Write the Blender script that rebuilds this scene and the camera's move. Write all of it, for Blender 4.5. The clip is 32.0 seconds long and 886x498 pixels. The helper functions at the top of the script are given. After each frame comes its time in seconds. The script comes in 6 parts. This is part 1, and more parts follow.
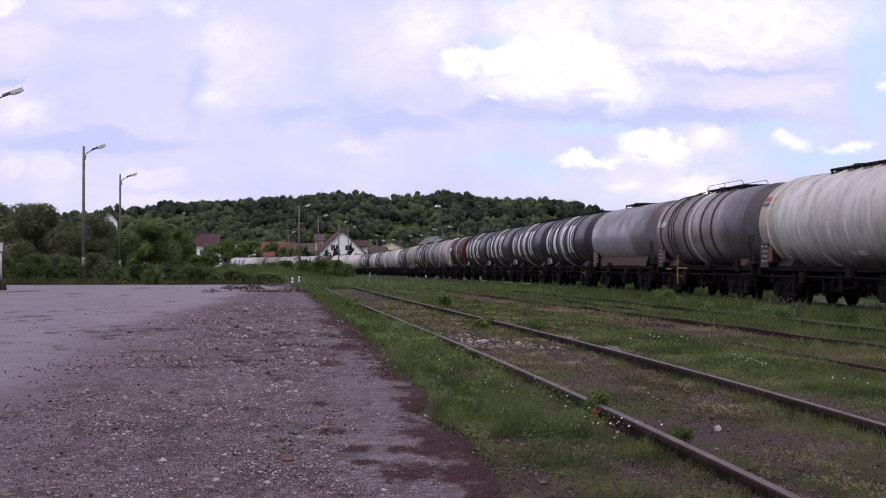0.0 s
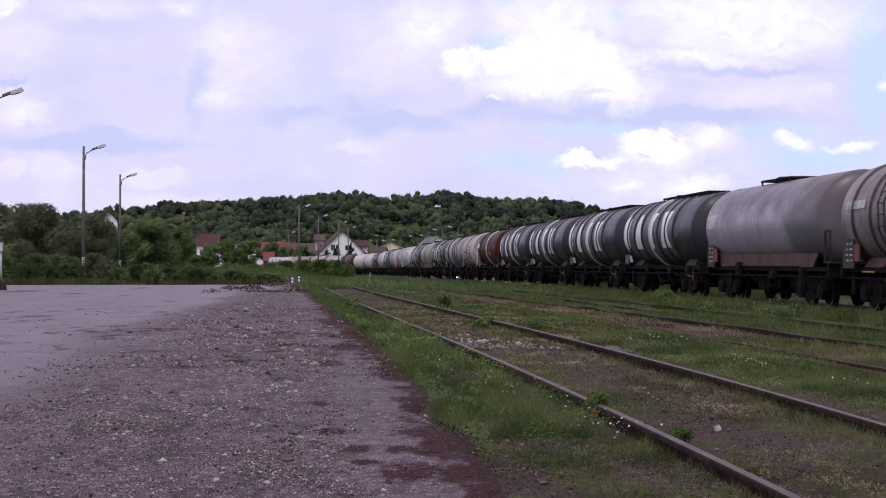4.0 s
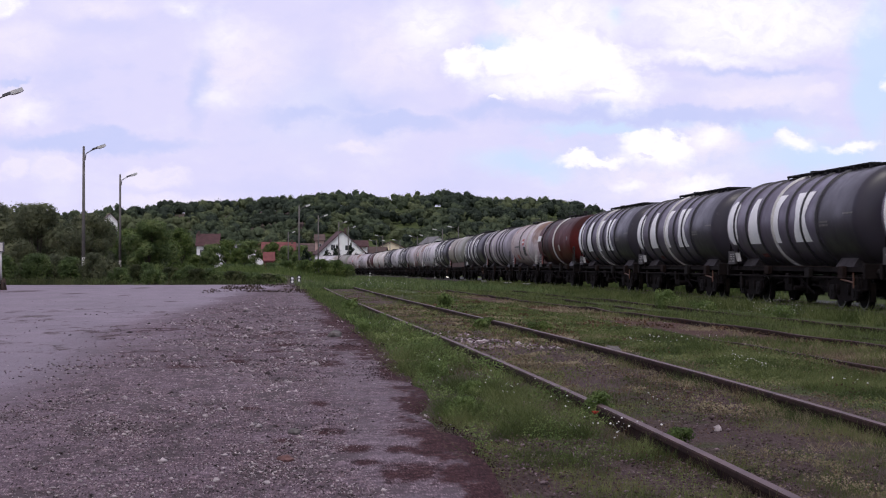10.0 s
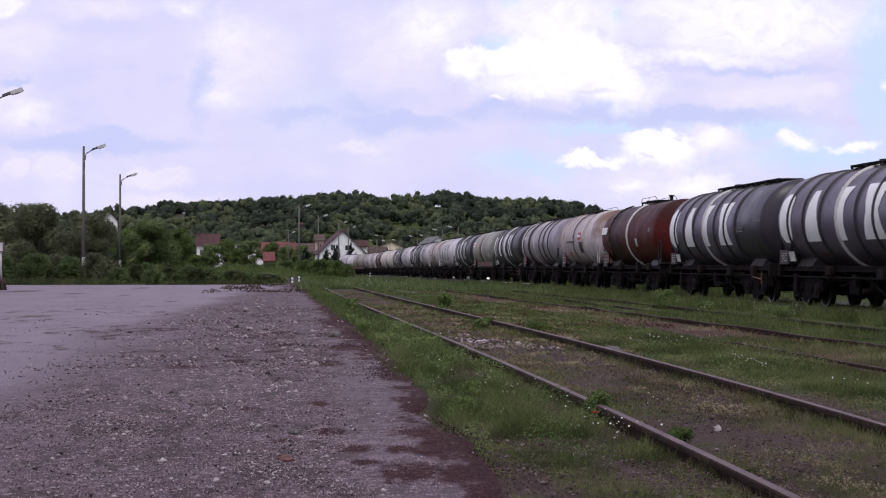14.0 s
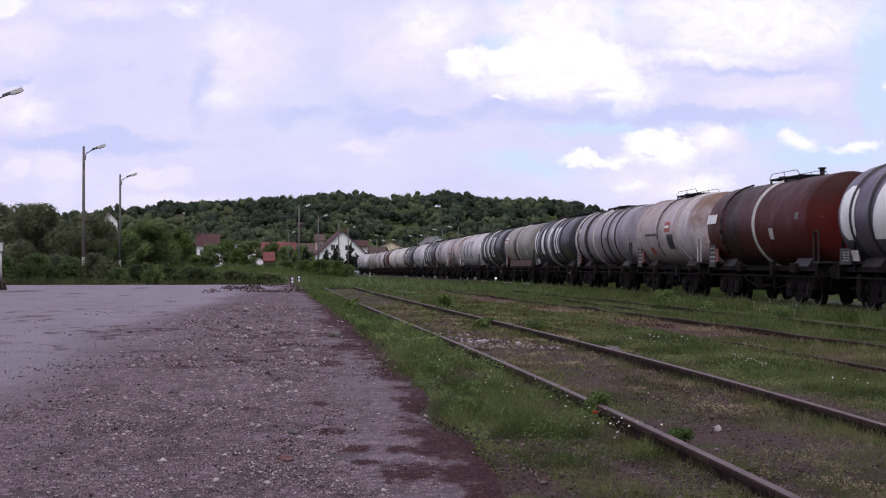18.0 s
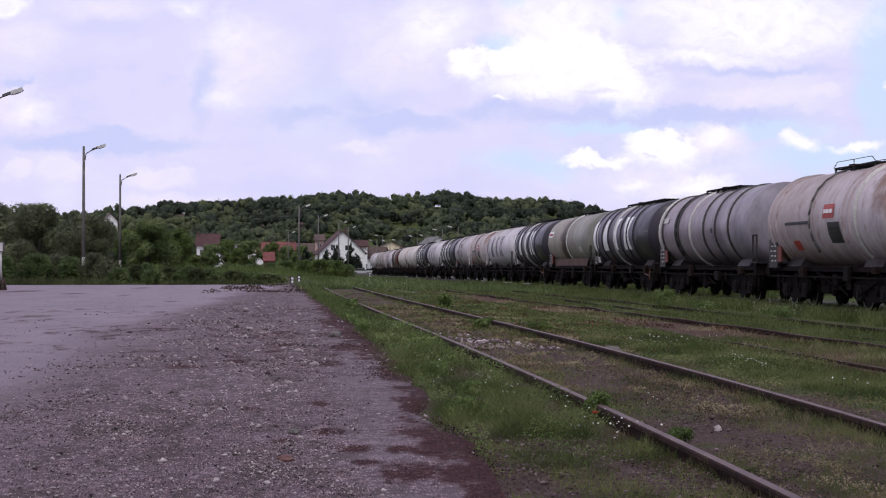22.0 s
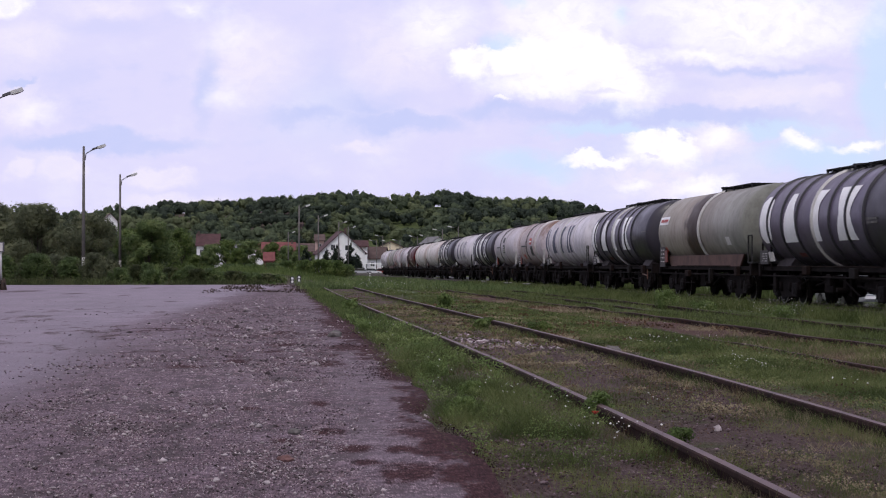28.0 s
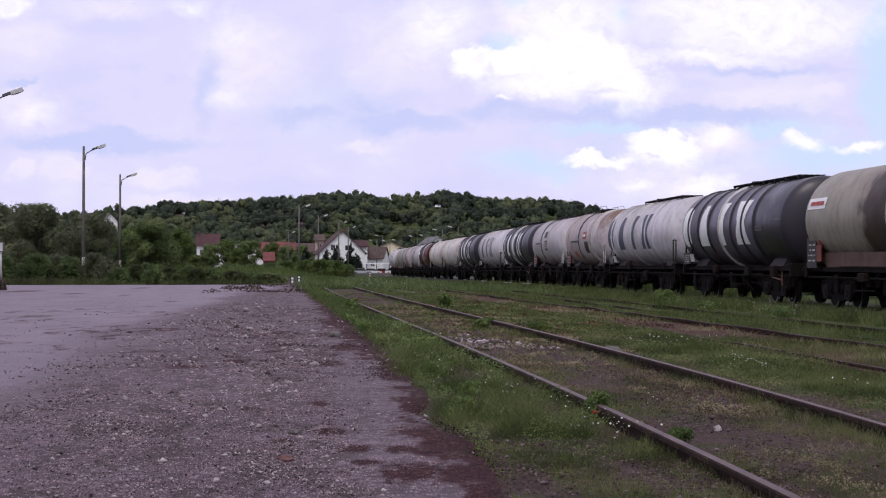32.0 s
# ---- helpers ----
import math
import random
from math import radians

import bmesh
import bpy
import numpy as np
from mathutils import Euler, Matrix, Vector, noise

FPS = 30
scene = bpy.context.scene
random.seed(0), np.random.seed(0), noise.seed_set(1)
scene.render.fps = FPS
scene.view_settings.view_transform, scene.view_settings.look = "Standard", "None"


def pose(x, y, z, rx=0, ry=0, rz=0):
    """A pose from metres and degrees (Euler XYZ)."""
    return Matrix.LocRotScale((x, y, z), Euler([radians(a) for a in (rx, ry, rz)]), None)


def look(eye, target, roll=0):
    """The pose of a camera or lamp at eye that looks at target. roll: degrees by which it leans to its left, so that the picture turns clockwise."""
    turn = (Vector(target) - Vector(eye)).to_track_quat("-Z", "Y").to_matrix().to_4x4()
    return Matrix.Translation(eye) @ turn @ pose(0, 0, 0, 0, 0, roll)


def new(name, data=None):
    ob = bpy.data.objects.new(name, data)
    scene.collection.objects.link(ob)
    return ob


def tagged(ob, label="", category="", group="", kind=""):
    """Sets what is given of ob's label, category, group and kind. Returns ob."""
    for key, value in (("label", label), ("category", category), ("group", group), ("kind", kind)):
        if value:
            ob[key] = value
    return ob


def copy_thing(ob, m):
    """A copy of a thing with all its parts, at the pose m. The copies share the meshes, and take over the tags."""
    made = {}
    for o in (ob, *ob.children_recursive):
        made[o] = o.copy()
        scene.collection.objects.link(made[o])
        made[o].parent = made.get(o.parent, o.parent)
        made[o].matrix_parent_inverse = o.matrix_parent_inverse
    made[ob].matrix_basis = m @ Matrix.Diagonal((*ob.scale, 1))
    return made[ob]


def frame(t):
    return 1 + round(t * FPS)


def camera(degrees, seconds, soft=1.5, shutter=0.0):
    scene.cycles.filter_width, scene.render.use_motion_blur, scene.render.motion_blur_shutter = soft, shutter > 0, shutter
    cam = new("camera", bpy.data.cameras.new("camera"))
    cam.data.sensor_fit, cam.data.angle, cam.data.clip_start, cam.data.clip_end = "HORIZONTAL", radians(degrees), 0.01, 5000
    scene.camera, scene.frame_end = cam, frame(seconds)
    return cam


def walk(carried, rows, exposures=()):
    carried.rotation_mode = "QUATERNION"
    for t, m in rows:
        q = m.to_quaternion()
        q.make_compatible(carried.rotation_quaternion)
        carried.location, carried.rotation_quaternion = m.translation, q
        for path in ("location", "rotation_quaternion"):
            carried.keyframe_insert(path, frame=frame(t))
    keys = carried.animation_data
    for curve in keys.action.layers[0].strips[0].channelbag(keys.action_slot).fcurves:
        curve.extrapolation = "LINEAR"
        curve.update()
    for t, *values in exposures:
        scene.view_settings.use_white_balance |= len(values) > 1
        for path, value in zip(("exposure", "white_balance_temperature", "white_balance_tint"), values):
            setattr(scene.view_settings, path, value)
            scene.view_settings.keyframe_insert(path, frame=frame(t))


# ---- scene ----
# Plan: y runs along the tracks away from the eye, x to the right, z up.
EYE = 1.07
LENS = 31.84
cam = camera(LENS, 32.0, soft=1.1, shutter=0.5)
STAND = look((0, 0, EYE), (100 * 0.09527, 100, EYE + 100 * 0.01424))
walk(cam, [(0.0, STAND), (32.0, STAND)],
     exposures=((0.0, 0.0, 6500, 11), (32.0, 0.0, 6500, 11)))

# ---- light: bright broken cloud, the sun behind it ----
SUN_EL, SUN_AZ = radians(59), radians(198)
world = bpy.data.worlds.new("world")
scene.world = world
world.use_nodes = True


class Nodes:
    """A short way to write node trees."""

    def __init__(self, tree):
        self.t = tree
        tree.nodes.clear()

    def n(self, kind, ins=None, **props):
        node = self.t.nodes.new(kind)
        for k, v in props.items():
            setattr(node, k, v)
        for k, v in (ins or {}).items():
            if isinstance(v, bpy.types.NodeSocket):
                self.t.links.new(v, node.inputs[k])
            else:
                node.inputs[k].default_value = v
        return node

    def math(self, op, a, b=0.0, clamp=False):
        return self.n("ShaderNodeMath", {0: a, 1: b}, operation=op, use_clamp=clamp).outputs[0]

    def mix(self, f, a, b):
        node = self.n("ShaderNodeMix", {"Factor": f}, data_type="RGBA")
        for k, v in ((6, a), (7, b)):
            if isinstance(v, bpy.types.NodeSocket):
                self.t.links.new(v, node.inputs[k])
            else:
                node.inputs[k].default_value = (*v[:3], 1)
        return node.outputs[2]

    def ramp(self, f, stops, smooth=True):
        node = self.n("ShaderNodeValToRGB", {0: f})
        cr = node.color_ramp
        cr.interpolation = "EASE" if smooth else "LINEAR"
        while len(cr.elements) < len(stops):
            cr.elements.new(0.5)
        for e, (p, c) in zip(cr.elements, stops):
            e.position = p
            e.color = (c, c, c, 1) if isinstance(c, (int, float)) else (*c[:3], 1)
        return node.outputs[0]

    def noise(self, vec, scale, detail=4, rough=0.55, dist=0.0):
        return self.n("ShaderNodeTexNoise", {"Vector": vec, "Scale": scale, "Detail": detail, "Roughness": rough, "Distortion": dist}).outputs[0]

    def scaled(self, vec, s, off=(0, 0, 0)):
        return self.n("ShaderNodeMapping", {0: vec, 1: off, 3: s}).outputs[0]


def lin(r, g, b):
    """A colour given in 0..255 picture values."""
    return tuple(((c / 255 + 0.055) / 1.055) ** 2.4 if c > 10 else c / 255 / 12.92 for c in (r, g, b))


CLOUD_WHITE = (1.12, 1.08, 1.14)
CLOUD_GREY = (0.70, 0.66, 0.95)
nw = Nodes(world.node_tree)
wv = nw.n("ShaderNodeTexCoord").outputs["Generated"]
sky = nw.n("ShaderNodeTexSky", sky_type="NISHITA", sun_disc=False, sun_elevation=SUN_EL, sun_rotation=SUN_AZ).outputs[0]
wn = nw.noise(nw.scaled(wv, (2.2, 2.2, 5.0)), 1.0, 6, 0.6)
wmask = nw.ramp(wn, ((0.36, 0.0), (0.56, 1.0)))
wcol = nw.ramp(nw.noise(nw.scaled(wv, (4, 4, 8)), 1.0, 4), ((0.35, CLOUD_GREY), (0.65, CLOUD_WHITE)))
bg_sky = nw.n("ShaderNodeBackground", {0: sky, 1: 0.12}).outputs[0]
up = nw.n("ShaderNodeSeparateXYZ", {0: wv}).outputs[2]
glow = nw.math("ADD", 0.60, nw.math("MULTIPLY", nw.math("MAXIMUM", up, 0.0), 0.45))
bg_cloud = nw.n("ShaderNodeBackground", {0: wcol, 1: glow}).outputs[0]
wmix = nw.n("ShaderNodeMixShader", {0: wmask, 1: bg_sky, 2: bg_cloud}).outputs[0]
nw.n("ShaderNodeOutputWorld", {0: wmix})

sun = new("sun", bpy.data.lights.new("sun", "SUN"))
sun.data.energy, sun.data.angle, sun.data.color = 1.1, radians(14), (1.0, 0.95, 0.88)
sun.matrix_world = look((-14, -42, 75), (0, 0, 0))


# ---- materials ----
def material(name):
    m = bpy.data.materials.new(name)
    m.use_nodes = True
    return m, Nodes(m.node_tree)


def finish(N, colour, rough=0.8, metal=0.0, bump=None, strength=0.3, dist=0.02, spec=0.4, **more):
    ins = {"Base Color": colour if isinstance(colour, bpy.types.NodeSocket) else (*colour[:3], 1), "Roughness": rough, "Metallic": metal, "Specular IOR Level": spec}
    ins.update(more)
    b = N.n("ShaderNodeBsdfPrincipled", ins)
    if bump is not None:
        bp = N.n("ShaderNodeBump", {"Height": bump, "Strength": strength, "Distance": dist})
        N.t.links.new(bp.outputs[0], b.inputs["Normal"])
    N.n("ShaderNodeOutputMaterial", {0: b.outputs[0]})


def plain(name, c, rough=0.7, metal=0.0, vary=0.25, scale=6.0, grit=40.0, bump=0.15, spec=0.4):
    """Paint, metal or wood with stains at one scale and grit at another."""
    m, N = material(name)
    v = N.n("ShaderNodeTexCoord").outputs["Object"]
    n1 = N.noise(v, scale, 4)
    n2 = N.noise(v, grit, 3)
    f = N.math("ADD", N.math("MULTIPLY", n1, 0.7), N.math("MULTIPLY", n2, 0.3))
    dark = tuple(x * (1 - vary) for x in c)
    light = tuple(min(1, x * (1 + vary * 0.6)) for x in c)
    finish(N, N.ramp(f, ((0.32, dark), (0.66, light))), rough, metal, n2, bump, 0.01, spec)
    return m


def leafy(name, a, b, c, patch=0.7):
    """Leaves: three greens by clump and by island, and light through them."""
    m, N = material(name)
    v = N.n("ShaderNodeTexCoord").outputs["Object"]
    r = N.n("ShaderNodeNewGeometry").outputs["Random Per Island"]
    n = N.ramp(N.noise(v, patch, 4, 0.6), ((0.34, 0.0), (0.66, 1.0)))
    f = N.math("ADD", N.math("MULTIPLY", r, 0.24), N.math("MULTIPLY", n, 0.76))
    col = N.ramp(f, ((0.25, a), (0.55, b), (0.85, c)), False)
    d = N.n("ShaderNodeBsdfPrincipled", {"Base Color": col, "Roughness": 0.65, "Specular IOR Level": 0.25})
    tr = N.n("ShaderNodeBsdfTranslucent", {0: col})
    mx = N.n("ShaderNodeMixShader", {0: 0.35, 1: d.outputs[0], 2: tr.outputs[0]})
    N.n("ShaderNodeOutputMaterial", {0: mx.outputs[0]})
    return m


# ---- lay of the land ----
def rise(y):
    """Height of the ground along the near track: it climbs gently and levels off."""
    return 0.16 * (1 - math.exp(-(max(y, 3.0) - 9.8) / 7.5))


def rail_z(q):
    """Rail top of the track on which the train runs."""
    return 0.22 - 0.27 * math.exp(-(max(q, 25.0) - 40) / 45) + 0.0003 * min(q, 420)


def smooth(a, b, v):
    t = min(1, max(0, (v - a) / (b - a)))
    return t * t * (3 - 2 * t)


def near_line(y):
    return 2.10 + 1.25 * math.exp(-y / 22)


def land(x, y):
    """Ground height."""
    z = rise(y) * (1 - smooth(7, 13, x)) + (rail_z(y) - 0.16) * smooth(7, 13, x)
    z += 0.03 * noise.noise((x * 0.35, y * 0.35, 3.1)) * smooth(1.0, 2.5, x)
    z += 0.012 * smooth(1.1, 1.7, x) * (1 - smooth(4.6, 6.0, x)) * (1 - smooth(60, 90, y))
    z += 0.75 * smooth(104, 124, y) * (1 - smooth(150, 200, y)) * (1 - smooth(-2, 3, x)) * smooth(-17, -12, x)
    z += 0.010 * (1 - smooth(0.95, 1.25, abs(x - near_line(y)))) * smooth(1.0, 1.5, x)
    z -= 0.10 * smooth(4.9, 6.2, x) * (1 - smooth(8.6, 10.5, x)) * (1 - smooth(60, 110, y))
    z -= 0.40 * smooth(18.6, 20.6, x) * (1 - smooth(150, 250, y))
    return z


def mid_line(y):
    return 6.45 + 1.2 * math.exp(-y / 22)


def third_line(y):
    return 9.85 + 1.4 * math.exp(-y / 30)


def lot_edge(y):
    return 1.02 - 0.0105 * max(0, y - 20)


# The train's track: straight, then a long bend to the left.
def bend(q):
    if q < 80:
        return 0.0
    if q < 274:
        return 1 / 16400
    return 1 / 16400 + smooth(274, 284, q) / 250


LINE = []
_x, _y, _h = 16.6, -120.0, 0.0
for _i in range(1400):
    LINE.append((_x, _y, _h))
    _h += 0.5 * bend(-120 + 0.5 * _i)
    _x -= 0.5 * math.sin(_h)
    _y += 0.5 * math.cos(_h)


def on_line(q):
    """Place and heading on the train's track, q metres along it."""
    f = (q + 120) * 2
    i = int(max(0, min(len(LINE) - 2, math.floor(f))))
    k = f - i
    a, b = LINE[i], LINE[i + 1]
    return (a[0] + k * (b[0] - a[0]), a[1] + k * (b[1] - a[1]), a[2] + k * (b[2] - a[2]))


# ---- mesh helpers ----
def mesh_of(bm, name, mat):
    me = bpy.data.meshes.new(name)
    bm.to_mesh(me)
    bm.free()
    for mm in (mat if isinstance(mat, (list, tuple)) else [mat]):
        me.materials.append(mm)
    return me


def raw(name, verts, faces, mat, smooth_faces=False):
    me = bpy.data.meshes.new(name)
    me.from_pydata([tuple(v) for v in verts], [], [tuple(f) for f in faces])
    me.materials.append(mat)
    if smooth_faces:
        me.polygons.foreach_set("use_smooth", [True] * len(me.polygons))
    me.update()
    return me


def quads(name, corner_array, mat):
    """A mesh of loose quads from an (n, 4, 3) array."""
    n = len(corner_array)
    me = bpy.data.meshes.new(name)
    me.vertices.add(4 * n)
    me.vertices.foreach_set("co", np.asarray(corner_array, dtype=np.float32).ravel())
    me.loops.add(4 * n)
    me.loops.foreach_set("vertex_index", np.arange(4 * n, dtype=np.int32))
    me.polygons.add(n)
    me.polygons.foreach_set("loop_start", np.arange(0, 4 * n, 4, dtype=np.int32))
    me.materials.append(mat)
    me.update(calc_edges=True)
    return me


def box(bm, x0, x1, y0, y1, z0, z1, bevel=0.0):
    vs = [bm.verts.new((x, y, z)) for z in (z0, z1) for y in (y0, y1) for x in (x0, x1)]
    fs = [bm.faces.new([vs[i] for i in f]) for f in ((0, 2, 3, 1), (4, 5, 7, 6), (0, 1, 5, 4), (2, 6, 7, 3), (0, 4, 6, 2), (1, 3, 7, 5))]
    if bevel:
        es = {e for f in fs for e in f.edges}
        bmesh.ops.bevel(bm, geom=list(es), offset=bevel, segments=1, affect="EDGES")
    return bm


def rod(bm, a, b, r, n=8, r2=None):
    """A round bar from a to b."""
    a, b = Vector(a), Vector(b)
    r2 = r if r2 is None else r2
    d = (b - a).normalized()
    u = d.orthogonal().normalized()
    w = d.cross(u)
    ra, rb = [], []
    for i in range(n):
        t = 2 * math.pi * i / n
        o = u * math.cos(t) + w * math.sin(t)
        ra.append(bm.verts.new(a + o * r))
        rb.append(bm.verts.new(b + o * r2))
    for i in range(n):
        f = bm.faces.new((ra[i], ra[(i + 1) % n], rb[(i + 1) % n], rb[i]))
        f.smooth = n > 6
    bm.faces.new(ra[::-1])
    bm.faces.new(rb)
    return bm


def prism(bm, outline, x0, x1, axis="x"):
    """An outline of (u, v) drawn out along an axis: x (u=y, v=z) or y (u=x, v=z)."""
    def at(u, v, w):
        return (w, u, v) if axis == "x" else (u, w, v)
    A = [bm.verts.new(at(u, v, x0)) for u, v in outline]
    B = [bm.verts.new(at(u, v, x1)) for u, v in outline]
    n = len(outline)
    for i in range(n):
        bm.faces.new((A[i], A[(i + 1) % n], B[(i + 1) % n], B[i]))
    bm.faces.new(A[::-1])
    bm.faces.new(B)
    bmesh.ops.recalc_face_normals(bm, faces=bm.faces)
    return bm


MESHES = {}


def shared(key, make, mat):
    """The mesh of that key, made once."""
    if key not in MESHES:
        bm = bmesh.new()
        make(bm)
        MESHES[key] = mesh_of(bm, key, mat)
    return MESHES[key]


def part(name, data, mat, parent, label="", at=None):
    """Links a bmesh or mesh as one part under a thing or part."""
    if isinstance(data, bmesh.types.BMesh):
        data = mesh_of(data, name, mat)
    ob = new(name, data)
    ob.parent = parent
    if at is not None:
        ob.matrix_basis = at
    if label:
        ob["label"] = label
    return ob


def thing(name, at, label, category, group=""):
    e = new(name)
    e.empty_display_size = 0.2
    e.matrix_basis = at
    return tagged(e, label, category, group)



# ---- material set ----
M_steel_dark = plain("underframe steel, black brake dust", (0.011, 0.0078, 0.0078), 0.92, 0.0, 0.5, 3, 30, 0.15, 0.12)
M_wheel = plain("worn wheel steel", (0.013, 0.0105, 0.0105), 0.85, 0.0, 0.4, 5, 40, 0.15, 0.15)
M_tread = plain("bright wheel rim", (0.14, 0.135, 0.13), 0.4, 0.8, 0.2, 5, 40)
M_rail_side = plain("rusty rail web", (0.034, 0.018, 0.016), 0.95, 0.0, 0.5, 8, 60, 0.2, 0.2)
M_rail_rust = plain("rust-brown disused rail", (0.062, 0.036, 0.033), 0.9, 0.1, 0.5, 6, 50)
M_rail_top = plain("dull rail head", (0.125, 0.080, 0.083), 0.6, 0.2, 0.35, 4, 60)
M_stump = plain("dark rotten timber", (0.055, 0.038, 0.03), 0.95, 0, 0.5, 5, 40, 0.4)
M_grating = plain("dark grating", (0.03, 0.029, 0.03), 0.7, 0.3, 0.4, 4, 40)
M_white_paint = plain("dirty white paint", (0.86, 0.85, 0.86), 0.5, 0, 0.10, 1.5, 12)
M_hoop = plain("pale hoop paint", (0.55, 0.53, 0.52), 0.55, 0, 0.3, 1.2, 10)
M_navy = plain("faded navy lettering paint", (0.085, 0.09, 0.14), 0.6, 0, 0.3, 1.5, 10)
M_orange = plain("orange hazard plate", (0.17, 0.026, 0.012), 0.5, 0, 0.15, 8, 30)
M_red = plain("red panel paint", (0.42, 0.05, 0.04), 0.5, 0, 0.2, 5, 30)
M_faint = plain("faded data lettering", (0.15, 0.145, 0.14), 0.6, 0, 0.3, 6, 30)
M_grime = plain("grimy steel ring", (0.055, 0.050, 0.052), 0.6, 0, 0.5, 1.2, 12)
M_board = plain("grey data board", (0.040, 0.034, 0.034), 0.6, 0, 0.3, 6, 30)
M_black = plain("black panel", (0.03, 0.03, 0.035), 0.5, 0, 0.2, 5, 30)
M_yellow = plain("rusty orange lever paint", (0.105, 0.045, 0.028), 0.5, 0, 0.3, 5, 30)
M_skirt = plain("red-brown skirt plate", (0.125, 0.068, 0.055), 0.75, 0, 0.35, 2, 25)
M_saddle = plain("grimy grey saddle plate", (0.062, 0.053, 0.056), 0.8, 0, 0.45, 2.5, 25, 0.2, 0.2)
M_ring = plain("dark painted ring", (0.030, 0.028, 0.034), 0.5, 0, 0.3, 2.5, 25)
M_stain = plain("rust-red stain", (0.12, 0.03, 0.025), 0.7, 0, 0.4, 6, 30)
M_bright = plain("chipped yellow paint", (0.34, 0.20, 0.035), 0.55, 0, 0.35, 6, 30)
M_fit = plain("grimy brown fitting", (0.024, 0.015, 0.0135), 0.9, 0, 0.5, 4, 30, 0.2, 0.1)
M_concrete = plain("lamp post concrete", (0.135, 0.122, 0.118), 0.85, 0, 0.3, 2, 30, 0.3)
M_lamp = plain("lamp housing", (0.62, 0.62, 0.60), 0.5, 0.1, 0.15, 5, 30)
M_zinc = plain("galvanised arm", (0.13, 0.125, 0.13), 0.5, 0.5, 0.2, 5, 30)


def tank_paint(name, zones, grime=0.45, length=7.0, rust=0.0, rough=0.45, top=0.5, grime_shade_col=(0.035, 0.03, 0.03), soot_at=(0.42, 0.85), cap=None, gloss=0.42, wear=0.28):
    """Painted tank barrel: paint zones along its length, run-down streaks, soot on top, rust spots, belly shade put
    into the colour. Zones: (place -1 far .. 1 near, colour).
    """
    m, N = material(name)
    v = N.n("ShaderNodeTexCoord").outputs["Object"]
    rnd = N.n("ShaderNodeObjectInfo").outputs["Random"]
    xyz = N.n("ShaderNodeSeparateXYZ", {0: v})
    off = N.n("ShaderNodeCombineXYZ", {0: N.math("MULTIPLY", rnd, 37.0), 1: N.math("MULTIPLY", rnd, 53.0)}).outputs[0]
    vv = N.n("ShaderNodeVectorMath", {0: v, 1: off}, operation="ADD").outputs[0]
    wob = N.math("MULTIPLY", N.math("SUBTRACT", N.noise(vv, 1.3, 4), 0.5), 0.14)
    along = N.math("ADD", N.math("MULTIPLY", N.math("ADD", N.math("DIVIDE", xyz.outputs[1], -length), 1.0), 0.5), wob)
    stops = [((p + 1) / 2, c) for p, c in zones]
    base = N.ramp(along, stops, False) if len(stops) > 1 else None
    if base is None:
        base = N.ramp(N.noise(vv, 0.5, 3), ((0.3, tuple(c * 0.85 for c in zones[0][1])), (0.7, tuple(c * 1.1 for c in zones[0][1]))))
    streak = N.noise(N.scaled(vv, (0.7, 3.2, 0.55)), 1.0, 6, 0.62)
    blot = N.noise(vv, 0.9, 5, 0.65)
    soot = N.ramp(N.math("ADD", N.math("MULTIPLY", xyz.outputs[2], 0.34), N.math("MULTIPLY", blot, 0.5)), ((soot_at[0], 0.0), (soot_at[1], top)))
    g = N.math("MULTIPLY", N.ramp(N.math("ADD", N.math("MULTIPLY", streak, 0.6), N.math("MULTIPLY", blot, 0.4)), ((0.42, 0.0), (0.76, 1.0))), grime)
    g = N.math("MAXIMUM", g, soot)
    # Darkens the underside: streaky grime together with belly shade painted into the colour.
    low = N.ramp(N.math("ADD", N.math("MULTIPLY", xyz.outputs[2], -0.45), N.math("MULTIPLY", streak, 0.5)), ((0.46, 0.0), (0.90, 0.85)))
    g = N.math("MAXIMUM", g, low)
    col = N.mix(g, base, grime_shade_col)
    if rust:
        r = N.math("MULTIPLY", N.ramp(N.noise(N.scaled(vv, (1, 2.4, 0.8)), 1.7, 6, 0.7), ((0.56, 0.0), (0.66, 1.0))), rust)
        col = N.mix(r, col, (0.20, 0.085, 0.035))
    if cap:
        c = N.math("MULTIPLY", N.ramp(N.math("ADD", along, N.math("MULTIPLY", N.math("SUBTRACT", blot, 0.5), 0.10)), ((cap[0], 0.0), (cap[0] + 0.03, 1.0))), N.ramp(N.math("ADD", N.math("MULTIPLY", xyz.outputs[2], 0.4), blot), ((0.50, 0.0), (0.95, 0.85))))
        col = N.mix(c, col, cap[1])
    mottle = N.ramp(N.noise(N.scaled(vv, (1.0, 1.3, 0.7)), 2.4, 7, 0.72), ((0.45, 0.0), (0.68, wear)))
    col = N.mix(mottle, col, grime_shade_col)
    scuff = N.ramp(N.noise(N.scaled(vv, (1.2, 0.5, 1.6)), 3.1, 6, 0.7), ((0.62, 0.0), (0.74, wear * 0.5)))
    col = N.mix(scuff, col, (0.42, 0.38, 0.38))
    fine = N.noise(vv, 25, 3)
    finish(N, col, N.ramp(blot, ((0.3, rough - 0.08), (0.7, rough + 0.12))), 0.0, fine, 0.06, 0.01, gloss)
    return m


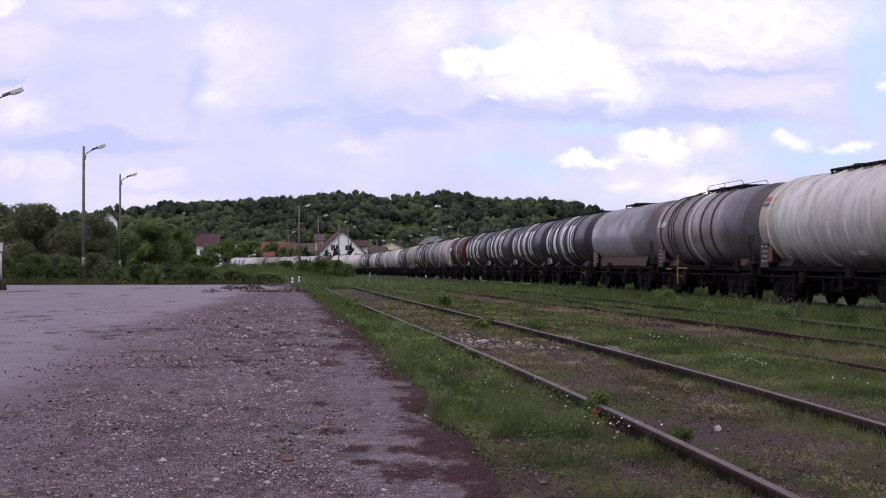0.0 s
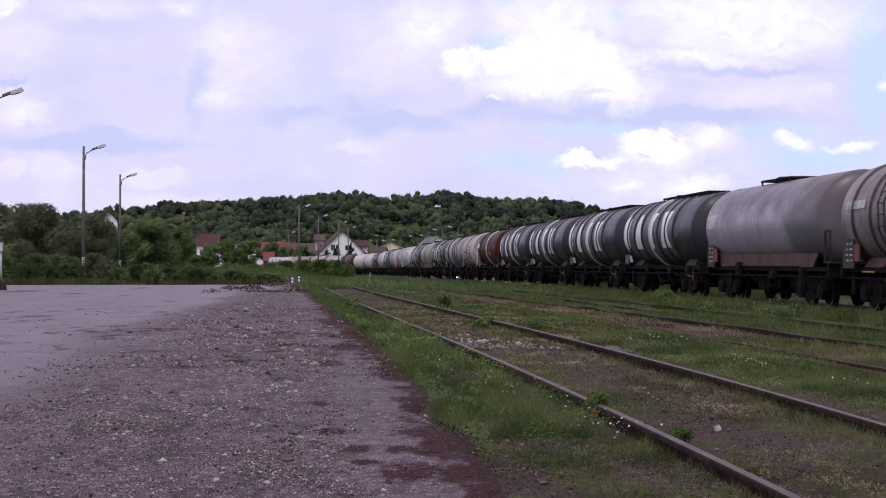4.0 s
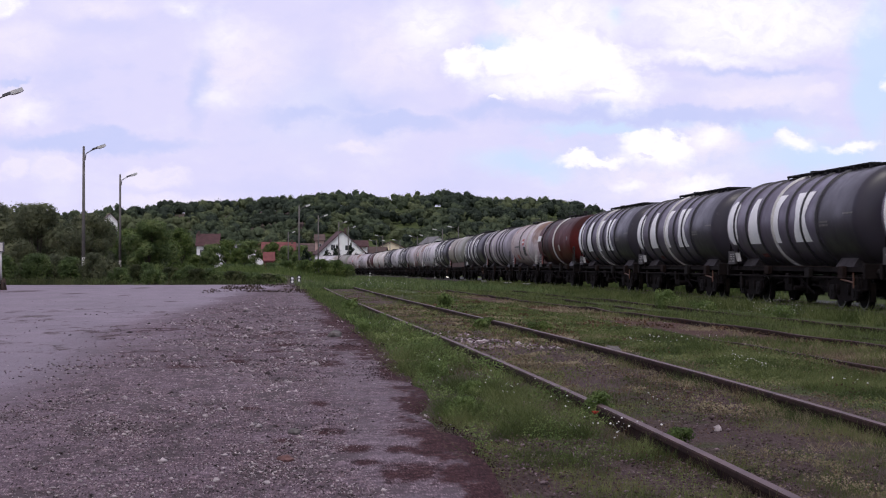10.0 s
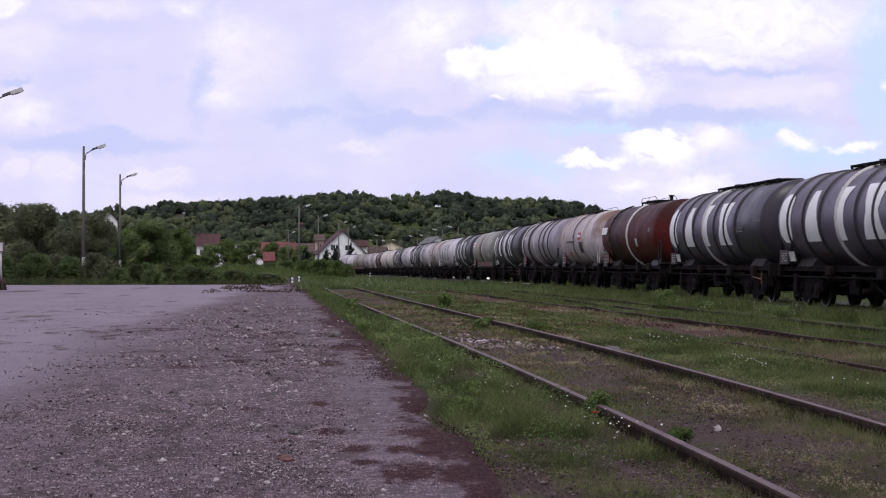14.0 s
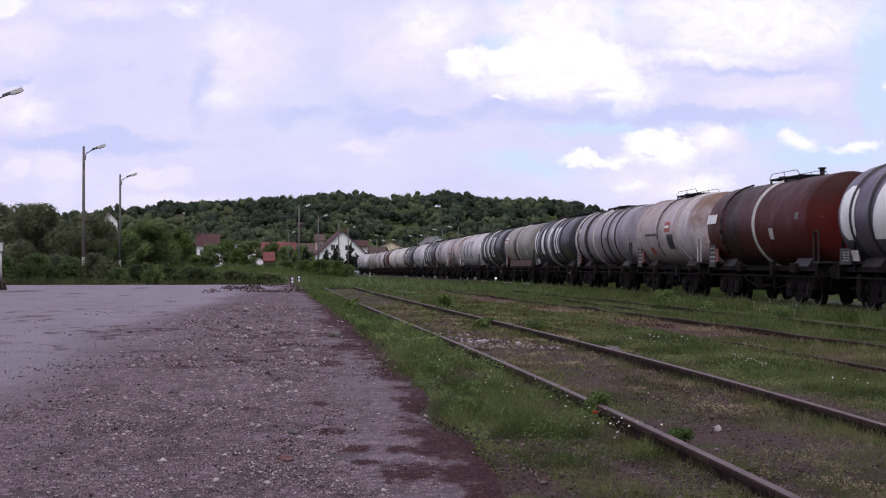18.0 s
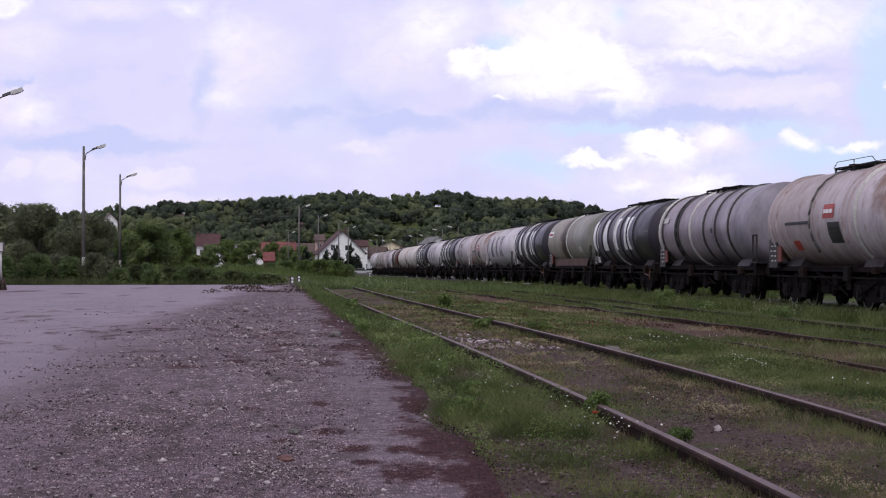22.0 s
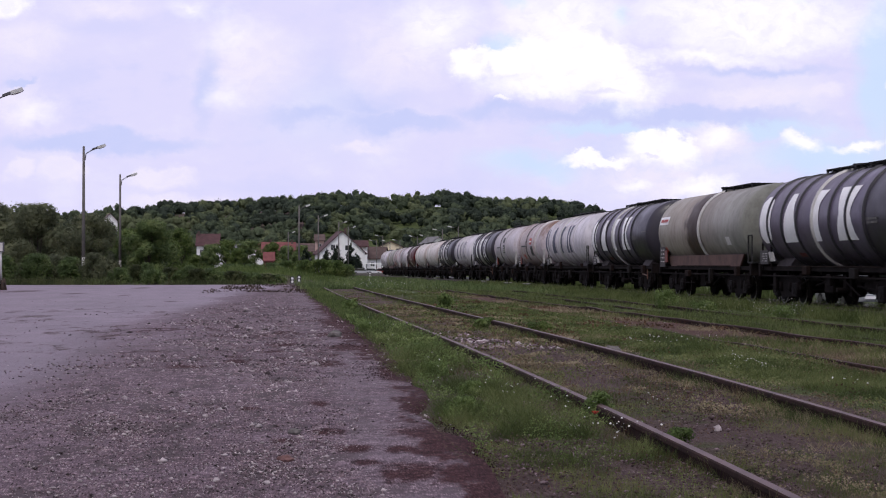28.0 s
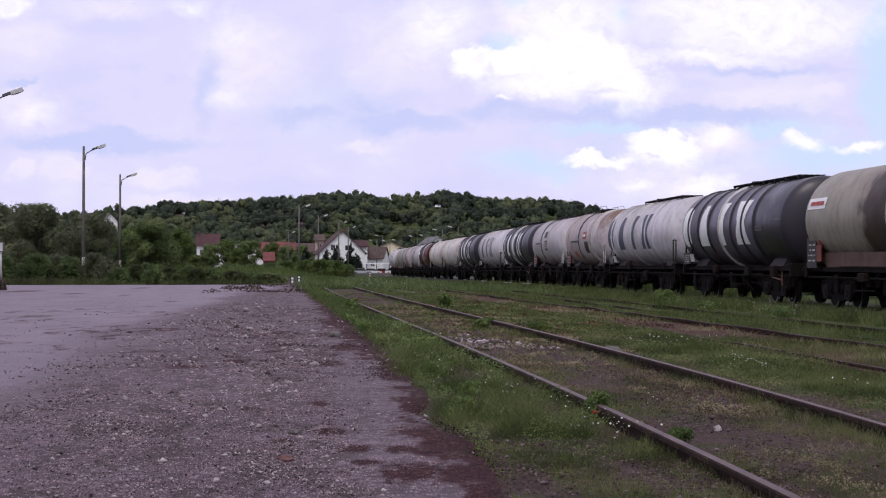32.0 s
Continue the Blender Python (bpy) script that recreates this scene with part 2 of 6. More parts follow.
GREY_BLACK = (0.032, 0.027, 0.041)
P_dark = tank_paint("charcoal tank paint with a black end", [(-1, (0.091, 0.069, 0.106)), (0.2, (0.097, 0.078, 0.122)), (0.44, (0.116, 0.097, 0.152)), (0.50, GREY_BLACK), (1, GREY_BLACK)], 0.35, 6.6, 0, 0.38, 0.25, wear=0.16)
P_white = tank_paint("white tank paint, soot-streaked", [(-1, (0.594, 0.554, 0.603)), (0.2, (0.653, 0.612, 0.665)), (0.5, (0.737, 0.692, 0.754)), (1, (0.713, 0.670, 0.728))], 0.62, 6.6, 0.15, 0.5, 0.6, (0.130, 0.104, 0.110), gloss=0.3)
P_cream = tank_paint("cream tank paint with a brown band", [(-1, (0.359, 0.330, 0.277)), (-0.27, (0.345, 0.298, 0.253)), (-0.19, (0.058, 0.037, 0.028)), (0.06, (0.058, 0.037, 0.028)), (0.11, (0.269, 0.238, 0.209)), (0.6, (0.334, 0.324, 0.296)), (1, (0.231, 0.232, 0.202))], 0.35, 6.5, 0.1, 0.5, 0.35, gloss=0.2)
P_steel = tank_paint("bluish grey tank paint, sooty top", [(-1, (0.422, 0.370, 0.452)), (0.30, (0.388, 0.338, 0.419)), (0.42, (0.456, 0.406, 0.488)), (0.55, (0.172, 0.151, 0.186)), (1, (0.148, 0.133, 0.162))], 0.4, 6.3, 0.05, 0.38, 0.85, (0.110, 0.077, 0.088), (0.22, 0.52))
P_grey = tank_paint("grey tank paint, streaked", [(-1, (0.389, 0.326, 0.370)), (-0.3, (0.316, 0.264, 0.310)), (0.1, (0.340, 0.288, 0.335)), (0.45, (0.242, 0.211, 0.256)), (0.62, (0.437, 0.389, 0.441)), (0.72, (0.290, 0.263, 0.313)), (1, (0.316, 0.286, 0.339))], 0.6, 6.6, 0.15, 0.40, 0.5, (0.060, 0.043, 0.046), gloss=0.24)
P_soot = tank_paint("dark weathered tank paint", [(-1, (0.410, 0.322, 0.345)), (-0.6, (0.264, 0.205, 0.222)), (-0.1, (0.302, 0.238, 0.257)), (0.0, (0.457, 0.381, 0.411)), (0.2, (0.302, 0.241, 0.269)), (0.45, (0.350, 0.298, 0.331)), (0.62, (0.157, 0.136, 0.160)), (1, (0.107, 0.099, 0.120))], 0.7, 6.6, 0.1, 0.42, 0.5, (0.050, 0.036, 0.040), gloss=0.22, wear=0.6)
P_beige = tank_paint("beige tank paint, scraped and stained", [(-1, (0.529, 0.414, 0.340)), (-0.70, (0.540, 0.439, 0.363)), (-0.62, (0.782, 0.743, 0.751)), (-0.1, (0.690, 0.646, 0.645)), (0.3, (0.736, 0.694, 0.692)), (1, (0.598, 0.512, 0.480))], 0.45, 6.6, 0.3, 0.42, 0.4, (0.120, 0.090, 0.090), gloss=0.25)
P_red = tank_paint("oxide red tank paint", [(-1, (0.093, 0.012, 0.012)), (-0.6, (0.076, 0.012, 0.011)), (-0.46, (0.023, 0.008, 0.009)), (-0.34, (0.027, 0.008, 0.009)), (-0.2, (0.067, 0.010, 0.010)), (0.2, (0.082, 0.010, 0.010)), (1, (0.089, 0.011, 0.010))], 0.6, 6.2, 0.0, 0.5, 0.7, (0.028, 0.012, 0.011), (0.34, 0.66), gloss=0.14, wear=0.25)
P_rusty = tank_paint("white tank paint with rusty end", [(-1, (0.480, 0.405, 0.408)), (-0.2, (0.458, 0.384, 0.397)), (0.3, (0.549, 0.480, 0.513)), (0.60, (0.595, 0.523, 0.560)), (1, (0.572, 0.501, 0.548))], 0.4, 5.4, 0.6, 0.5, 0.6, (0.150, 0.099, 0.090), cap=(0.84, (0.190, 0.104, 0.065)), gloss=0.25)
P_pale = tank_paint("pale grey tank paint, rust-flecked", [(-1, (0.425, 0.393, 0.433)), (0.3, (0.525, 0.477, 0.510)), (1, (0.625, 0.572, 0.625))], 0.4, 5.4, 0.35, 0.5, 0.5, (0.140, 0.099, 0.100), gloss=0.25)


# ---- the tank wagons ----
def ring_mesh(bm, r0, r1, y0, y1, n=44, a0=0.0, a1=2 * math.pi):
    """A hoop round the barrel, or an arc of one."""
    full = abs(a1 - a0 - 2 * math.pi) < 1e-6
    k = n if full else n + 1
    rows = []
    for i in range(k):
        a = a0 + (a1 - a0) * i / n
        c, s = math.cos(a), math.sin(a)
        rows.append([bm.verts.new((r * c, y, r * s)) for r, y in ((r0, y0), (r1, y0 + 0.015), (r1, y1 - 0.015), (r0, y1))])
    for i in range(n):
        A, B = rows[i], rows[(i + 1) % k]
        for j in range(3):
            f = bm.faces.new((A[j], A[j + 1], B[j + 1], B[j]))
            f.smooth = True
    return bm


def barrel(bm, r, half, head=0.5, n=48):
    prof = []
    for i in range(9):
        a = math.pi / 2 * i / 8
        prof.append((r * math.sin(a), -half - head * math.cos(a) + head))
    for i in range(1, 8):
        prof.append((r, -half + head + (2 * half - 2 * head) * i / 8))
    for i in range(8, -1, -1):
        a = math.pi / 2 * i / 8
        prof.append((r * math.sin(a), half + head * math.cos(a) - head))
    rows = []
    for rr, y in prof:
        if rr < 1e-6:
            rows.append([bm.verts.new((0, y, 0))])
        else:
            rows.append([bm.verts.new((rr * math.cos(2 * math.pi * k / n), y, rr * math.sin(2 * math.pi * k / n))) for k in range(n)])
    for A, B in zip(rows, rows[1:]):
        for k in range(n):
            k2 = (k + 1) % n
            if len(A) == 1:
                f = bm.faces.new((A[0], B[k], B[k2]))
            elif len(B) == 1:
                f = bm.faces.new((A[k], B[0], A[k2]))
            else:
                f = bm.faces.new((A[k], B[k], B[k2], A[k2]))
            f.smooth = True
    bmesh.ops.recalc_face_normals(bm, faces=bm.faces)
    return bm


def wrapped(bm, r, y_far, width, a_low, a_high, spans, steps=18):
    """A flat painted shape laid round the barrel's near flank. spans(v) gives its (u0, u1) strips, u from the far side, v from below."""
    last = None
    for i in range(steps + 1):
        v = i / steps
        a = math.pi - (a_low + (a_high - a_low) * v)
        row = [bm.verts.new((r * math.cos(a), y_far - u * width, r * math.sin(a))) for u in spans(v)[0]]
        if last:
            bm.faces.new((last[0], last[1], row[1], row[0]))
        last = row
    return bm


SHAPES = (
    lambda v: [(0.08 + 0.16 * max(0, abs(v - 0.5) - 0.36) / 0.14, 0.70 - 0.16 * max(0, abs(v - 0.5) - 0.36) / 0.14)],
    lambda v: [(0.04 + 0.26 * v, 0.84 - 0.28 * v)],
    lambda v: [(0.34 - 0.18 * max(0, v - 0.72) / 0.28, 0.62 + 0.18 * max(0, v - 0.72) / 0.28)],
    lambda v: [(0.06 + 0.38 * min(v, 1 - v), 0.94 - 0.38 * min(v, 1 - v))],
)


def wheelset_mesh(bm):
    rod(bm, (-0.9, 0, 0), (0.9, 0, 0), 0.085, 10)
    for s in (-1, 1):
        rod(bm, (s * 0.69, 0, 0), (s * 0.83, 0, 0), 0.455, 28)
        rod(bm, (s * 0.66, 0, 0), (s * 0.69, 0, 0), 0.485, 28)
        rod(bm, (s * 0.83, 0, 0), (s * 0.86, 0, 0), 0.20, 16)
        for k in range(3):
            a = 2 * math.pi * k / 3
            rod(bm, (s * 0.832, 0.3 * math.cos(a), 0.3 * math.sin(a)), (s * 0.842, 0.3 * math.cos(a), 0.3 * math.sin(a)), 0.05, 8)


def rim_mesh(bm):
    for s in (1,):
        n = 28
        A = [[bm.verts.new((0, r * math.cos(2 * math.pi * k / n), r * math.sin(2 * math.pi * k / n))) for k in range(n)] for r in (0.40, 0.452)]
        for k in range(n):
            bm.faces.new((A[0][k], A[0][(k + 1) % n], A[1][(k + 1) % n], A[1][k]))


def side_frame_mesh(bm):
    out = [(-1.36, 0.52), (-1.36, 0.80), (-0.55, 0.92), (0.55, 0.92), (1.36, 0.80), (1.36, 0.52), (1.16, 0.40), (0.72, 0.46), (0.45, 0.24), (-0.45, 0.24), (-0.72, 0.46), (-1.16, 0.40)]
    prism(bm, out, -0.06, 0.06, "x")
    for s in (-1, 1):
        rod(bm, (-0.05, s * 0.46, 0.42), (-0.05, s * 0.46, 0.72), 0.09, 10)
        rod(bm, (-0.05, s * 1.18, 0.34), (-0.05, s * 1.18, 0.74), 0.085, 10)
        box(bm, 0.16, 0.30, s * 0.38 - 0.10, s * 0.38 + 0.10, 0.2, 0.75)
        box(bm, 0.16, 0.30, s * 1.42 - 0.06, s * 1.42 + 0.06, 0.25, 0.75)


def axle_box_mesh(bm):
    box(bm, -0.13, 0.10, -0.21, 0.21, -0.20, 0.24, 0.03)
    rod(bm, (-0.16, 0, 0), (-0.12, 0, 0), 0.11, 12)


def buffer_mesh(bm):
    rod(bm, (0, 0, 0), (0, 0.34, 0), 0.11, 12)
    rod(bm, (0, 0.34, 0), (0, 0.56, 0), 0.075, 12)
    rod(bm, (0, 0.56, 0), (0, 0.60, 0), 0.23, 20)


def bars_mesh(bm, w, h, rows, seed, weight=0.28):
    """Lines of unreadable writing as small plates in the y-z plane."""
    rg = random.Random(seed)
    for i in range(rows):
        z = h * (0.5 - (i + 0.5) / rows)
        a = -w / 2
        while a < w / 2 - 0.06:
            b = min(w / 2, a + rg.uniform(0.08, 0.26))
            box(bm, -0.004, 0.004, a, b, z - h / rows * weight, z + h / rows * weight)
            a = b + 0.05 + (0.1 if weight < 0.2 else 0)


WAGON_COUNT = [0]


def rigging(w, L):
    """Brackets and brake rods hung under the frame."""
    rr = random.Random(int(L * 10))
    for k in range(13):
        y, x = rr.uniform(-L / 2 + 0.9, L / 2 - 0.9), rr.uniform(-1.18, -0.6)
        low = 0.36 + 0.1 * (k % 4)
        part("bracket", shared(f"bracket {k % 4}", lambda bm: box(bm, -0.05, 0.05, -0.08 - 0.05 * (k % 3), 0.12 + 0.04 * (k % 4), low, 1.0, 0.015), M_steel_dark), None, w, at=pose(x, y, 0))
    for k in range(8):
        y, x = rr.uniform(-L / 2 + 1.2, L / 2 - 1.2), rr.uniform(-1.16, -0.7)
        part("brake_rod", shared("brake_rod", lambda bm: rod(bm, (0, -0.75, 0), (0, 0.75, 0), 0.028, 6), M_steel_dark), None, w, at=pose(x, y, rr.uniform(0.55, 0.9), rr.uniform(-20, 20), 0, 0))


def tank_wagon(spec, label):
    """A four-axle tank wagon. Its origin is on the rail, midway; +y is its far end, -x the flank that shows."""
    L, r = spec["L"], spec.get("r", 1.47)
    cz = spec.get("cz", 2.6)
    half = L / 2 - 0.62
    seed = WAGON_COUNT[0]
    WAGON_COUNT[0] += 1
    w = thing("tank_wagon", pose(0, 0, 0), label, "tank wagon", "wagons of the train")
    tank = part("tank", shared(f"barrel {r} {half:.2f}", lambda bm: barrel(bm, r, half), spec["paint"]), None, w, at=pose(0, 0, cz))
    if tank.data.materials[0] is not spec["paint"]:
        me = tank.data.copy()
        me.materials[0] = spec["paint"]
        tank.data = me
    # stiffening rings and painted hoops
    for y in spec.get("ribs", ()):
        rm = spec.get("rib_mat", spec["paint"])
        key = f"ring {r} " + rm.name
        part("stiffening_ring", shared(key, lambda bm: ring_mesh(bm, r - 0.02, r + 0.055, -0.06, 0.06), rm), None, tank, at=pose(0, y, 0))
    for y in spec.get("hoops", ()):
        part("hoop", shared(f"hoop {r}", lambda bm: ring_mesh(bm, r - 0.02, r + 0.062, -0.07, 0.07), spec.get("hoop_mat", M_hoop)), None, tank, "pale painted hoop", pose(0, y, 0))
    # big painted shapes on the flank
    if spec.get("shapes"):
        ink = spec["shapes"]
        y0 = spec.get("shape_y", 6.12)
        for i, s in enumerate(SHAPES):
            part("painted_shape", shared(f"shape {i} {r} {y0} {ink.name}", lambda bm: wrapped(bm, r + 0.012, y0 - i * 2.36, 1.75, radians(-26), radians(35), s), ink), None, tank, "tall white painted block" if ink is M_white_paint else "tall navy painted block")
    for (y, z, wd, ht, mat, what) in spec.get("marks", ()):
        a = math.asin(max(-1, min(1, z / r)))
        da = ht / 2 / r
        bm = wrapped(bmesh.new(), r + 0.014, y + wd / 2, wd, a - da, a + da, lambda v: [(0.0, 1.0)], 4)
        part("panel_mark", bm, mat, tank, what)
    # small lettering, as bars
    for (y, z, wd, ht, mat, rows) in spec.get("bars", ()):
        a = math.asin(z / r)
        x = -(r + 0.03) * math.cos(a)
        bm = bmesh.new()
        bars_mesh(bm, wd, ht, rows, seed)
        part("lettering", bm, mat, tank, at=pose(x, y, z, 0, math.degrees(a), 0))["kind"] = "stuff"
    # top: manway, walkway, handrail
    bm = rod(bmesh.new(), (0, 0, r - 0.08), (0, 0, r + 0.10), 0.34, 20)
    rod(bm, (0, 0, r + 0.10), (0, 0, r + 0.15), 0.38, 20)
    part("manway", bm, M_grating, tank, at=pose(0, spec.get("man_y", 0.4), 0))
    wl, wy = spec.get("walk", (5.4, -0.4))
    bm = bmesh.new()
    for k in range(5):
        box(bm, -0.45 + k * 0.185, -0.45 + k * 0.185 + 0.14, -wl / 2, wl / 2, r + 0.075, r + 0.10)
    for k in range(int(wl / 1.2) + 1):
        yy = -wl / 2 + 0.1 + k * (wl - 0.2) / int(wl / 1.2)
        box(bm, -0.47, 0.47, yy - 0.025, yy + 0.025, r + 0.03, r + 0.073)
        for s in (-0.43, 0.43):
            box(bm, s - 0.03, s + 0.03, yy - 0.025, yy + 0.025, r - 0.09, r + 0.03)
    part("walkway", bm, M_grating, tank, at=pose(0, wy, 0))
    if spec.get("rail"):
        bm = bmesh.new()
        for s in (-1, 1):
            a, b = (s * 0.46, -wl / 2, r + 0.1), (s * 0.46, wl / 2, r + 0.1)
            rod(bm, (a[0], a[1] + 0.3, r + 0.26), (b[0], b[1] - 0.3, r + 0.26), 0.010, 6)
            rod(bm, a, (a[0], a[1] + 0.3, r + 0.26), 0.012, 6)
            rod(bm, b, (b[0], b[1] - 0.3, r + 0.26), 0.012, 6)
            rod(bm, (s * 0.46, 0, r + 0.1), (s * 0.46, 0, r + 0.26), 0.012, 6)
        part("handrail", bm, M_grating, tank, at=pose(0, wy, 0))
    if spec.get("valve"):
        bm = rod(bmesh.new(), (0, 0, r - 0.05), (0, 0, r + 0.22), 0.08, 10)
        rod(bm, (0, 0, r + 0.22), (0, 0, r + 0.27), 0.13, 12)
        part("valve", bm, M_grating, tank, at=pose(0.0, spec["valve"], 0))
    if spec.get("ladder") is not None:
        bm = bmesh.new()
        for s in (0.2,):
            pts = [(-(r + 0.10) * math.cos(a), s, (r + 0.10) * math.sin(a)) for a in [radians(q) for q in (-38, -15, 10, 35, 60, 82)]]
            for p, q in zip(pts, pts[1:]):
                rod(bm, p, q, 0.02, 6)
        lad = part("ladder", bm, M_grating, w, at=pose(0, spec["ladder"], cz))
        part("stringer", lad.data, None, lad, at=pose(0, -0.4, 0))
        for q in range(-34, 82, 11):
            a = radians(q)
            part("rung", shared("rung", lambda bm: rod(bm, (0, -0.2, 0), (0, 0.2, 0), 0.016, 6), M_grating), None, lad, at=pose(-(r + 0.10) * math.cos(a), 0, (r + 0.10) * math.sin(a)))
    if spec.get("pipe") is not None:
        bm = bmesh.new()
        pts = [(-(r + 0.05) * math.cos(radians(q)), 0, (r + 0.05) * math.sin(radians(q))) for q in range(-40, 95, 15)]
        for p, q in zip(pts, pts[1:]):
            rod(bm, p, q, 0.032, 8)
        part("vent_pipe", bm, M_faint if "rusty" in spec["paint"].name or "pale" in spec["paint"].name else M_grating, tank, at=pose(0, spec["pipe"], 0))
    if spec.get("yellow"):
        y = spec["yellow"]
        for p, q in (((-1.38, y, 0.5), (-1.38, y, 1.65)), ((-1.38, y - 0.1, 1.12), (-1.38, y - 1.5, 1.12)), ((-1.38, y + 1.9, 1.08), (-1.38, y + 1.1, 1.08))):
            part("guard_rail", rod(bmesh.new(), p, q, 0.026, 6), M_bright, w, "bright yellow rail under the ladder")
    # underframe
    fr = part("underframe", shared(f"underframe {L}", lambda bm: [box(bm, s * 1.15 - 0.06, s * 1.15 + 0.06, -L / 2 + 0.66, L / 2 - 0.66, 1.07, 1.20) for s in (-1, 1)]
              + [box(bm, -0.28, 0.28, -L / 2 + 0.66, L / 2 - 0.66, 0.98, 1.16)]
              + [box(bm, -1.09, 1.09, y - 0.09, y + 0.09, 0.97, 1.22) for y in (-L / 2 + 3.0, -1.2, 1.2, L / 2 - 3.0)], M_steel_dark), None, w)
    for s in (-1, 1):
        part("headstock", shared("headstock", lambda bm: box(bm, -1.3, 1.3, -0.1, 0.1, 0.88, 1.30, 0.02), M_steel_dark), None, w, at=pose(0, s * (L / 2 - 0.62), 0))
        for x in (-0.875, 0.875):
            part("buffer", shared("buffer", buffer_mesh, M_wheel), None, w, at=pose(x, s * (L / 2 - 0.60), 1.06, 0, 0, 0 if s > 0 else 180))
        part("coupling", shared("coupling", lambda bm: [box(bm, -0.05, 0.05, 0, 0.42, -0.12, 0.06, 0.01), box(bm, -0.09, 0.09, 0.25, 0.58, -0.34, -0.10, 0.02)], M_steel_dark), None, w, at=pose(0, s * (L / 2 - 0.60), 1.06, 0, 0, 0 if s > 0 else 180))
        # cradle under the barrel ends
        yc = s * (L / 2 - spec.get("cradle", 2.6))
        if not spec.get("skirt"):
            bm = bmesh.new()
            arc = [((r + 0.01) * math.sin(radians(q)), cz - (r + 0.01) * math.cos(radians(q))) for q in range(-40, 41, 8)]
            prism(bm, arc + [(1.12, 1.21), (-1.12, 1.21)], yc - 0.70, yc + 0.70, "y")
            part("saddle", bm, spec.get("saddle_mat", M_saddle), w)
    if spec.get("skirt"):
        for s in (-1, 1):
            bm = bmesh.new()
            x1, x0 = s * 1.20, s * 1.13
            a = -L / 2 + 1.7
            b = L / 2 - 1.7
            prism(bm, [(a + 0.5, 1.20), (a, 1.62), (b, 1.62), (b - 0.5, 1.20)], min(x0, x1), max(x0, x1), "x")
            part("skirt", bm, M_skirt, w, "red-brown skirt plate along the frame")
    # gear between the bogies
    bm = box(bmesh.new(), -0.95, -0.45, 0.5, 1.3, 0.42, 0.95, 0.04)
    rod(bm, (0.3, -1.3, 0.68), (0.3, 0.2, 0.68), 0.2, 12)
    part("brake_gear", bm, M_steel_dark, w)
    bm = bmesh.new()
    rod(bm, (-0.2, 0, 0.55), (-0.2, 0, 1.2), 0.13, 10)
    rod(bm, (-1.25, 0, 0.55), (-0.2, 0, 0.55), 0.07, 10)
    part("outlet_valve", bm, M_steel_dark, w, at=pose(0, -0.6, 0))
    part("brake_beam", shared(f"brake_beam {L}", lambda bm: [box(bm, -0.78, -0.70, -L / 2 + 4.3, L / 2 - 4.3, 0.78, 0.90), box(bm, 0.5, 0.6, -L / 2 + 4.3, L / 2 - 4.3, 0.70, 0.92)], M_steel_dark), None, w)
    rigging(w, L)
    part("catwalk", shared(f"catwalk {L}", lambda bm: box(bm, -1.24, -1.02, -L / 2 + 3.4, L / 2 - 3.4, 1.202, 1.228), M_fit), None, w)
    rq = random.Random(seed * 7 + 1)
    for k in range(3):
        hh = rq.uniform(0.10, 0.24)
        part("fitting", box(bmesh.new(), -1.36, -1.22, -rq.uniform(0.08, 0.28), rq.uniform(0.08, 0.28), -hh, hh, 0.02), (M_fit, M_wheel, M_fit)[k], w, "rust-brown box on the frame" if k % 2 == 0 else "grimy grey box on the frame", pose(0, (-0.33, -0.12, 0.14, 0.36)[k] * L + rq.uniform(-0.5, 0.5), rq.uniform(0.85, 1.25)))
    part("air_tank", shared("air_tank", lambda bm: rod(bm, (-0.5, -2.6, 0.68), (-0.5, -1.4, 0.68), 0.24, 14), M_steel_dark), None, w)
    part("brake_pipe", shared(f"brake_pipe {L}", lambda bm: rod(bm, (-1.22, -L / 2 + 0.7, 0.90), (-1.22, L / 2 - 0.7, 0.90), 0.03, 6), M_steel_dark), None, w)
    part("step", shared("step", lambda bm: [box(bm, -1.34, -1.14, -0.2, 0.2, 0.55, 0.59), box(bm, -1.30, -1.27, -0.2, -0.17, 0.55, 1.0), box(bm, -1.30, -1.27, 0.17, 0.2, 0.55, 1.0)], M_steel_dark), None, w, at=pose(0, -L / 2 + 1.0, 0))
    if spec.get("lever"):
        bm = bmesh.new()
        rod(bm, (-1.32, 0, 0.78), (-1.32, 1.0, 0.86), 0.025, 6)
        rod(bm, (-1.32, 0, 0.62), (-1.32, 0, 1.05), 0.022, 6)
        part("lever", bm, M_yellow, w, "rusty orange brake lever", at=pose(0, spec["lever"], 0))
    # boards by the far end
    yb = L / 2 - spec.get("board_in", 1.25)
    bd = part("data_board", shared("board", lambda bm: box(bm, -0.02, 0.02, -0.42, 0.42, -0.45, 0.45), spec.get("board_mat", M_board)), None, w, at=pose(-1.31, yb, 1.62 if spec.get("hazard", True) else 1.5) @ Matrix.Diagonal((1, 1, 1 if spec.get("hazard", True) else 0.5, 1)))
    bm = bmesh.new()
    bars_mesh(bm, 0.6, 0.62, 4, seed + 5, 0.15)
    part("lettering", bm, M_hoop, bd, at=pose(-0.026, 0, 0))["kind"] = "stuff"
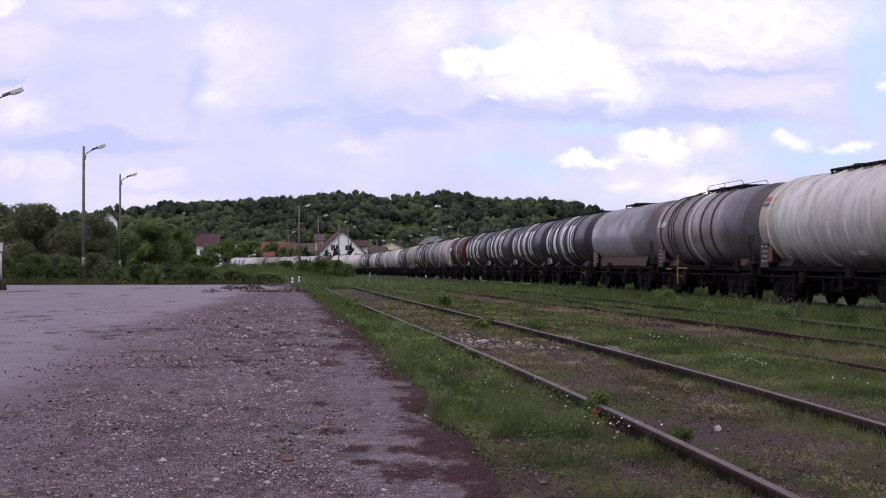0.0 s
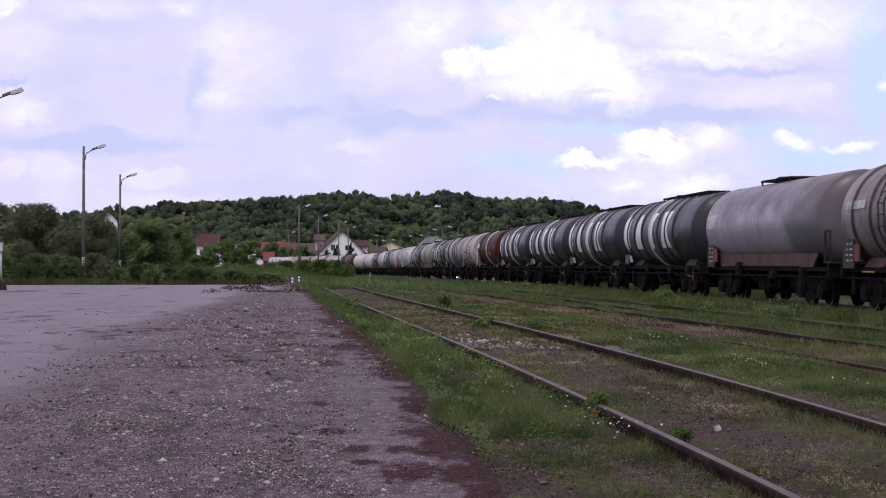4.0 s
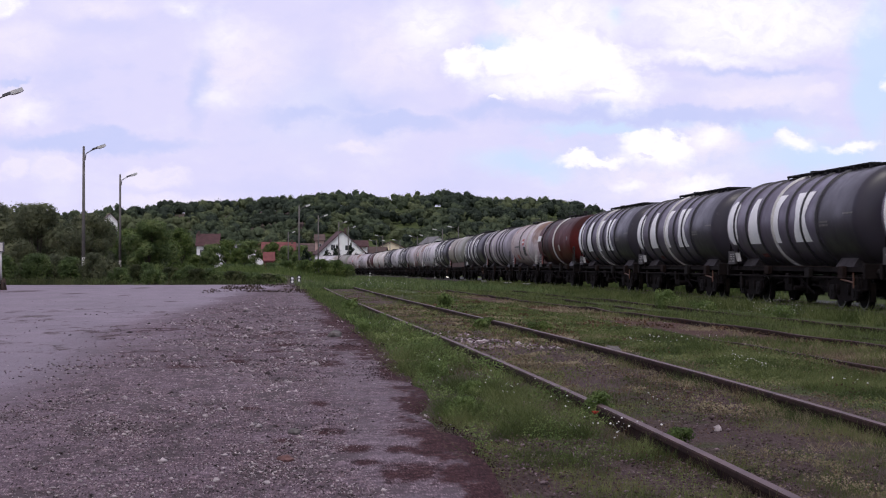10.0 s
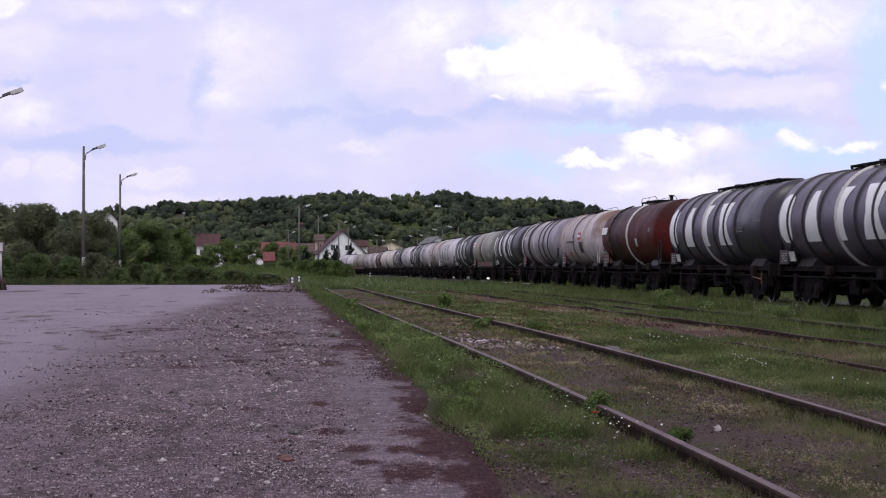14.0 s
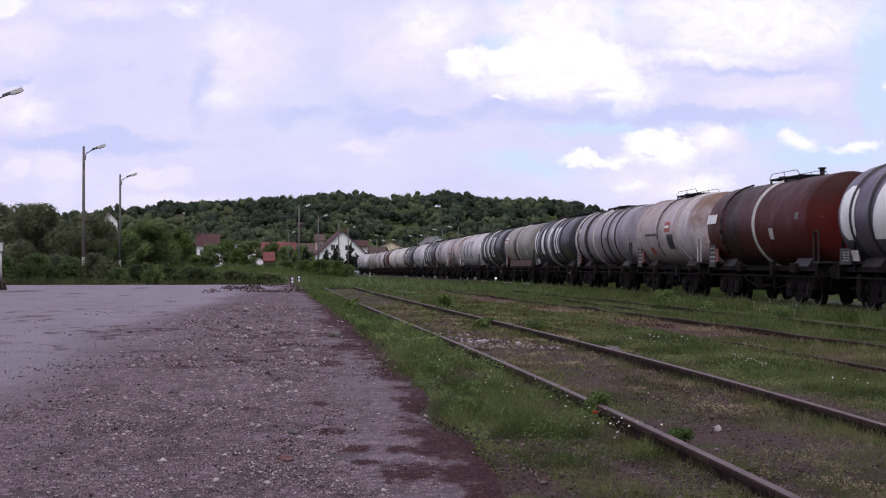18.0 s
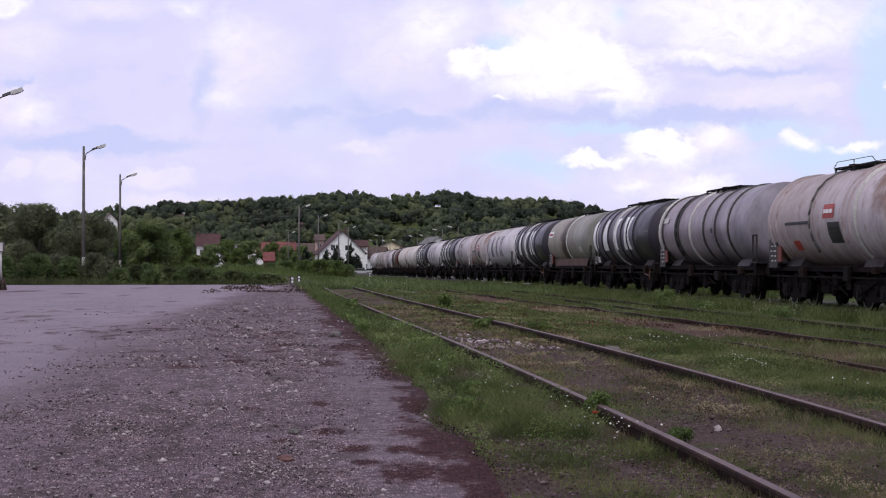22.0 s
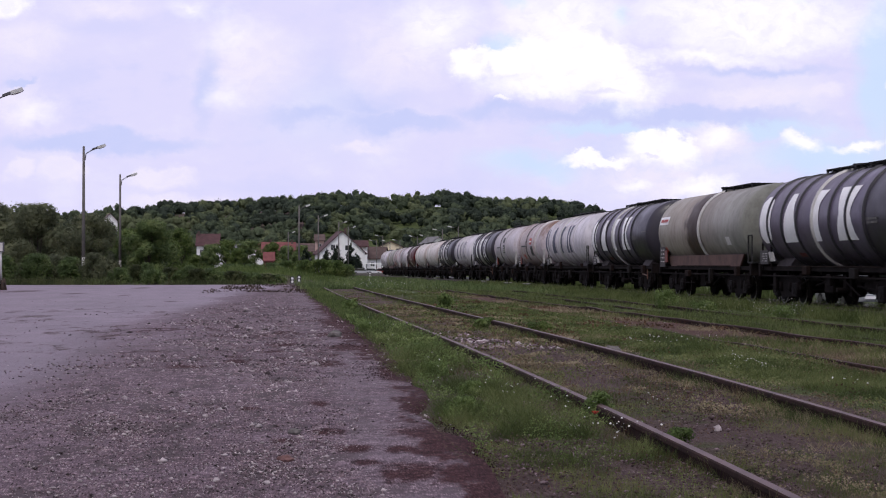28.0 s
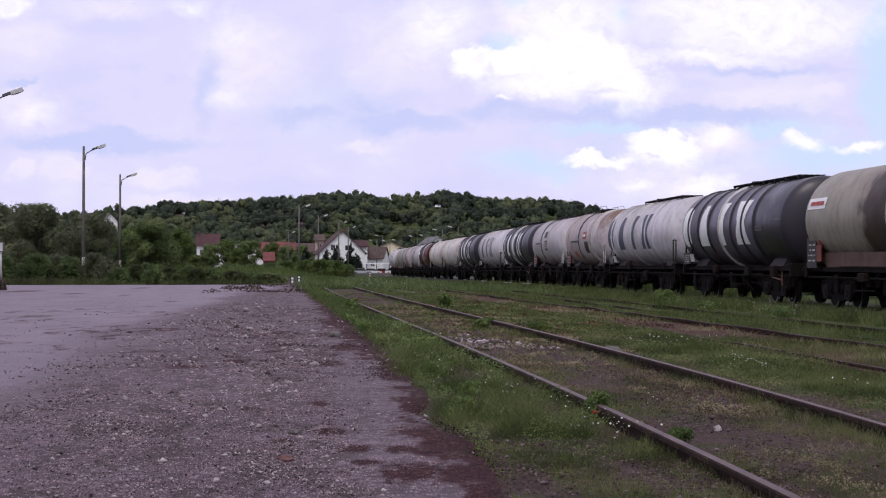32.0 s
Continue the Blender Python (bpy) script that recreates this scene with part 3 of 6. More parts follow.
    if spec.get("hazard", True):
        part("hazard_plate", shared("hazard", lambda bm: box(bm, -0.015, 0.015, -0.2, 0.2, -0.24, 0.24), M_orange), None, w, "orange hazard plate", pose(-1.33, yb - 0.68, 1.60))
    else:
        part("small_board", shared("small_board", lambda bm: box(bm, -0.02, 0.02, -0.22, 0.22, -0.15, 0.15), M_hoop), None, w, "small pale board", pose(-1.31, yb - 0.75, 1.52, 0, -12, 0))
    for y in (yb + 0.35, yb - 0.6):
        part("board_post", shared("board_post", lambda bm: box(bm, -1.29, -1.24, -0.03, 0.03, 1.1, 2.0), M_steel_dark), None, w, at=pose(0, y, 0))
    # end platform with grab rails
    if spec.get("grabs", True):
        e = spec.get("grab_end", -1)
        bm = bmesh.new()
        box(bm, -1.3, 1.3, e * (L / 2 - 0.66) - 0.28, e * (L / 2 - 0.66) + 0.28, 1.31, 1.36)
        part("end_platform", bm, M_grating, w)
        bm = bmesh.new()
        for y in (L / 2 - 0.9, L / 2 - 0.45):
            rod(bm, (-1.28, e * y, 1.36), (-1.28, e * y, 2.25), 0.025, 6)
        rod(bm, (-1.28, e * (L / 2 - 0.9), 2.25), (-1.28, e * (L / 2 - 0.45), 2.25), 0.025, 6)
        part("grab_rail", bm, spec.get("grab_mat", M_grating), w)
    # bogies and wheels
    sets = []
    for s in (-1, 1):
        yb = s * (L / 2 - spec.get("bogie_in", 2.75))
        bg = part("bogie", shared("bogie", lambda bm: [box(bm, -0.95, 0.95, -0.22, 0.22, 0.45, 0.82, 0.03), box(bm, -0.95, 0.95, -1.25, -1.15, 0.58, 0.74), box(bm, -0.95, 0.95, 1.15, 1.25, 0.58, 0.74), box(bm, -0.3, 0.3, -0.3, 0.3, 0.82, 0.98)], M_steel_dark), None, w, at=pose(0, yb, 0))
        for x in (-1.0, 1.0):
            part("side_frame", shared("side_frame", side_frame_mesh, M_steel_dark), None, bg, at=pose(x, 0, 0, 0, 0, 0 if x < 0 else 180))
            for y in (-0.9, 0.9):
                part("axle_box", shared("axle_box", axle_box_mesh, M_wheel), None, bg, at=pose(x, y, 0.46, 0, 0, 0 if x < 0 else 180))
        for y in (-0.9, 0.9):
            ws = part("wheelset", shared("wheelset", wheelset_mesh, M_wheel), None, w, at=pose(0, yb + y, 0.46))
            for sx in (-1, 1):
                part("rim", shared("rim", rim_mesh, M_tread), None, ws, "worn wheel rim", pose(sx * 0.836, 0, 0))
            sets.append(ws)
    return w, sets


RIBS_G = (5.15, 3.75, 2.3, -0.6, -1.95, -3.3)
TYPES = {
    "dark": dict(L=14.5, paint=P_dark, ribs=RIBS_G, hoops=(0.85,), shapes=M_white_paint, walk=(7.5, -1.2), bars=((-3.9, -0.15, 0.8, 0.2, M_faint, 2), (-5.9, 0.1, 0.8, 0.08, M_faint, 1)), lever=-5.9, hazard=False, grabs=False, rib_mat=M_ring, marks=((2.7, -1.02, 0.8, 0.16, M_stain, "small rust-red stain"),)),
    "white": dict(L=14.3, paint=P_white, ribs=RIBS_G, hoops=(0.85,), shapes=M_navy, walk=(7.0, -1.0), grab_end=-1, hazard=False, saddle_mat=M_saddle),
    "cream": dict(L=14.3, paint=P_cream, hoops=(-0.45,), skirt=True, walk=(3.6, -2.2), man_y=0.3, marks=((5.15, 0.45, 1.5, 0.34, M_white_paint, "pale name panel"), (5.2, -0.75, 0.25, 0.3, M_red, "red diamond mark"), (-4.2, -0.5, 0.5, 0.3, M_hoop, "pale mark")), bars=((5.15, 0.45, 1.2, 0.22, M_red, 1),), board_mat=M_board),
    "steel": dict(L=14.4, paint=P_steel, ribs=(), skirt=True, walk=(3.2, 1.0), man_y=0.9, marks=((5.35, 0.2, 1.2, 0.5, M_hoop, "pale name panel"), (5.3, -0.8, 0.25, 0.3, M_red, "red diamond mark"))),
    "grey": dict(L=14.8, paint=P_grey, ribs=(5.5, 3.4, 2.9, -0.9, -2.5, -4.2), hoops=(1.1, 6.0), walk=(4.5, 0.2), pipe=3.1, bars=((5.2, 0.45, 1.1, 0.4, M_hoop, 1), (-2.0, -0.1, 0.3, 0.3, M_black, 1)), saddle_mat=M_board, rib_mat=M_grime),
    "soot": dict(L=14.8, paint=P_soot, ribs=(5.4, 4.1, 1.6, -0.9, -2.4), hoops=(0.7,), walk=(5.0, -0.6), rail=True, ladder=3.2, yellow=3.0, rib_mat=M_grime, bars=((5.2, 0.3, 1.4, 0.42, M_hoop, 1),), saddle_mat=M_skirt, lever=2.4),
    "beige": dict(L=14.6, paint=P_beige, ribs=(5.2, 3.6, 2.2, -0.4, -1.8, -3.6), hoops=(0.9, 4.4), walk=(6.5, -1.0), marks=((5.6, 0.78, 1.0, 0.16, M_red, "red stripe"), (5.6, 0.60, 1.0, 0.12, M_navy, "blue stripe")), bars=((-2.0, -1.0, 1.0, 0.3, M_white_paint, 1),)),
    "red": dict(L=13.2, paint=P_red, hoops=(-0.3,), walk=(3.2, -0.4), rail=True, pipe=3.6, valve=-2.8, marks=((-2.1, -0.35, 0.42, 0.36, M_hoop, "pale label"), (-4.7, 0.15, 0.35, 0.2, M_faint, "faded label")), bars=((4.85, 0.3, 1.2, 0.6, M_white_paint, 1),), saddle_mat=M_board),
    "rusty": dict(L=11.9, paint=P_rusty, ribs=(4.5, 3.9, -2.05, -2.5), hoops=(-3.0,), walk=(3.4, -0.2), rail=True, pipe=0.7, marks=((1.9, -0.08, 2.3, 0.09, M_black, "black bar"), (-0.85, 0.2, 0.9, 0.40, M_red, "red panel"), (-1.25, -0.42, 1.0, 0.62, M_black, "black notice panel"), (2.3, -0.75, 0.6, 0.34, M_red, "red diamond mark")), bars=((-0.85, 0.2, 0.7, 0.2, M_white_paint, 1), (-1.25, -0.42, 0.7, 0.4, M_board, 3)), grab_mat=M_hoop),
    "pale": dict(L=11.9, paint=P_pale, ribs=(4.5, -1.2), walk=(3.4, -0.2), rail=True, pipe=1.2, marks=((2.3, 0.0, 1.9, 0.09, M_black, "black bar"), (-0.1, 0.5, 0.9, 0.40, M_board, "grey panel"), (-0.4, -0.15, 0.9, 0.6, M_black, "black notice panel")), bars=((-0.4, -0.15, 0.7, 0.4, M_hoop, 3),), grab_mat=M_hoop),
}
# far buffer of each wagon, metres along the line at the start, from the camera's side to the tail
ORDER = [
    ("grey", 36.1), ("beige", 50.8), ("soot", 65.3), ("steel", 79.6), ("dark", 94.1), ("dark", 108.6), ("dark", 123.05), ("dark", 137.35),
    ("red", 151.2), ("rusty", 163.2), ("grey", 178.25), ("dark", 192.6), ("cream", 206.7), ("dark", 221.45), ("white", 236.0),
    ("rusty", 247.9), ("pale", 260.0), ("dark", 274.5), ("white", 289.2), ("dark", 304.8), ("beige", 319.2), ("beige", 333.9), ("red", 347.4),
    ("pale", 359.8), ("rusty", 372.0), ("cream", 386.4), ("white", 401.0),
]
LABELS = {
    "dark": "charcoal ribbed tank wagon with tall white painted blocks",
    "white": "soot-streaked white tank wagon with navy painted blocks",
    "cream": "cream tank wagon with a brown band and red-brown skirt",
    "steel": "smooth bluish grey tank wagon with sooty top and skirt",
    "grey": "streaked grey ribbed tank wagon with pale hoops",
    "soot": "sooty dark grey ribbed tank wagon with side ladder",
    "beige": "scraped beige ribbed tank wagon with stained barrel",
    "red": "dark oxide-red tank wagon with one white hoop",
    "rusty": "short white tank wagon with rusty end and black panel",
    "pale": "short pale grey tank wagon flecked with rust",
}
WAGONS = []
_made = {}
for kind, far in ORDER:
    sp = TYPES[kind]
    if kind in _made:
        wag = copy_thing(_made[kind], pose(0, 0, 0))
    else:
        wag, _ = tank_wagon(sp, LABELS[kind])
        _made[kind] = wag
    WAGONS.append((wag, far - sp["L"] / 2, sp["L"] / 2 - sp.get("bogie_in", 2.75)))


def gone(t):
    """Metres the train has rolled towards the eye after t seconds: it slows a little."""
    return 5.680 * t - 0.03122 * t * t + 0.000329 * t ** 3


def motions():
    times = [i for i in range(0, 33)]
    for wag, q0, piv in WAGONS:
        rows = []
        for t in times:
            q = q0 - gone(t)
            a, b = on_line(q - piv), on_line(q + piv)
            za, zb = rail_z(q - piv), rail_z(q + piv)
            yaw = math.degrees(math.atan2(-(b[0] - a[0]), b[1] - a[1]))
            tilt = math.degrees(math.atan2(zb - za, 2 * piv))
            rows.append((t, pose((a[0] + b[0]) / 2, (a[1] + b[1]) / 2, (za + zb) / 2, tilt, 0, yaw)))
        walk(wag, rows)
    # wheels roll: a row for each 0.62 m of way
    spin, t = [], 0.0
    while t < 32.0:
        spin.append((t, gone(t)))
        t = round(t * 30 + 3.0) / 30
    spin.append((32.0, gone(32.0)))
    for wag, q0, piv in WAGONS:
        for ws in [o for o in wag.children if o.name.startswith("wheelset")]:
            p = ws.matrix_basis.translation.copy()
            walk(ws, [(t, pose(p.x, p.y, p.z, math.degrees(s / 0.46), 0, 0)) for t, s in spin])
    for c, t0, y0, v in TRAFFIC:
        walk(c, [(t, pose(ROAD_X - 1.2, y0 - v * (t - t0), land(30, 60) + 0.05)) for t in (0.0, 8.0, 16.0, 24.0, 32.0)])
    walk(sky_cloth, [(0.0, pose(0, 0, EYE, 0, 0, 0.19)), (32.0, pose(0, 0, EYE, 0, 0, -0.19))])



# ---- sky: a far cloth of broken cloud that drifts ----
def sky_material():
    m, N = material("broken cloud")
    v = N.n("ShaderNodeTexCoord").outputs["Object"]
    xyz = N.n("ShaderNodeSeparateXYZ", {0: v})
    u = N.math("DIVIDE", xyz.outputs[0], xyz.outputs[1])
    h = N.math("DIVIDE", xyz.outputs[2], xyz.outputs[1])
    uv = N.n("ShaderNodeCombineXYZ", {0: u, 1: h}).outputs[0]
    n_big = N.noise(N.scaled(uv, (7, 13, 1)), 1.0, 5, 0.55)
    n_mid = N.noise(N.scaled(uv, (28, 44, 1)), 1.0, 6, 0.6)
    warp = N.n("ShaderNodeTexNoise", {"Vector": N.scaled(uv, (26, 34, 1)), "Scale": 1.0, "Detail": 7, "Roughness": 0.62}).outputs["Color"]
    wv2 = N.n("ShaderNodeVectorMath", {0: warp, 1: (0.5, 0.5, 0.5)}, operation="SUBTRACT").outputs[0]
    wv2 = N.n("ShaderNodeVectorMath", {0: wv2, "Scale": 0.032}, operation="SCALE").outputs[0]
    uvw = N.n("ShaderNodeVectorMath", {0: uv, 1: wv2}, operation="ADD").outputs[0]

    edge_noise = N.math("MULTIPLY", N.math("SUBTRACT", N.noise(N.scaled(uv, (60, 85, 1)), 1.0, 8, 0.66), 0.5), 0.85)

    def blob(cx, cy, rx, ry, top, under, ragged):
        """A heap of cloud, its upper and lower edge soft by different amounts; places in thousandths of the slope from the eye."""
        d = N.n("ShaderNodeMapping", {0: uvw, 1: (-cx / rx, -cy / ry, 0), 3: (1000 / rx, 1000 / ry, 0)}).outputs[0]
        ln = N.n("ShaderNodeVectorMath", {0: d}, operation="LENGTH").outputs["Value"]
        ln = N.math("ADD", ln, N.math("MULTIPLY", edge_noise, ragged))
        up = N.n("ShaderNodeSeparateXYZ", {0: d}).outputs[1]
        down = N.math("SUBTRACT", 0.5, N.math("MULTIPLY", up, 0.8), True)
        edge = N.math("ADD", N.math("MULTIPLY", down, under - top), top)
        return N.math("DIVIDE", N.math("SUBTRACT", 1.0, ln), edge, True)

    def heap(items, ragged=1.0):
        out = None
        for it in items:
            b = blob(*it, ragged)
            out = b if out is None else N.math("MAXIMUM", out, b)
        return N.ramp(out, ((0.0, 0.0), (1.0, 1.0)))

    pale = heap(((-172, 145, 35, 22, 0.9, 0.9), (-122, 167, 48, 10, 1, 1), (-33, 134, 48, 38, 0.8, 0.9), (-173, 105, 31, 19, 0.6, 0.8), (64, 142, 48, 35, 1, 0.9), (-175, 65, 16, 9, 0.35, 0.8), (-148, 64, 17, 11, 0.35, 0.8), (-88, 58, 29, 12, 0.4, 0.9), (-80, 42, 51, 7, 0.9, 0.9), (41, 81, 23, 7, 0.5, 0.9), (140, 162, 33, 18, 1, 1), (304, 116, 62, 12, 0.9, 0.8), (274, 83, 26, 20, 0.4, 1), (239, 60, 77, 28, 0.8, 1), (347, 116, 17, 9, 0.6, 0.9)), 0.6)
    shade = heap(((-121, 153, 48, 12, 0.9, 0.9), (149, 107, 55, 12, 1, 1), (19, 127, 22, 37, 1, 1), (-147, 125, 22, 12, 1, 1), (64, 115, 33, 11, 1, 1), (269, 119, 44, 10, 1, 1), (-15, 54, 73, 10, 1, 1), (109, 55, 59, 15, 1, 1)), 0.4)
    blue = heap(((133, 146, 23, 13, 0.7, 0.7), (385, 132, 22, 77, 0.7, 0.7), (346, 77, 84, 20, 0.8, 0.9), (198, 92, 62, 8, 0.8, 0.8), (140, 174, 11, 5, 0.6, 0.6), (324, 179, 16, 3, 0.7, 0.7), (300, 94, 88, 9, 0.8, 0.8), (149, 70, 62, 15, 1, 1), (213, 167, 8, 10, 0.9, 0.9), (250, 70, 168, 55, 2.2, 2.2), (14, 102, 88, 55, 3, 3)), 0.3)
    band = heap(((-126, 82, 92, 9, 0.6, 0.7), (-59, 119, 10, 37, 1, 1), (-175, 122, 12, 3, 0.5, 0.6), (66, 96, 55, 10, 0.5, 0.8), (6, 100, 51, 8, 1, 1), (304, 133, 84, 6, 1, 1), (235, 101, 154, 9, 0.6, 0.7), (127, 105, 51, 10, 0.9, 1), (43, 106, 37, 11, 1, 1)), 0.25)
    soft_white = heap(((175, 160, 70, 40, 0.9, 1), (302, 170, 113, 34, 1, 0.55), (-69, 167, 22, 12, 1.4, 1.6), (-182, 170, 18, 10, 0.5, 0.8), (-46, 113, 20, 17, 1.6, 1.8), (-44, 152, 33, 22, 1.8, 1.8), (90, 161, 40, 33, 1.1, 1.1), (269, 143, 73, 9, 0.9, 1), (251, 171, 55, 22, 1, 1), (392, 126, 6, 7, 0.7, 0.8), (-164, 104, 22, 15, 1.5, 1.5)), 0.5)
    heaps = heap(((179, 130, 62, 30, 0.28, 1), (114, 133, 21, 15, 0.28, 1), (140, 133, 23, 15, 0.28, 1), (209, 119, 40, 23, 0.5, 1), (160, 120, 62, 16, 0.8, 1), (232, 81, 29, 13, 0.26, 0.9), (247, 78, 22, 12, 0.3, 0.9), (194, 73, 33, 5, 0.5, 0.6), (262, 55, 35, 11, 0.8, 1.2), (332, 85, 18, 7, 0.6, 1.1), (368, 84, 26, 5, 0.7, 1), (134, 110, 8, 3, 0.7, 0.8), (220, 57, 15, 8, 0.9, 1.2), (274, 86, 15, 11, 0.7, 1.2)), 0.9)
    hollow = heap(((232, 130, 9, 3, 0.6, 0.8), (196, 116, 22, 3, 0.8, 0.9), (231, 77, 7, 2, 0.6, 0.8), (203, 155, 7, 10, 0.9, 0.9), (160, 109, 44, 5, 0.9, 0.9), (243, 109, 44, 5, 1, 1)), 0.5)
    fine = N.noise(N.scaled(uvw, (70, 120, 1)), 1.0, 6, 0.62)
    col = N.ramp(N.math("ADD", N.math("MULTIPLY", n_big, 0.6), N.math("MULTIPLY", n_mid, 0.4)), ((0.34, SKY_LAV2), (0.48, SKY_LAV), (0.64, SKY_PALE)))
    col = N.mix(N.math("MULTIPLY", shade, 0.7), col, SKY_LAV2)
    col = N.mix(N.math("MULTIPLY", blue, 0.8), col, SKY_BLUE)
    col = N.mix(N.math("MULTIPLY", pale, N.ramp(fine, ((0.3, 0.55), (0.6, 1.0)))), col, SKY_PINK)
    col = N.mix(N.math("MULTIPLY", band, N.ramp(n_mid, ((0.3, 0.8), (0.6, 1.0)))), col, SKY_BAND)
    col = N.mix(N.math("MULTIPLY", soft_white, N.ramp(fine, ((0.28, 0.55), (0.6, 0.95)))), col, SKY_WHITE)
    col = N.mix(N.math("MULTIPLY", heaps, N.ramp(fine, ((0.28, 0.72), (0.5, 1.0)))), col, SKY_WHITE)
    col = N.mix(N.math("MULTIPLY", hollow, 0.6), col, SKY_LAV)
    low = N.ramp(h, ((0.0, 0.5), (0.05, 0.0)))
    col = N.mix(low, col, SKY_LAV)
    e = N.n("ShaderNodeEmission", {0: col, 1: 1.0})
    N.n("ShaderNodeOutputMaterial", {0: e.outputs[0]})
    return m


SKY_LAV = lin(224, 221, 254)
SKY_LAV2 = lin(214, 215, 253)
SKY_PALE = lin(232, 229, 254)
SKY_BAND = lin(203, 210, 251)
SKY_BLUE = lin(205, 228, 255)
SKY_PINK = lin(241, 235, 254)
SKY_WHITE = (1.04, 1.02, 1.05)
sv, sf = [], []
NU, NV = 28, 18
for j in range(NV + 1):
    for i in range(NU + 1):
        p = Vector((-0.75 + 1.75 * i / NU, 1.0, -0.012 + 0.62 * (j / NV) ** 1.3)).normalized() * 4300
        sv.append(p)
for j in range(NV):
    for i in range(NU):
        a = j * (NU + 1) + i
        sf.append((a, a + NU + 1, a + NU + 2, a + 1))
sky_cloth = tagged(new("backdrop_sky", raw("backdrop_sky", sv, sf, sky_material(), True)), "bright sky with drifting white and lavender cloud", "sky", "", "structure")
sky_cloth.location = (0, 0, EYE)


# ---- ground, lot, tracks ----
def ground_material():
    m, N = material("grass and cinder ground")
    v = N.n("ShaderNodeNewGeometry").outputs["Position"]
    n0 = N.noise(N.scaled(v, (0.45, 0.14, 1)), 1.0, 5, 0.6)
    n1 = N.noise(v, 1.3, 7, 0.68)
    n2 = N.noise(v, 11.0, 6, 0.7)
    n3 = N.noise(N.scaled(v, (75, 11, 40)), 1.0, 4, 0.7)
    tex = N.math("ADD", N.math("MULTIPLY", n3, 0.5), N.math("MULTIPLY", n2, 0.5))
    green = N.ramp(tex, ((0.36, (0.034, 0.046, 0.017)), (0.50, (0.068, 0.089, 0.030)), (0.64, (0.108, 0.130, 0.049))))
    soil = N.ramp(tex, ((0.36, (0.050, 0.032, 0.030)), (0.50, (0.096, 0.065, 0.063)), (0.62, (0.150, 0.108, 0.102)), (0.70, (0.22, 0.17, 0.155))))
    cinder = N.ramp(tex, ((0.36, (0.034, 0.018, 0.015)), (0.50, (0.100, 0.056, 0.046)), (0.66, (0.19, 0.125, 0.098))))
    xyz = N.n("ShaderNodeSeparateXYZ", {0: v})
    x = xyz.outputs[0]
    where = N.math("MULTIPLY", x, 0.05)
    soil = N.mix(N.ramp(where, ((0.24, 0.0), (0.28, 0.9), (0.36, 0.9), (0.42, 0.0))), soil, cinder)
    bare = N.math("ADD", N.math("MULTIPLY", n0, 0.45), N.math("MULTIPLY", n1, 0.55))
    bias = N.ramp(where, ((0.05, 0.55), (0.12, 0.62), (0.18, 0.60), (0.225, 0.42), (0.285, 0.45), (0.315, 0.66), (0.385, 0.66), (0.41, 0.44), (0.46, 0.36)), False)
    f = N.ramp(N.math("ADD", bare, N.math("SUBTRACT", bias, 0.5)), ((0.45, 0.0), (0.57, 1.0)))
    col = N.mix(f, green, soil)
    finish(N, col, 0.95, 0, N.math("ADD", N.math("MULTIPLY", n3, 0.5), n2), 0.9, 0.06, 0.12)
    return m


def steps_of(stops):
    out = []
    for a, b, d in stops:
        n = max(1, round((b - a) / d))
        out += [a + (b - a) * i / n for i in range(n)]
    return out + [stops[-1][1]]


GX = steps_of([(-2600, -300, 300), (-300, -60, 40), (-60, -8, 8), (-8, 0, 1.0), (0, 14, 0.35), (14, 26, 1.0), (26, 80, 6), (80, 400, 60), (400, 3000, 320)])
GY = steps_of([(-200, 0, 40), (0, 4, 1), (4, 30, 0.4), (30, 70, 1.0), (70, 140, 4), (140, 500, 15), (500, 1000, 60), (1000, 4200, 320)])


RIDGE_S = (-0.6, -0.3, -0.19, -0.12, -0.0986, -0.066, -0.015, 0.023, 0.064, 0.103, 0.137, 0.188, 0.206, 0.222, 0.26, 0.5)
RIDGE_H = (12, 20, 24.5, 24.5, 27.5, 31.0, 32.0, 34.5, 33.5, 35.0, 32.0, 30.5, 26.5, 20, 10, 8)


def far_hill(x, y):
    """The wooded hill behind the town."""
    s = x / max(y, 1)
    ridge = float(np.interp(s, RIDGE_S, RIDGE_H))
    return max(0, ridge) * smooth(500, 800, y) * (1 - 0.8 * smooth(830, 1300, y))


gv, gf = [], []
for y in GY:
    for x in GX:
        z = land(x, y) if y < 520 else 0.3
        gv.append((x, y, z + far_hill(x, y)))
nx = len(GX)
for j in range(len(GY) - 1):
    for i in range(nx - 1):
        a = j * nx + i
        gf.append((a, a + 1, a + nx + 1, a + nx))
M_ground = ground_material()
tagged(new("ground", raw("ground", gv, gf, M_ground, True)), "patchy grass and bare cinder soil between tracks", "ground", "", "structure")


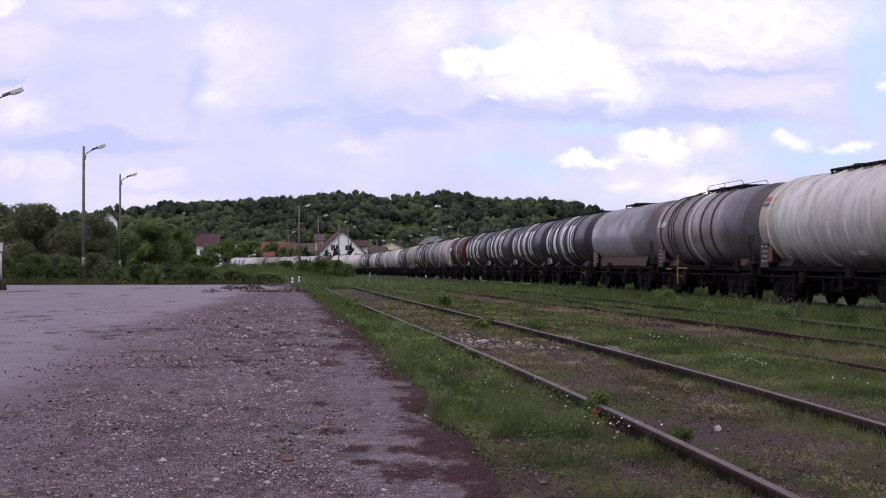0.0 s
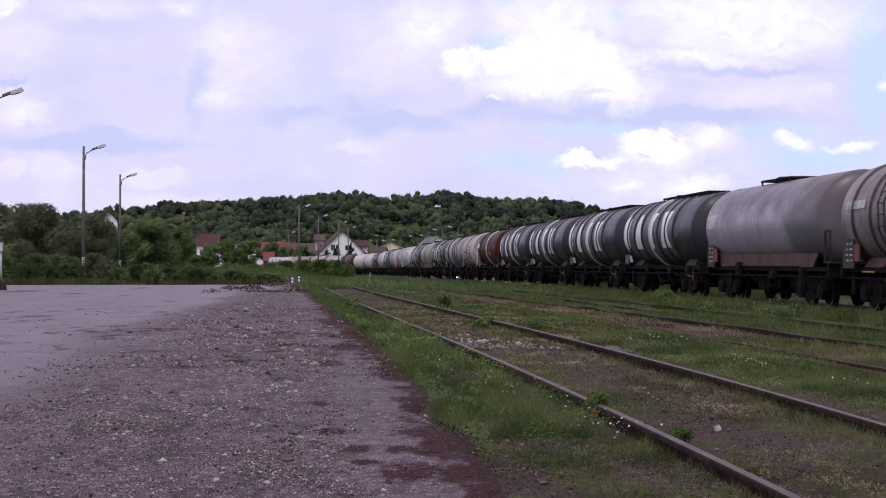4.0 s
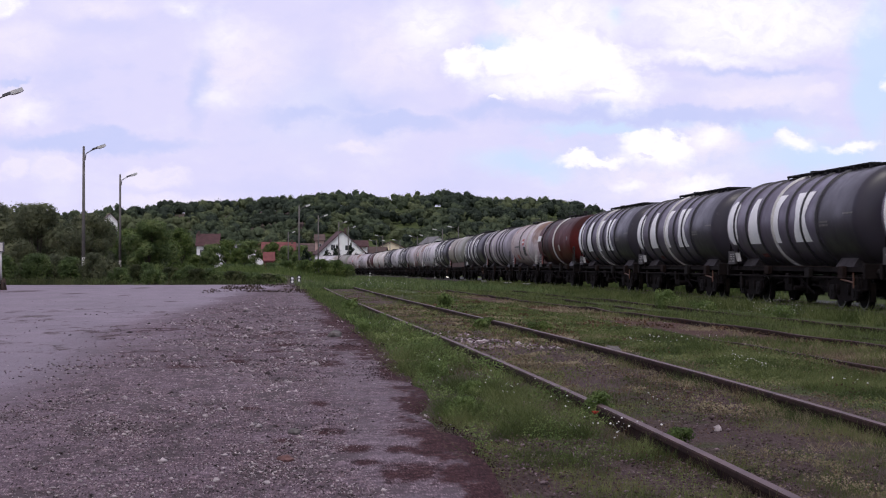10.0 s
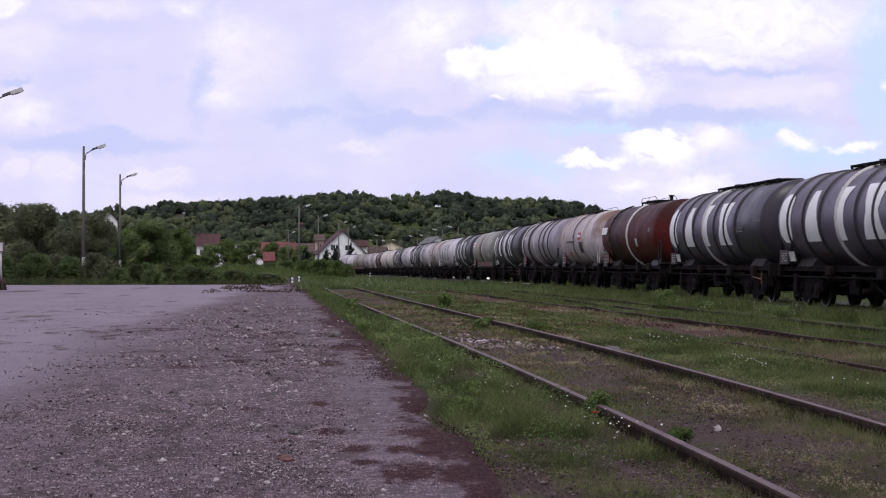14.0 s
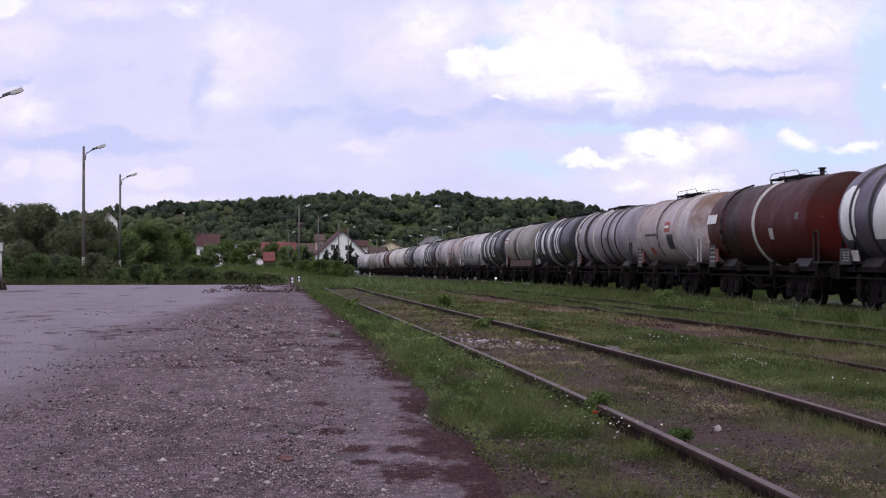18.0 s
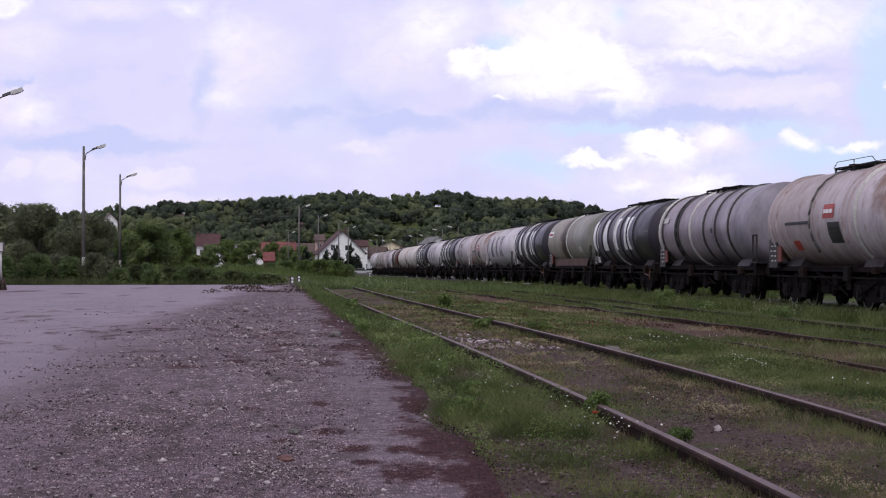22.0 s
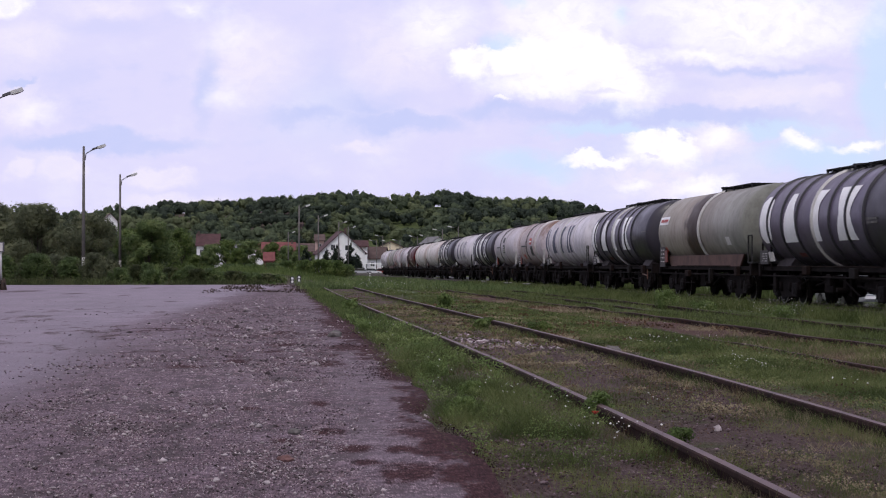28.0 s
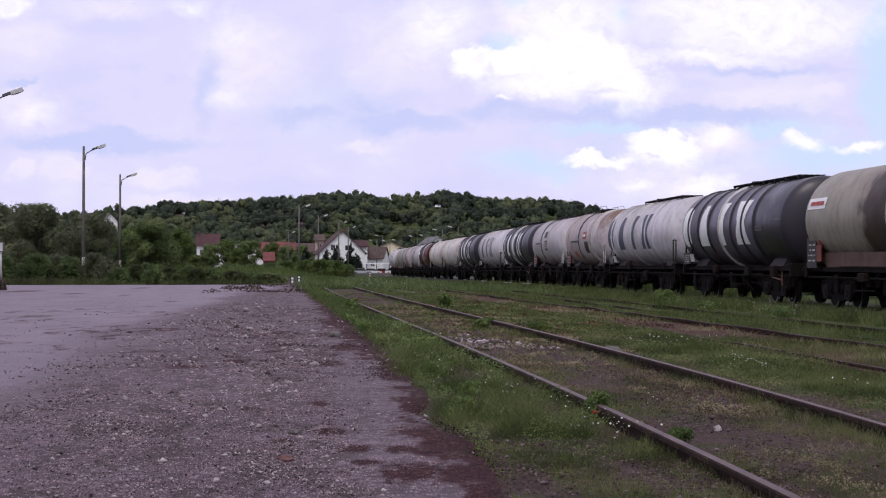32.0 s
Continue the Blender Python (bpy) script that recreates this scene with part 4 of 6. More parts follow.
def lot_material():
    m, N = material("worn asphalt with gravel")
    v = N.n("ShaderNodeNewGeometry").outputs["Position"]
    xyz = N.n("ShaderNodeSeparateXYZ", {0: v})
    n0 = N.noise(N.scaled(v, (0.35, 0.10, 1)), 1.0, 5, 0.6)
    n1 = N.noise(v, 1.6, 6, 0.65)
    n2 = N.noise(v, 14, 4, 0.65)
    n3 = N.noise(v, 90, 3, 0.7)
    # smooth pale asphalt to the left, broken gravelly strip to the right
    x_in = N.math("ADD", xyz.outputs[0], N.math("MULTIPLY", N.math("MAXIMUM", N.math("SUBTRACT", xyz.outputs[1], 20.0), 0.0), 0.0105))
    side = N.math("ADD", N.math("MULTIPLY", N.math("ADD", xyz.outputs[0], 2.1), 0.5), N.math("MULTIPLY", N.math("SUBTRACT", n0, 0.5), 1.5))
    side = N.math("SUBTRACT", side, N.math("MULTIPLY", N.ramp(N.math("MULTIPLY", xyz.outputs[1], 0.01), ((0.45, 0.0), (0.8, 1.0))), 0.5))
    rough_f = N.ramp(N.math("ADD", N.math("MULTIPLY", side, 0.5), 0.5), ((0.22, 0.04), (0.78, 1.0)))
    n4 = N.noise(N.scaled(v, (110, 16, 40)), 1.0, 3, 0.7)
    grain = N.math("ADD", N.math("MULTIPLY", n4, 0.6), N.math("MULTIPLY", n2, 0.4))
    pale = N.ramp(N.math("ADD", N.math("MULTIPLY", n1, 0.5), N.math("MULTIPLY", grain, 0.5)), ((0.36, (0.112, 0.076, 0.100)), (0.60, (0.208, 0.147, 0.186))))
    stone = N.ramp(grain, ((0.38, (0.022, 0.012, 0.016)), (0.46, (0.072, 0.043, 0.055)), (0.55, (0.144, 0.094, 0.114)), (0.63, (0.42, 0.32, 0.335))))
    stone = N.mix(N.math("MULTIPLY", N.ramp(n1, ((0.48, 0.0), (0.66, 0.35))), 1.0), stone, pale)
    streak = N.ramp(N.math("ADD", N.math("MULTIPLY", N.noise(N.scaled(v, (0.55, 0.16, 1)), 1.0, 6, 0.65), 0.75), N.math("MULTIPLY", n1, 0.25)), ((0.46, 0.0), (0.62, 0.6)))
    pale = N.mix(streak, pale, (0.080, 0.054, 0.066))
    col = N.mix(rough_f, pale, stone)
    patch = N.noise(N.scaled(v, (3.4, 1.4, 1)), 1.0, 8, 0.68)
    mott = N.ramp(N.math("ADD", N.math("MULTIPLY", patch, 0.8), N.math("MULTIPLY", grain, 0.2)), ((0.44, 0.85), (0.485, 0.0)))
    col = N.mix(N.math("MULTIPLY", mott, rough_f), col, (0.052, 0.034, 0.037))
    smooth_strip = N.math("MULTIPLY", N.ramp(x_in, ((0.25, 0.0), (0.45, 0.55), (0.8, 0.55))), N.ramp(n1, ((0.4, 0.3), (0.55, 1.0))))
    col = N.mix(smooth_strip, col, N.ramp(grain, ((0.38, (0.11, 0.078, 0.095)), (0.62, (0.19, 0.145, 0.172)))))
    moss_c = N.ramp(grain, ((0.40, (0.012, 0.005, 0.005)), (0.5, (0.045, 0.0140, 0.0155)), (0.62, (0.085, 0.042, 0.040))))
    moss_n = N.math("ADD", N.math("ADD", N.noise(N.scaled(v, (2.9, 1.25, 1)), 1.0, 8, 0.66), N.math("MULTIPLY", grain, 0.18)), N.math("MULTIPLY", N.ramp(x_in, ((0.0, 0.03), (0.3, 0.10), (0.6, 0.25), (0.8, 0.6), (1.0, 1.0)), False), 0.34))
    moss_n = N.math("ADD", moss_n, N.math("MULTIPLY", N.math("SUBTRACT", N.noise(N.scaled(v, (0.3, 0.28, 1)), 1.0, 3, 0.5), 0.5), 0.55))
    moss_n = N.math("ADD", moss_n, N.ramp(N.math("MULTIPLY", xyz.outputs[1], 0.02), ((0.14, 0.12), (0.18, 0.09), (0.225, 0.0), (0.31, 0.0), (0.36, 0.16), (0.62, 0.15), (0.95, 0.06)), False))
    moss_n = N.math("SUBTRACT", moss_n, 0.085)
    moss = N.ramp(moss_n, ((0.72, 0.0), (0.84, 0.92)))
    # single patches of moss and damp soil: place and half widths in metres
    ragged = N.math("ADD", N.math("MULTIPLY", N.math("SUBTRACT", N.noise(N.scaled(v, (5.5, 2.2, 1)), 1.0, 6, 0.7), 0.5), 2.2), N.math("MULTIPLY", N.math("SUBTRACT", grain, 0.5), 1.2))
    for px, py, rx, ry in ((-0.34, 11.41, 0.11, 0.16), (0.17, 11.69, 0.11, 0.33), (0.21, 9.99, 0.16, 0.29), (-0.07, 9.59, 0.12, 0.21), (0.36, 9.15, 0.15, 0.31), (0.61, 9.11, 0.15, 0.21), (0.31, 15.99, 0.27, 0.68), (0.62, 18.95, 0.41, 1.13), (0.68, 26.71, 0.41, 4.50), (0.90, 14.64, 0.19, 1.70), (0.77, 9.94, 0.22, 0.52), (0.62, 8.19, 0.27, 0.49), (0.40, 8.61, 0.12, 0.17), (-0.15, 19.54, 0.35, 0.67), (-0.60, 16.33, 0.23, 0.44), (-1.07, 15.54, 0.33, 0.39), (-8.49, 61.19, 0.52, 3.06), (-7.89, 81.22, 0.52, 4.06), (-6.08, 56.76, 0.28, 1.98), (-3.54, 45.14, 0.23, 1.24), (-11.65, 68.18, 0.97, 4.75), (-5.08, 31.01, 0.44, 1.11)):
        d = N.n("ShaderNodeMapping", {0: v, 1: (-px / rx, -py / ry, 0), 3: (1 / rx, 1 / ry, 0)}).outputs[0]
        ln = N.math("ADD", N.n("ShaderNodeVectorMath", {0: d}, operation="LENGTH").outputs["Value"], ragged)
        moss = N.math("MAXIMUM", moss, N.ramp(ln, ((0.35, 0.92), (1.15, 0.0))))
    col = N.mix(moss, col, moss_c)
    finish(N, col, N.ramp(rough_f, ((0.0, 0.50), (0.8, 0.85))), 0, N.math("ADD", N.math("MULTIPLY", n4, 0.6), N.math("MULTIPLY", n2, 0.7)), 0.6, 0.02, N.math("SUBTRACT", 0.34, N.math("MULTIPLY", moss, 0.3)))
    return m


LOT_END = 100.0
LX = steps_of([(-90, -30, 15), (-30, -6, 3), (-6, -1, 0.6)])
LY = steps_of([(-20, 3, 4), (3, 30, 0.35), (30, 60, 1), (60, LOT_END, 2)])
lv, lf = [], []
cols = len(LX) + 9
for y in LY:
    e = lot_edge(y) + 0.22 * noise.noise((0.5, y * 0.8, 1.7)) + 0.10 * noise.noise((3.5, y * 3.0, 1.7))
    xs = LX + [-1 + (e + 1) * (k + 1) / 8 for k in range(8)] + [e + 0.06]
    for k, x in enumerate(xs):
        yy = y + (1.6 * noise.noise((x * 0.2, 7.7, 0)) if y > LOT_END - 1 else 0)
        z = rise(yy) + 0.035 + 0.018 * noise.noise((x * 0.5, yy * 0.35, 9.0)) + 0.006 * noise.noise((x * 3, yy * 2, 4.0))
        lv.append((x, yy, z if k < cols - 1 else rise(yy) - 0.05))
for j in range(len(LY) - 1):
    for i in range(cols - 1):
        a = j * cols + i
        lf.append((a, a + 1, a + cols + 1, a + cols))
tagged(new("pavement", raw("pavement", lv, lf, lot_material(), True)), "worn asphalt lot strewn with gravel and stains", "asphalt lot", "", "structure")

RAIL = [(-0.065, 0.0), (-0.06, 0.014), (-0.012, 0.03), (-0.010, 0.10), (-0.034, 0.112), (-0.034, 0.136), (-0.026, 0.144), (0.026, 0.144), (0.034, 0.136), (0.034, 0.112), (0.010, 0.10), (0.012, 0.03), (0.06, 0.014), (0.065, 0.0)]


def rail(name, centre, offset, top, y0, y1, step=1.0, head=None):
    """One rail along a line; top gives the height of its head."""
    n = max(2, int((y1 - y0) / step))
    vs, fs, k = [], [], len(RAIL)
    for i in range(n + 1):
        y = y0 + (y1 - y0) * i / n
        for px, pz in RAIL:
            vs.append((centre(y) + offset + px, y, top(y) - 0.144 + pz))
    for i in range(n):
        for j in range(k):
            fs.append((i * k + j, i * k + (j + 1) % k, (i + 1) * k + (j + 1) % k, (i + 1) * k + j))
    me = raw(name, vs, fs, M_rail_side)
    me.materials.append(head or M_rail_top)
    for p in me.polygons:
        if p.index % k in (6,):
            p.material_index = 1
    return me


def track(name, centre, top, y0, y1, label, step=1.0, sunk=0.0, head=None):
    t = thing(name, pose(0, 0, 0), label, "railway track", "")
    t["kind"] = "structure"
    for s in (-0.752, 0.752):
        part("rail", rail("rail", centre, s, (lambda y: top(y) - (sunk if s > 0 else 0)), y0, y1, step, head), None, t)
    return t


near = track("track_near", near_line, lambda y: rise(y) + 0.12, -15.0, 130, "rusty siding track half sunk in grass")
track("track_middle", mid_line, lambda y: land(mid_line(y), y) + 0.045 + 0.03 * noise.noise((y * 0.35, 4.0, 8.0)), -14.0, 150, "disused rusty track buried in weeds", 1.0, -0.035, M_rail_rust)
track("track_third", third_line, lambda y: land(third_line(y), y) + 0.07 + 0.05 * noise.noise((y * 0.12, 2.0, 3.0)), 3.0, 200, "disused rusty track in tall grass", 2.0, 0.0, M_rail_rust)


def main_rail(offset):
    vs, fs, k = [], [], len(RAIL)
    qs = list(range(-60, 540, 3))
    for q in qs:
        x, y, h = on_line(q)
        for px, pz in RAIL:
            vs.append((x + (offset + px) * math.cos(h), y + (offset + px) * math.sin(h), rail_z(q) - 0.144 + pz))
    for i in range(len(qs) - 1):
        for j in range(k):
            fs.append((i * k + j, i * k + (j + 1) % k, (i + 1) * k + (j + 1) % k, (i + 1) * k + j))
    return raw("rail", vs, fs, M_rail_top)


bv, bf = [], []
BQ = list(range(-60, 540, 4))
for q in BQ:
    x, y, h = on_line(q)
    for o, dz in ((-2.3, -0.34), (-1.75, -0.20), (-1.2, -0.12), (0, -0.11), (1.2, -0.12), (2.3, -0.34)):
        bv.append((x + o * math.cos(h) + 0.12 * noise.noise((o, q * 0.3, 2.0)), y + o * math.sin(h), rail_z(q) + dz + 0.03 * noise.noise((q * 0.7, o, 5.0))))
for i in range(len(BQ) - 1):
    for j in range(5):
        bf.append((i * 6 + j, i * 6 + j + 1, i * 6 + j + 7, i * 6 + j + 6))
# Strip added under the rails; its near-black colour carries the train's shade.
M_bed = plain("oil-black ballast", (0.030, 0.025, 0.023), 0.95, 0, 0.6, 3, 22, 0.8, 0.1)
tagged(new("track_bed", raw("track_bed", bv, bf, M_bed, True)), "oil-blackened ballast bed under the train", "ballast bed", "", "structure")
main = tagged(thing("track_main", pose(0, 0, 0), "running track under the tank train", "railway track"), kind="structure")
for s in (-0.752, 0.752):
    part("rail", main_rail(s), None, main)


# ---- lamp posts ----
def lamp_post(x, y, h, turn, label, arm=1.4):
    t = thing("street_lamp", pose(x, y, rise(y), 0, 0, turn), label, "street lamp", "yard lamps")
    bm = rod(bmesh.new(), (0, 0, -0.3), (0, 0, h + 0.18), 0.145, 12, 0.085)
    part("post", bm, M_concrete, t)
    bm = rod(bmesh.new(), (0, 0, h - 0.9), (0.0, 0, h - 0.3), 0.045, 8)
    rod(bm, (0.1, 0, h - 0.85), (0.16, 0, h - 0.35), 0.035, 8)
    rod(bm, (0.16, 0, h - 0.35), (0.55, 0, h - 0.12), 0.035, 8)
    rod(bm, (0.55, 0, h - 0.12), (arm * 0.6, 0, h + 0.0), 0.035, 8)
    part("arm", bm, M_zinc, t)
    bm = prism(bmesh.new(), [(arm * 0.40, h - 0.12), (arm * 0.40, h + 0.0), (arm * 0.70, h + 0.17), (arm * 0.72, h + 0.02)], -0.10, 0.10, "y")
    part("lamp_neck", bm, M_zinc, t, "dark grey lamp neck")
    bm = prism(bmesh.new(), [(arm * 0.70, h - 0.01), (arm * 0.68, h + 0.17), (arm * 1.07, h + 0.37), (arm * 1.13, h + 0.24), (arm * 1.08, h + 0.17)], -0.17, 0.17, "y")
    lh = part("lamp_head", bm, M_lamp, t)
    bm = prism(bmesh.new(), [(arm * 0.76, h - 0.012), (arm * 0.76, h + 0.012), (arm * 1.04, h + 0.142), (arm * 1.04, h + 0.118)], -0.12, 0.12, "y")
    part("lens", bm, M_hoop, lh)
    part("box", box(bmesh.new(), -0.12, 0.12, -0.24, -0.15, 1.3, 1.9, 0.01), M_hoop, t, "pale fuse box on the post")
    return t


for px, py, ph, turn in ((-14.92, 78, 9.60, 8), (-15.2, 114, 9.75, 8), (-16.25, 147, 9.75, 8), (0.55, 218, 9.9, 10), (3.8, 256, 9.9, 10), (8.1, 290, 9.9, 10), (11.0, 323, 9.9, 10), (-1.6, 366, 9.9, 10)):
    lamp_post(px, py, ph, turn, "tall concrete yard lamp with one slanting arm")
for px, py, ph in ((33.6, 319, 9.9), (32.4, 341, 9.9), (33.8, 395, 9.9), (31.6, 401, 9.8), (29.0, 430, 9.4), (26.2, 430, 9.2), (25.0, 445, 11), (23.0, 440, 9.5)):
    lamp_post(px, py, ph, 180, "concrete platform lamp with its arm to the track", 2.0)



def meter_post(x, y):
    """A pale box on a thin post, set in an old timber stump."""
    t = thing("meter_box", pose(x, y, rise(y)), "grey-white box on a pale post set in a brown stump", "meter box")
    part("post", rod(bmesh.new(), (0, 0, 0.3), (0, 0, 1.85), 0.07, 10), M_hoop, t)
    cab = part("cabinet", box(bmesh.new(), -0.15, 0.15, -0.12, 0.12, 1.78, 2.25, 0.02), M_zinc, t)
    part("cabinet_door", box(bmesh.new(), -0.12, 0.12, -0.135, -0.122, 1.82, 2.21), M_hoop, cab)
    bm = bmesh.new()
    for k in range(7):
        a = 2 * math.pi * k / 7
        rod(bm, (0.22 * math.cos(a), 0.2 * math.sin(a), -0.1), (0.17 * math.cos(a), 0.16 * math.sin(a), 0.5 + 0.2 * (k % 3) / 2), 0.10, 7, 0.06)
    part("stump", bm, M_stump, t, "weathered brown timber stump")


meter_post(-13.48, 73.0)


# ---- plants ----
L_dark = leafy("dark hedge leaves", (0.095, 0.108, 0.062), (0.145, 0.158, 0.088), (0.185, 0.196, 0.108))
L_mid = leafy("tree leaves", (0.070, 0.104, 0.038), (0.120, 0.172, 0.058), (0.19, 0.235, 0.088))
L_bright = leafy("fresh green leaves", (0.06, 0.095, 0.026), (0.11, 0.16, 0.04), (0.165, 0.21, 0.065))
L_olive = leafy("olive leaves", (0.035, 0.045, 0.016), (0.065, 0.078, 0.028), (0.11, 0.12, 0.05))
L_conifer = leafy("conifer needles", (0.008, 0.015, 0.010), (0.015, 0.026, 0.015), (0.03, 0.045, 0.022))
M_bark = plain("bark", (0.075, 0.06, 0.048), 0.95, 0, 0.4, 6, 40, 0.5)


def leaf_cloud(centres, radii, count, size, rg):
    """Leaf quads scattered in the shells of a set of clumps."""
    c = np.asarray(centres)
    r = np.asarray(radii)
    k = rg.choice(len(c), count, p=(r ** 2) / (r ** 2).sum())
    d = rg.normal(size=(count, 3))
    d /= np.linalg.norm(d, axis=1)[:, None]
    rad = 1.0 + 0.10 * rg.normal(size=count) - 0.12 * rg.random(count)
    p = c[k] + d * (r[k] * rad)[:, None] * np.array([1, 1, 0.85])
    n = d + rg.normal(size=(count, 3)) * 0.38 + np.array([0, 0, 0.3])
    n /= np.linalg.norm(n, axis=1)[:, None]
    a = np.cross(n, rg.normal(size=(count, 3)))
    a /= np.linalg.norm(a, axis=1)[:, None] + 1e-9
    b = np.cross(n, a)
    s = size * rg.uniform(0.6, 1.4, count)[:, None]
    out = np.stack([p - a * s - b * s * 0.1, p - b * s * 0.6, p + a * s, p + b * s * 0.6], axis=1)
    return np.concatenate([out, inner_leaves(c, r * 0.86, 26 if len(c) > 60 else 75, rg)]) if size > 0.04 else out


def inner_leaves(c, r, each, rg):
    """Close-set leaf mats inside each clump, facing outwards."""
    m = len(c) * each
    d = rg.normal(size=(m, 3))
    d /= np.linalg.norm(d, axis=1)[:, None]
    rr = np.repeat(r, each)[:, None]
    p = np.repeat(c, each, axis=0) + d * rr * rg.uniform(0.88, 1.0, (m, 1)) * np.array([1, 1, 0.85])
    n = d + rg.normal(size=(m, 3)) * 0.25
    a = np.cross(n, rg.normal(size=(m, 3)))
    a /= np.linalg.norm(a, axis=1)[:, None] + 1e-9
    b = np.cross(n, a)
    b /= np.linalg.norm(b, axis=1)[:, None] + 1e-9
    s = rr * rg.uniform(0.12, 0.24, (m, 1))
    return np.stack([p - a * s, p - b * s, p + a * s, p + b * s], axis=1)


def broadleaf(name, x, y, h, w, mat, seed, label, leaves=2600, size=0.22, trunk=0.35, low=0.25, category="tree", group="", depth=None, base=None):
    """A tree or bush: tapered trunk, limbs and a crown of leaf clumps."""
    rg = np.random.default_rng(seed)
    z0 = land(x, y) if base is None else base
    t = thing(name, pose(x, y, z0), label, category, group)
    depth = w if depth is None else depth
    low_growth = size > 0.04 and h < 2.6
    n = (90 if low_growth else 34 if size > 0.04 else 14) + int(rg.integers(0, 6))
    cs, rs = [], []
    for i in range(n):
        f = (i + 0.5) / n
        zz = h * (low + (1 - low) * f ** 0.9)
        spread = math.sin(math.pi * min(1, 0.22 + 0.74 * f)) ** 0.7
        a = rg.uniform(0, 2 * math.pi)
        rr = rg.uniform(0.25, 0.95) * spread * 0.42
        rad = (h * rg.uniform(0.05, 0.16) + 0.03 * w) if low_growth else (h * rg.uniform(0.06, 0.12) + 0.055 * w) if size > 0.04 else h * rg.uniform(0.10, 0.17) + 0.07 * w
        cs.append((math.cos(a) * rr * w, math.sin(a) * rr * depth, min(zz, h - rad * 0.8)))
        rs.append(rad)
    bm = rod(bmesh.new(), (0, 0, -0.2), (0, 0, h * 0.45), 0.035 * h * trunk * 2, 8, 0.02 * h * trunk)
    for c in cs[::3] if size > 0.04 else ():
        rod(bm, (0, 0, h * low * 0.9), c, 0.012 * h * trunk * 2, 5, 0.004 * h)
    part("trunk", bm, M_bark, t)
    part("crown", quads("crown", leaf_cloud(cs, rs, leaves, size, rg), mat), None, t)
    return t


def conifer(x, y, h, w, seed, base):
    rg = np.random.default_rng(seed)
    t = thing("conifer", pose(x, y, base), "dark pointed conifer beside a white house", "conifer", "garden conifers")
    cs, rs = [], []
    for i in range(22):
        f = i / 21
        rad = w * 0.5 * (1 - f) ** 0.8 + 0.12
        a = rg.uniform(0, 6.28)
        cs.append((math.cos(a) * rad * 0.5, math.sin(a) * rad * 0.5, h * (0.06 + 0.92 * f)))
        rs.append(rad * 0.62)
    part("trunk", rod(bmesh.new(), (0, 0, -0.2), (0, 0, h * 0.8), 0.14, 8, 0.04), M_bark, t)
    part("crown", quads("crown", leaf_cloud(cs, rs, 4000, 0.15, rg), L_conifer), None, t)


# trees and hedge beyond the lot
for x, y, h, w, mat, seed, what in (
        (-26.0, 137, 6.9, 9.0, L_dark, 3, "dense dark hedge tree beyond the lot"),
        (-21.5, 133, 6.6, 7.5, L_dark, 4, "dense dark hedge tree beyond the lot"),
        (-18.3, 140, 6.0, 6.4, L_dark, 5, "dense dark hedge tree beyond the lot"),
        (-31.0, 150, 6.6, 8.0, L_mid, 6, "broad tree behind the hedge"),
        (-18.2, 150, 5.3, 5.4, L_mid, 7, "leafy tree beside a lamp post"),
        (-13.6, 147, 5.1, 6.0, L_mid, 8, "round leafy tree beyond the lot"),
        (-15.3, 158, 4.6, 4.0, L_dark, 9, "dark leafy tree in the hedge")):
    broadleaf("tree", x, y, h, w, mat, seed, what, 20000, 0.068, low=0.06, group="trees beyond the lot")
for i in range(11):
    rgx = random.Random(100 + i)
    broadleaf("bush", -27 + i * 1.25 + rgx.uniform(-0.3, 0.3), 112 + rgx.uniform(-2, 3), rgx.uniform(1.5, 2.2), rgx.uniform(2.2, 3.0), (L_dark, L_mid)[i % 2], 20 + i, "low dense bush along the lot's edge", 3600, 0.055, low=0.1, category="bush", group="bushes along the lot")
for i in range(15):
    rgx = random.Random(700 + i)
    broadleaf("bush", -11.6 + i * 0.74, 106 + rgx.uniform(-2, 4), rgx.uniform(0.75, 1.2) * (1.35 - 0.045 * i), rgx.uniform(1.6, 2.4), (L_mid, L_olive, L_mid)[i % 3], 720 + i, "low green bramble beyond the lot", 2400, 0.050, low=0.05, category="bush", group="brambles beyond the lot")
# shrubs before the bend of the line
for i, (x, y, h, w) in enumerate(((-3.0, 200, 2.0, 4.5), (-1.2, 205, 2.3, 4.6), (1.2, 208, 2.4, 4.4), (3.4, 206, 2.5, 4.6), (5.4, 210, 2.4, 4.4), (6.9, 214, 1.9, 3.6), (-5.2, 190, 1.7, 4.4), (-7.6, 186, 1.6, 4.4))):
    broadleaf("bush", x, y, h, w, L_bright if i in (1, 2, 3, 4) else L_mid, 60 + i, "fresh green bush between the tracks", 4000, 0.08, low=0.08, category="bush", group="bushes by the bend")
# trees behind the train in the bend
for i, (x, y, h, w) in enumerate(((-24.5, 455, 8.6, 9), (-20, 460, 10.3, 10), (-13, 465, 10.2, 11), (-7, 472, 9.6, 8), (-2.5, 452, 8.2, 7), (-38, 450, 10.5, 12), (-46, 460, 11, 12), (2, 462, 8.5, 7), (-25.6, 452, 6.6, 5), (-28.6, 455, 5.6, 4.5), (0.6, 448, 6.4, 6), (4.4, 450, 6.2, 6), (7.6, 452, 6.0, 5), (-16.5, 452, 7.5, 7))):
    broadleaf("tree", x, y, h, w, (L_mid, L_bright)[i % 2], 80 + i, "broad leafy tree in front of the houses", 3600, 0.21, low=0.05, group="trees by the houses", base=0.2)
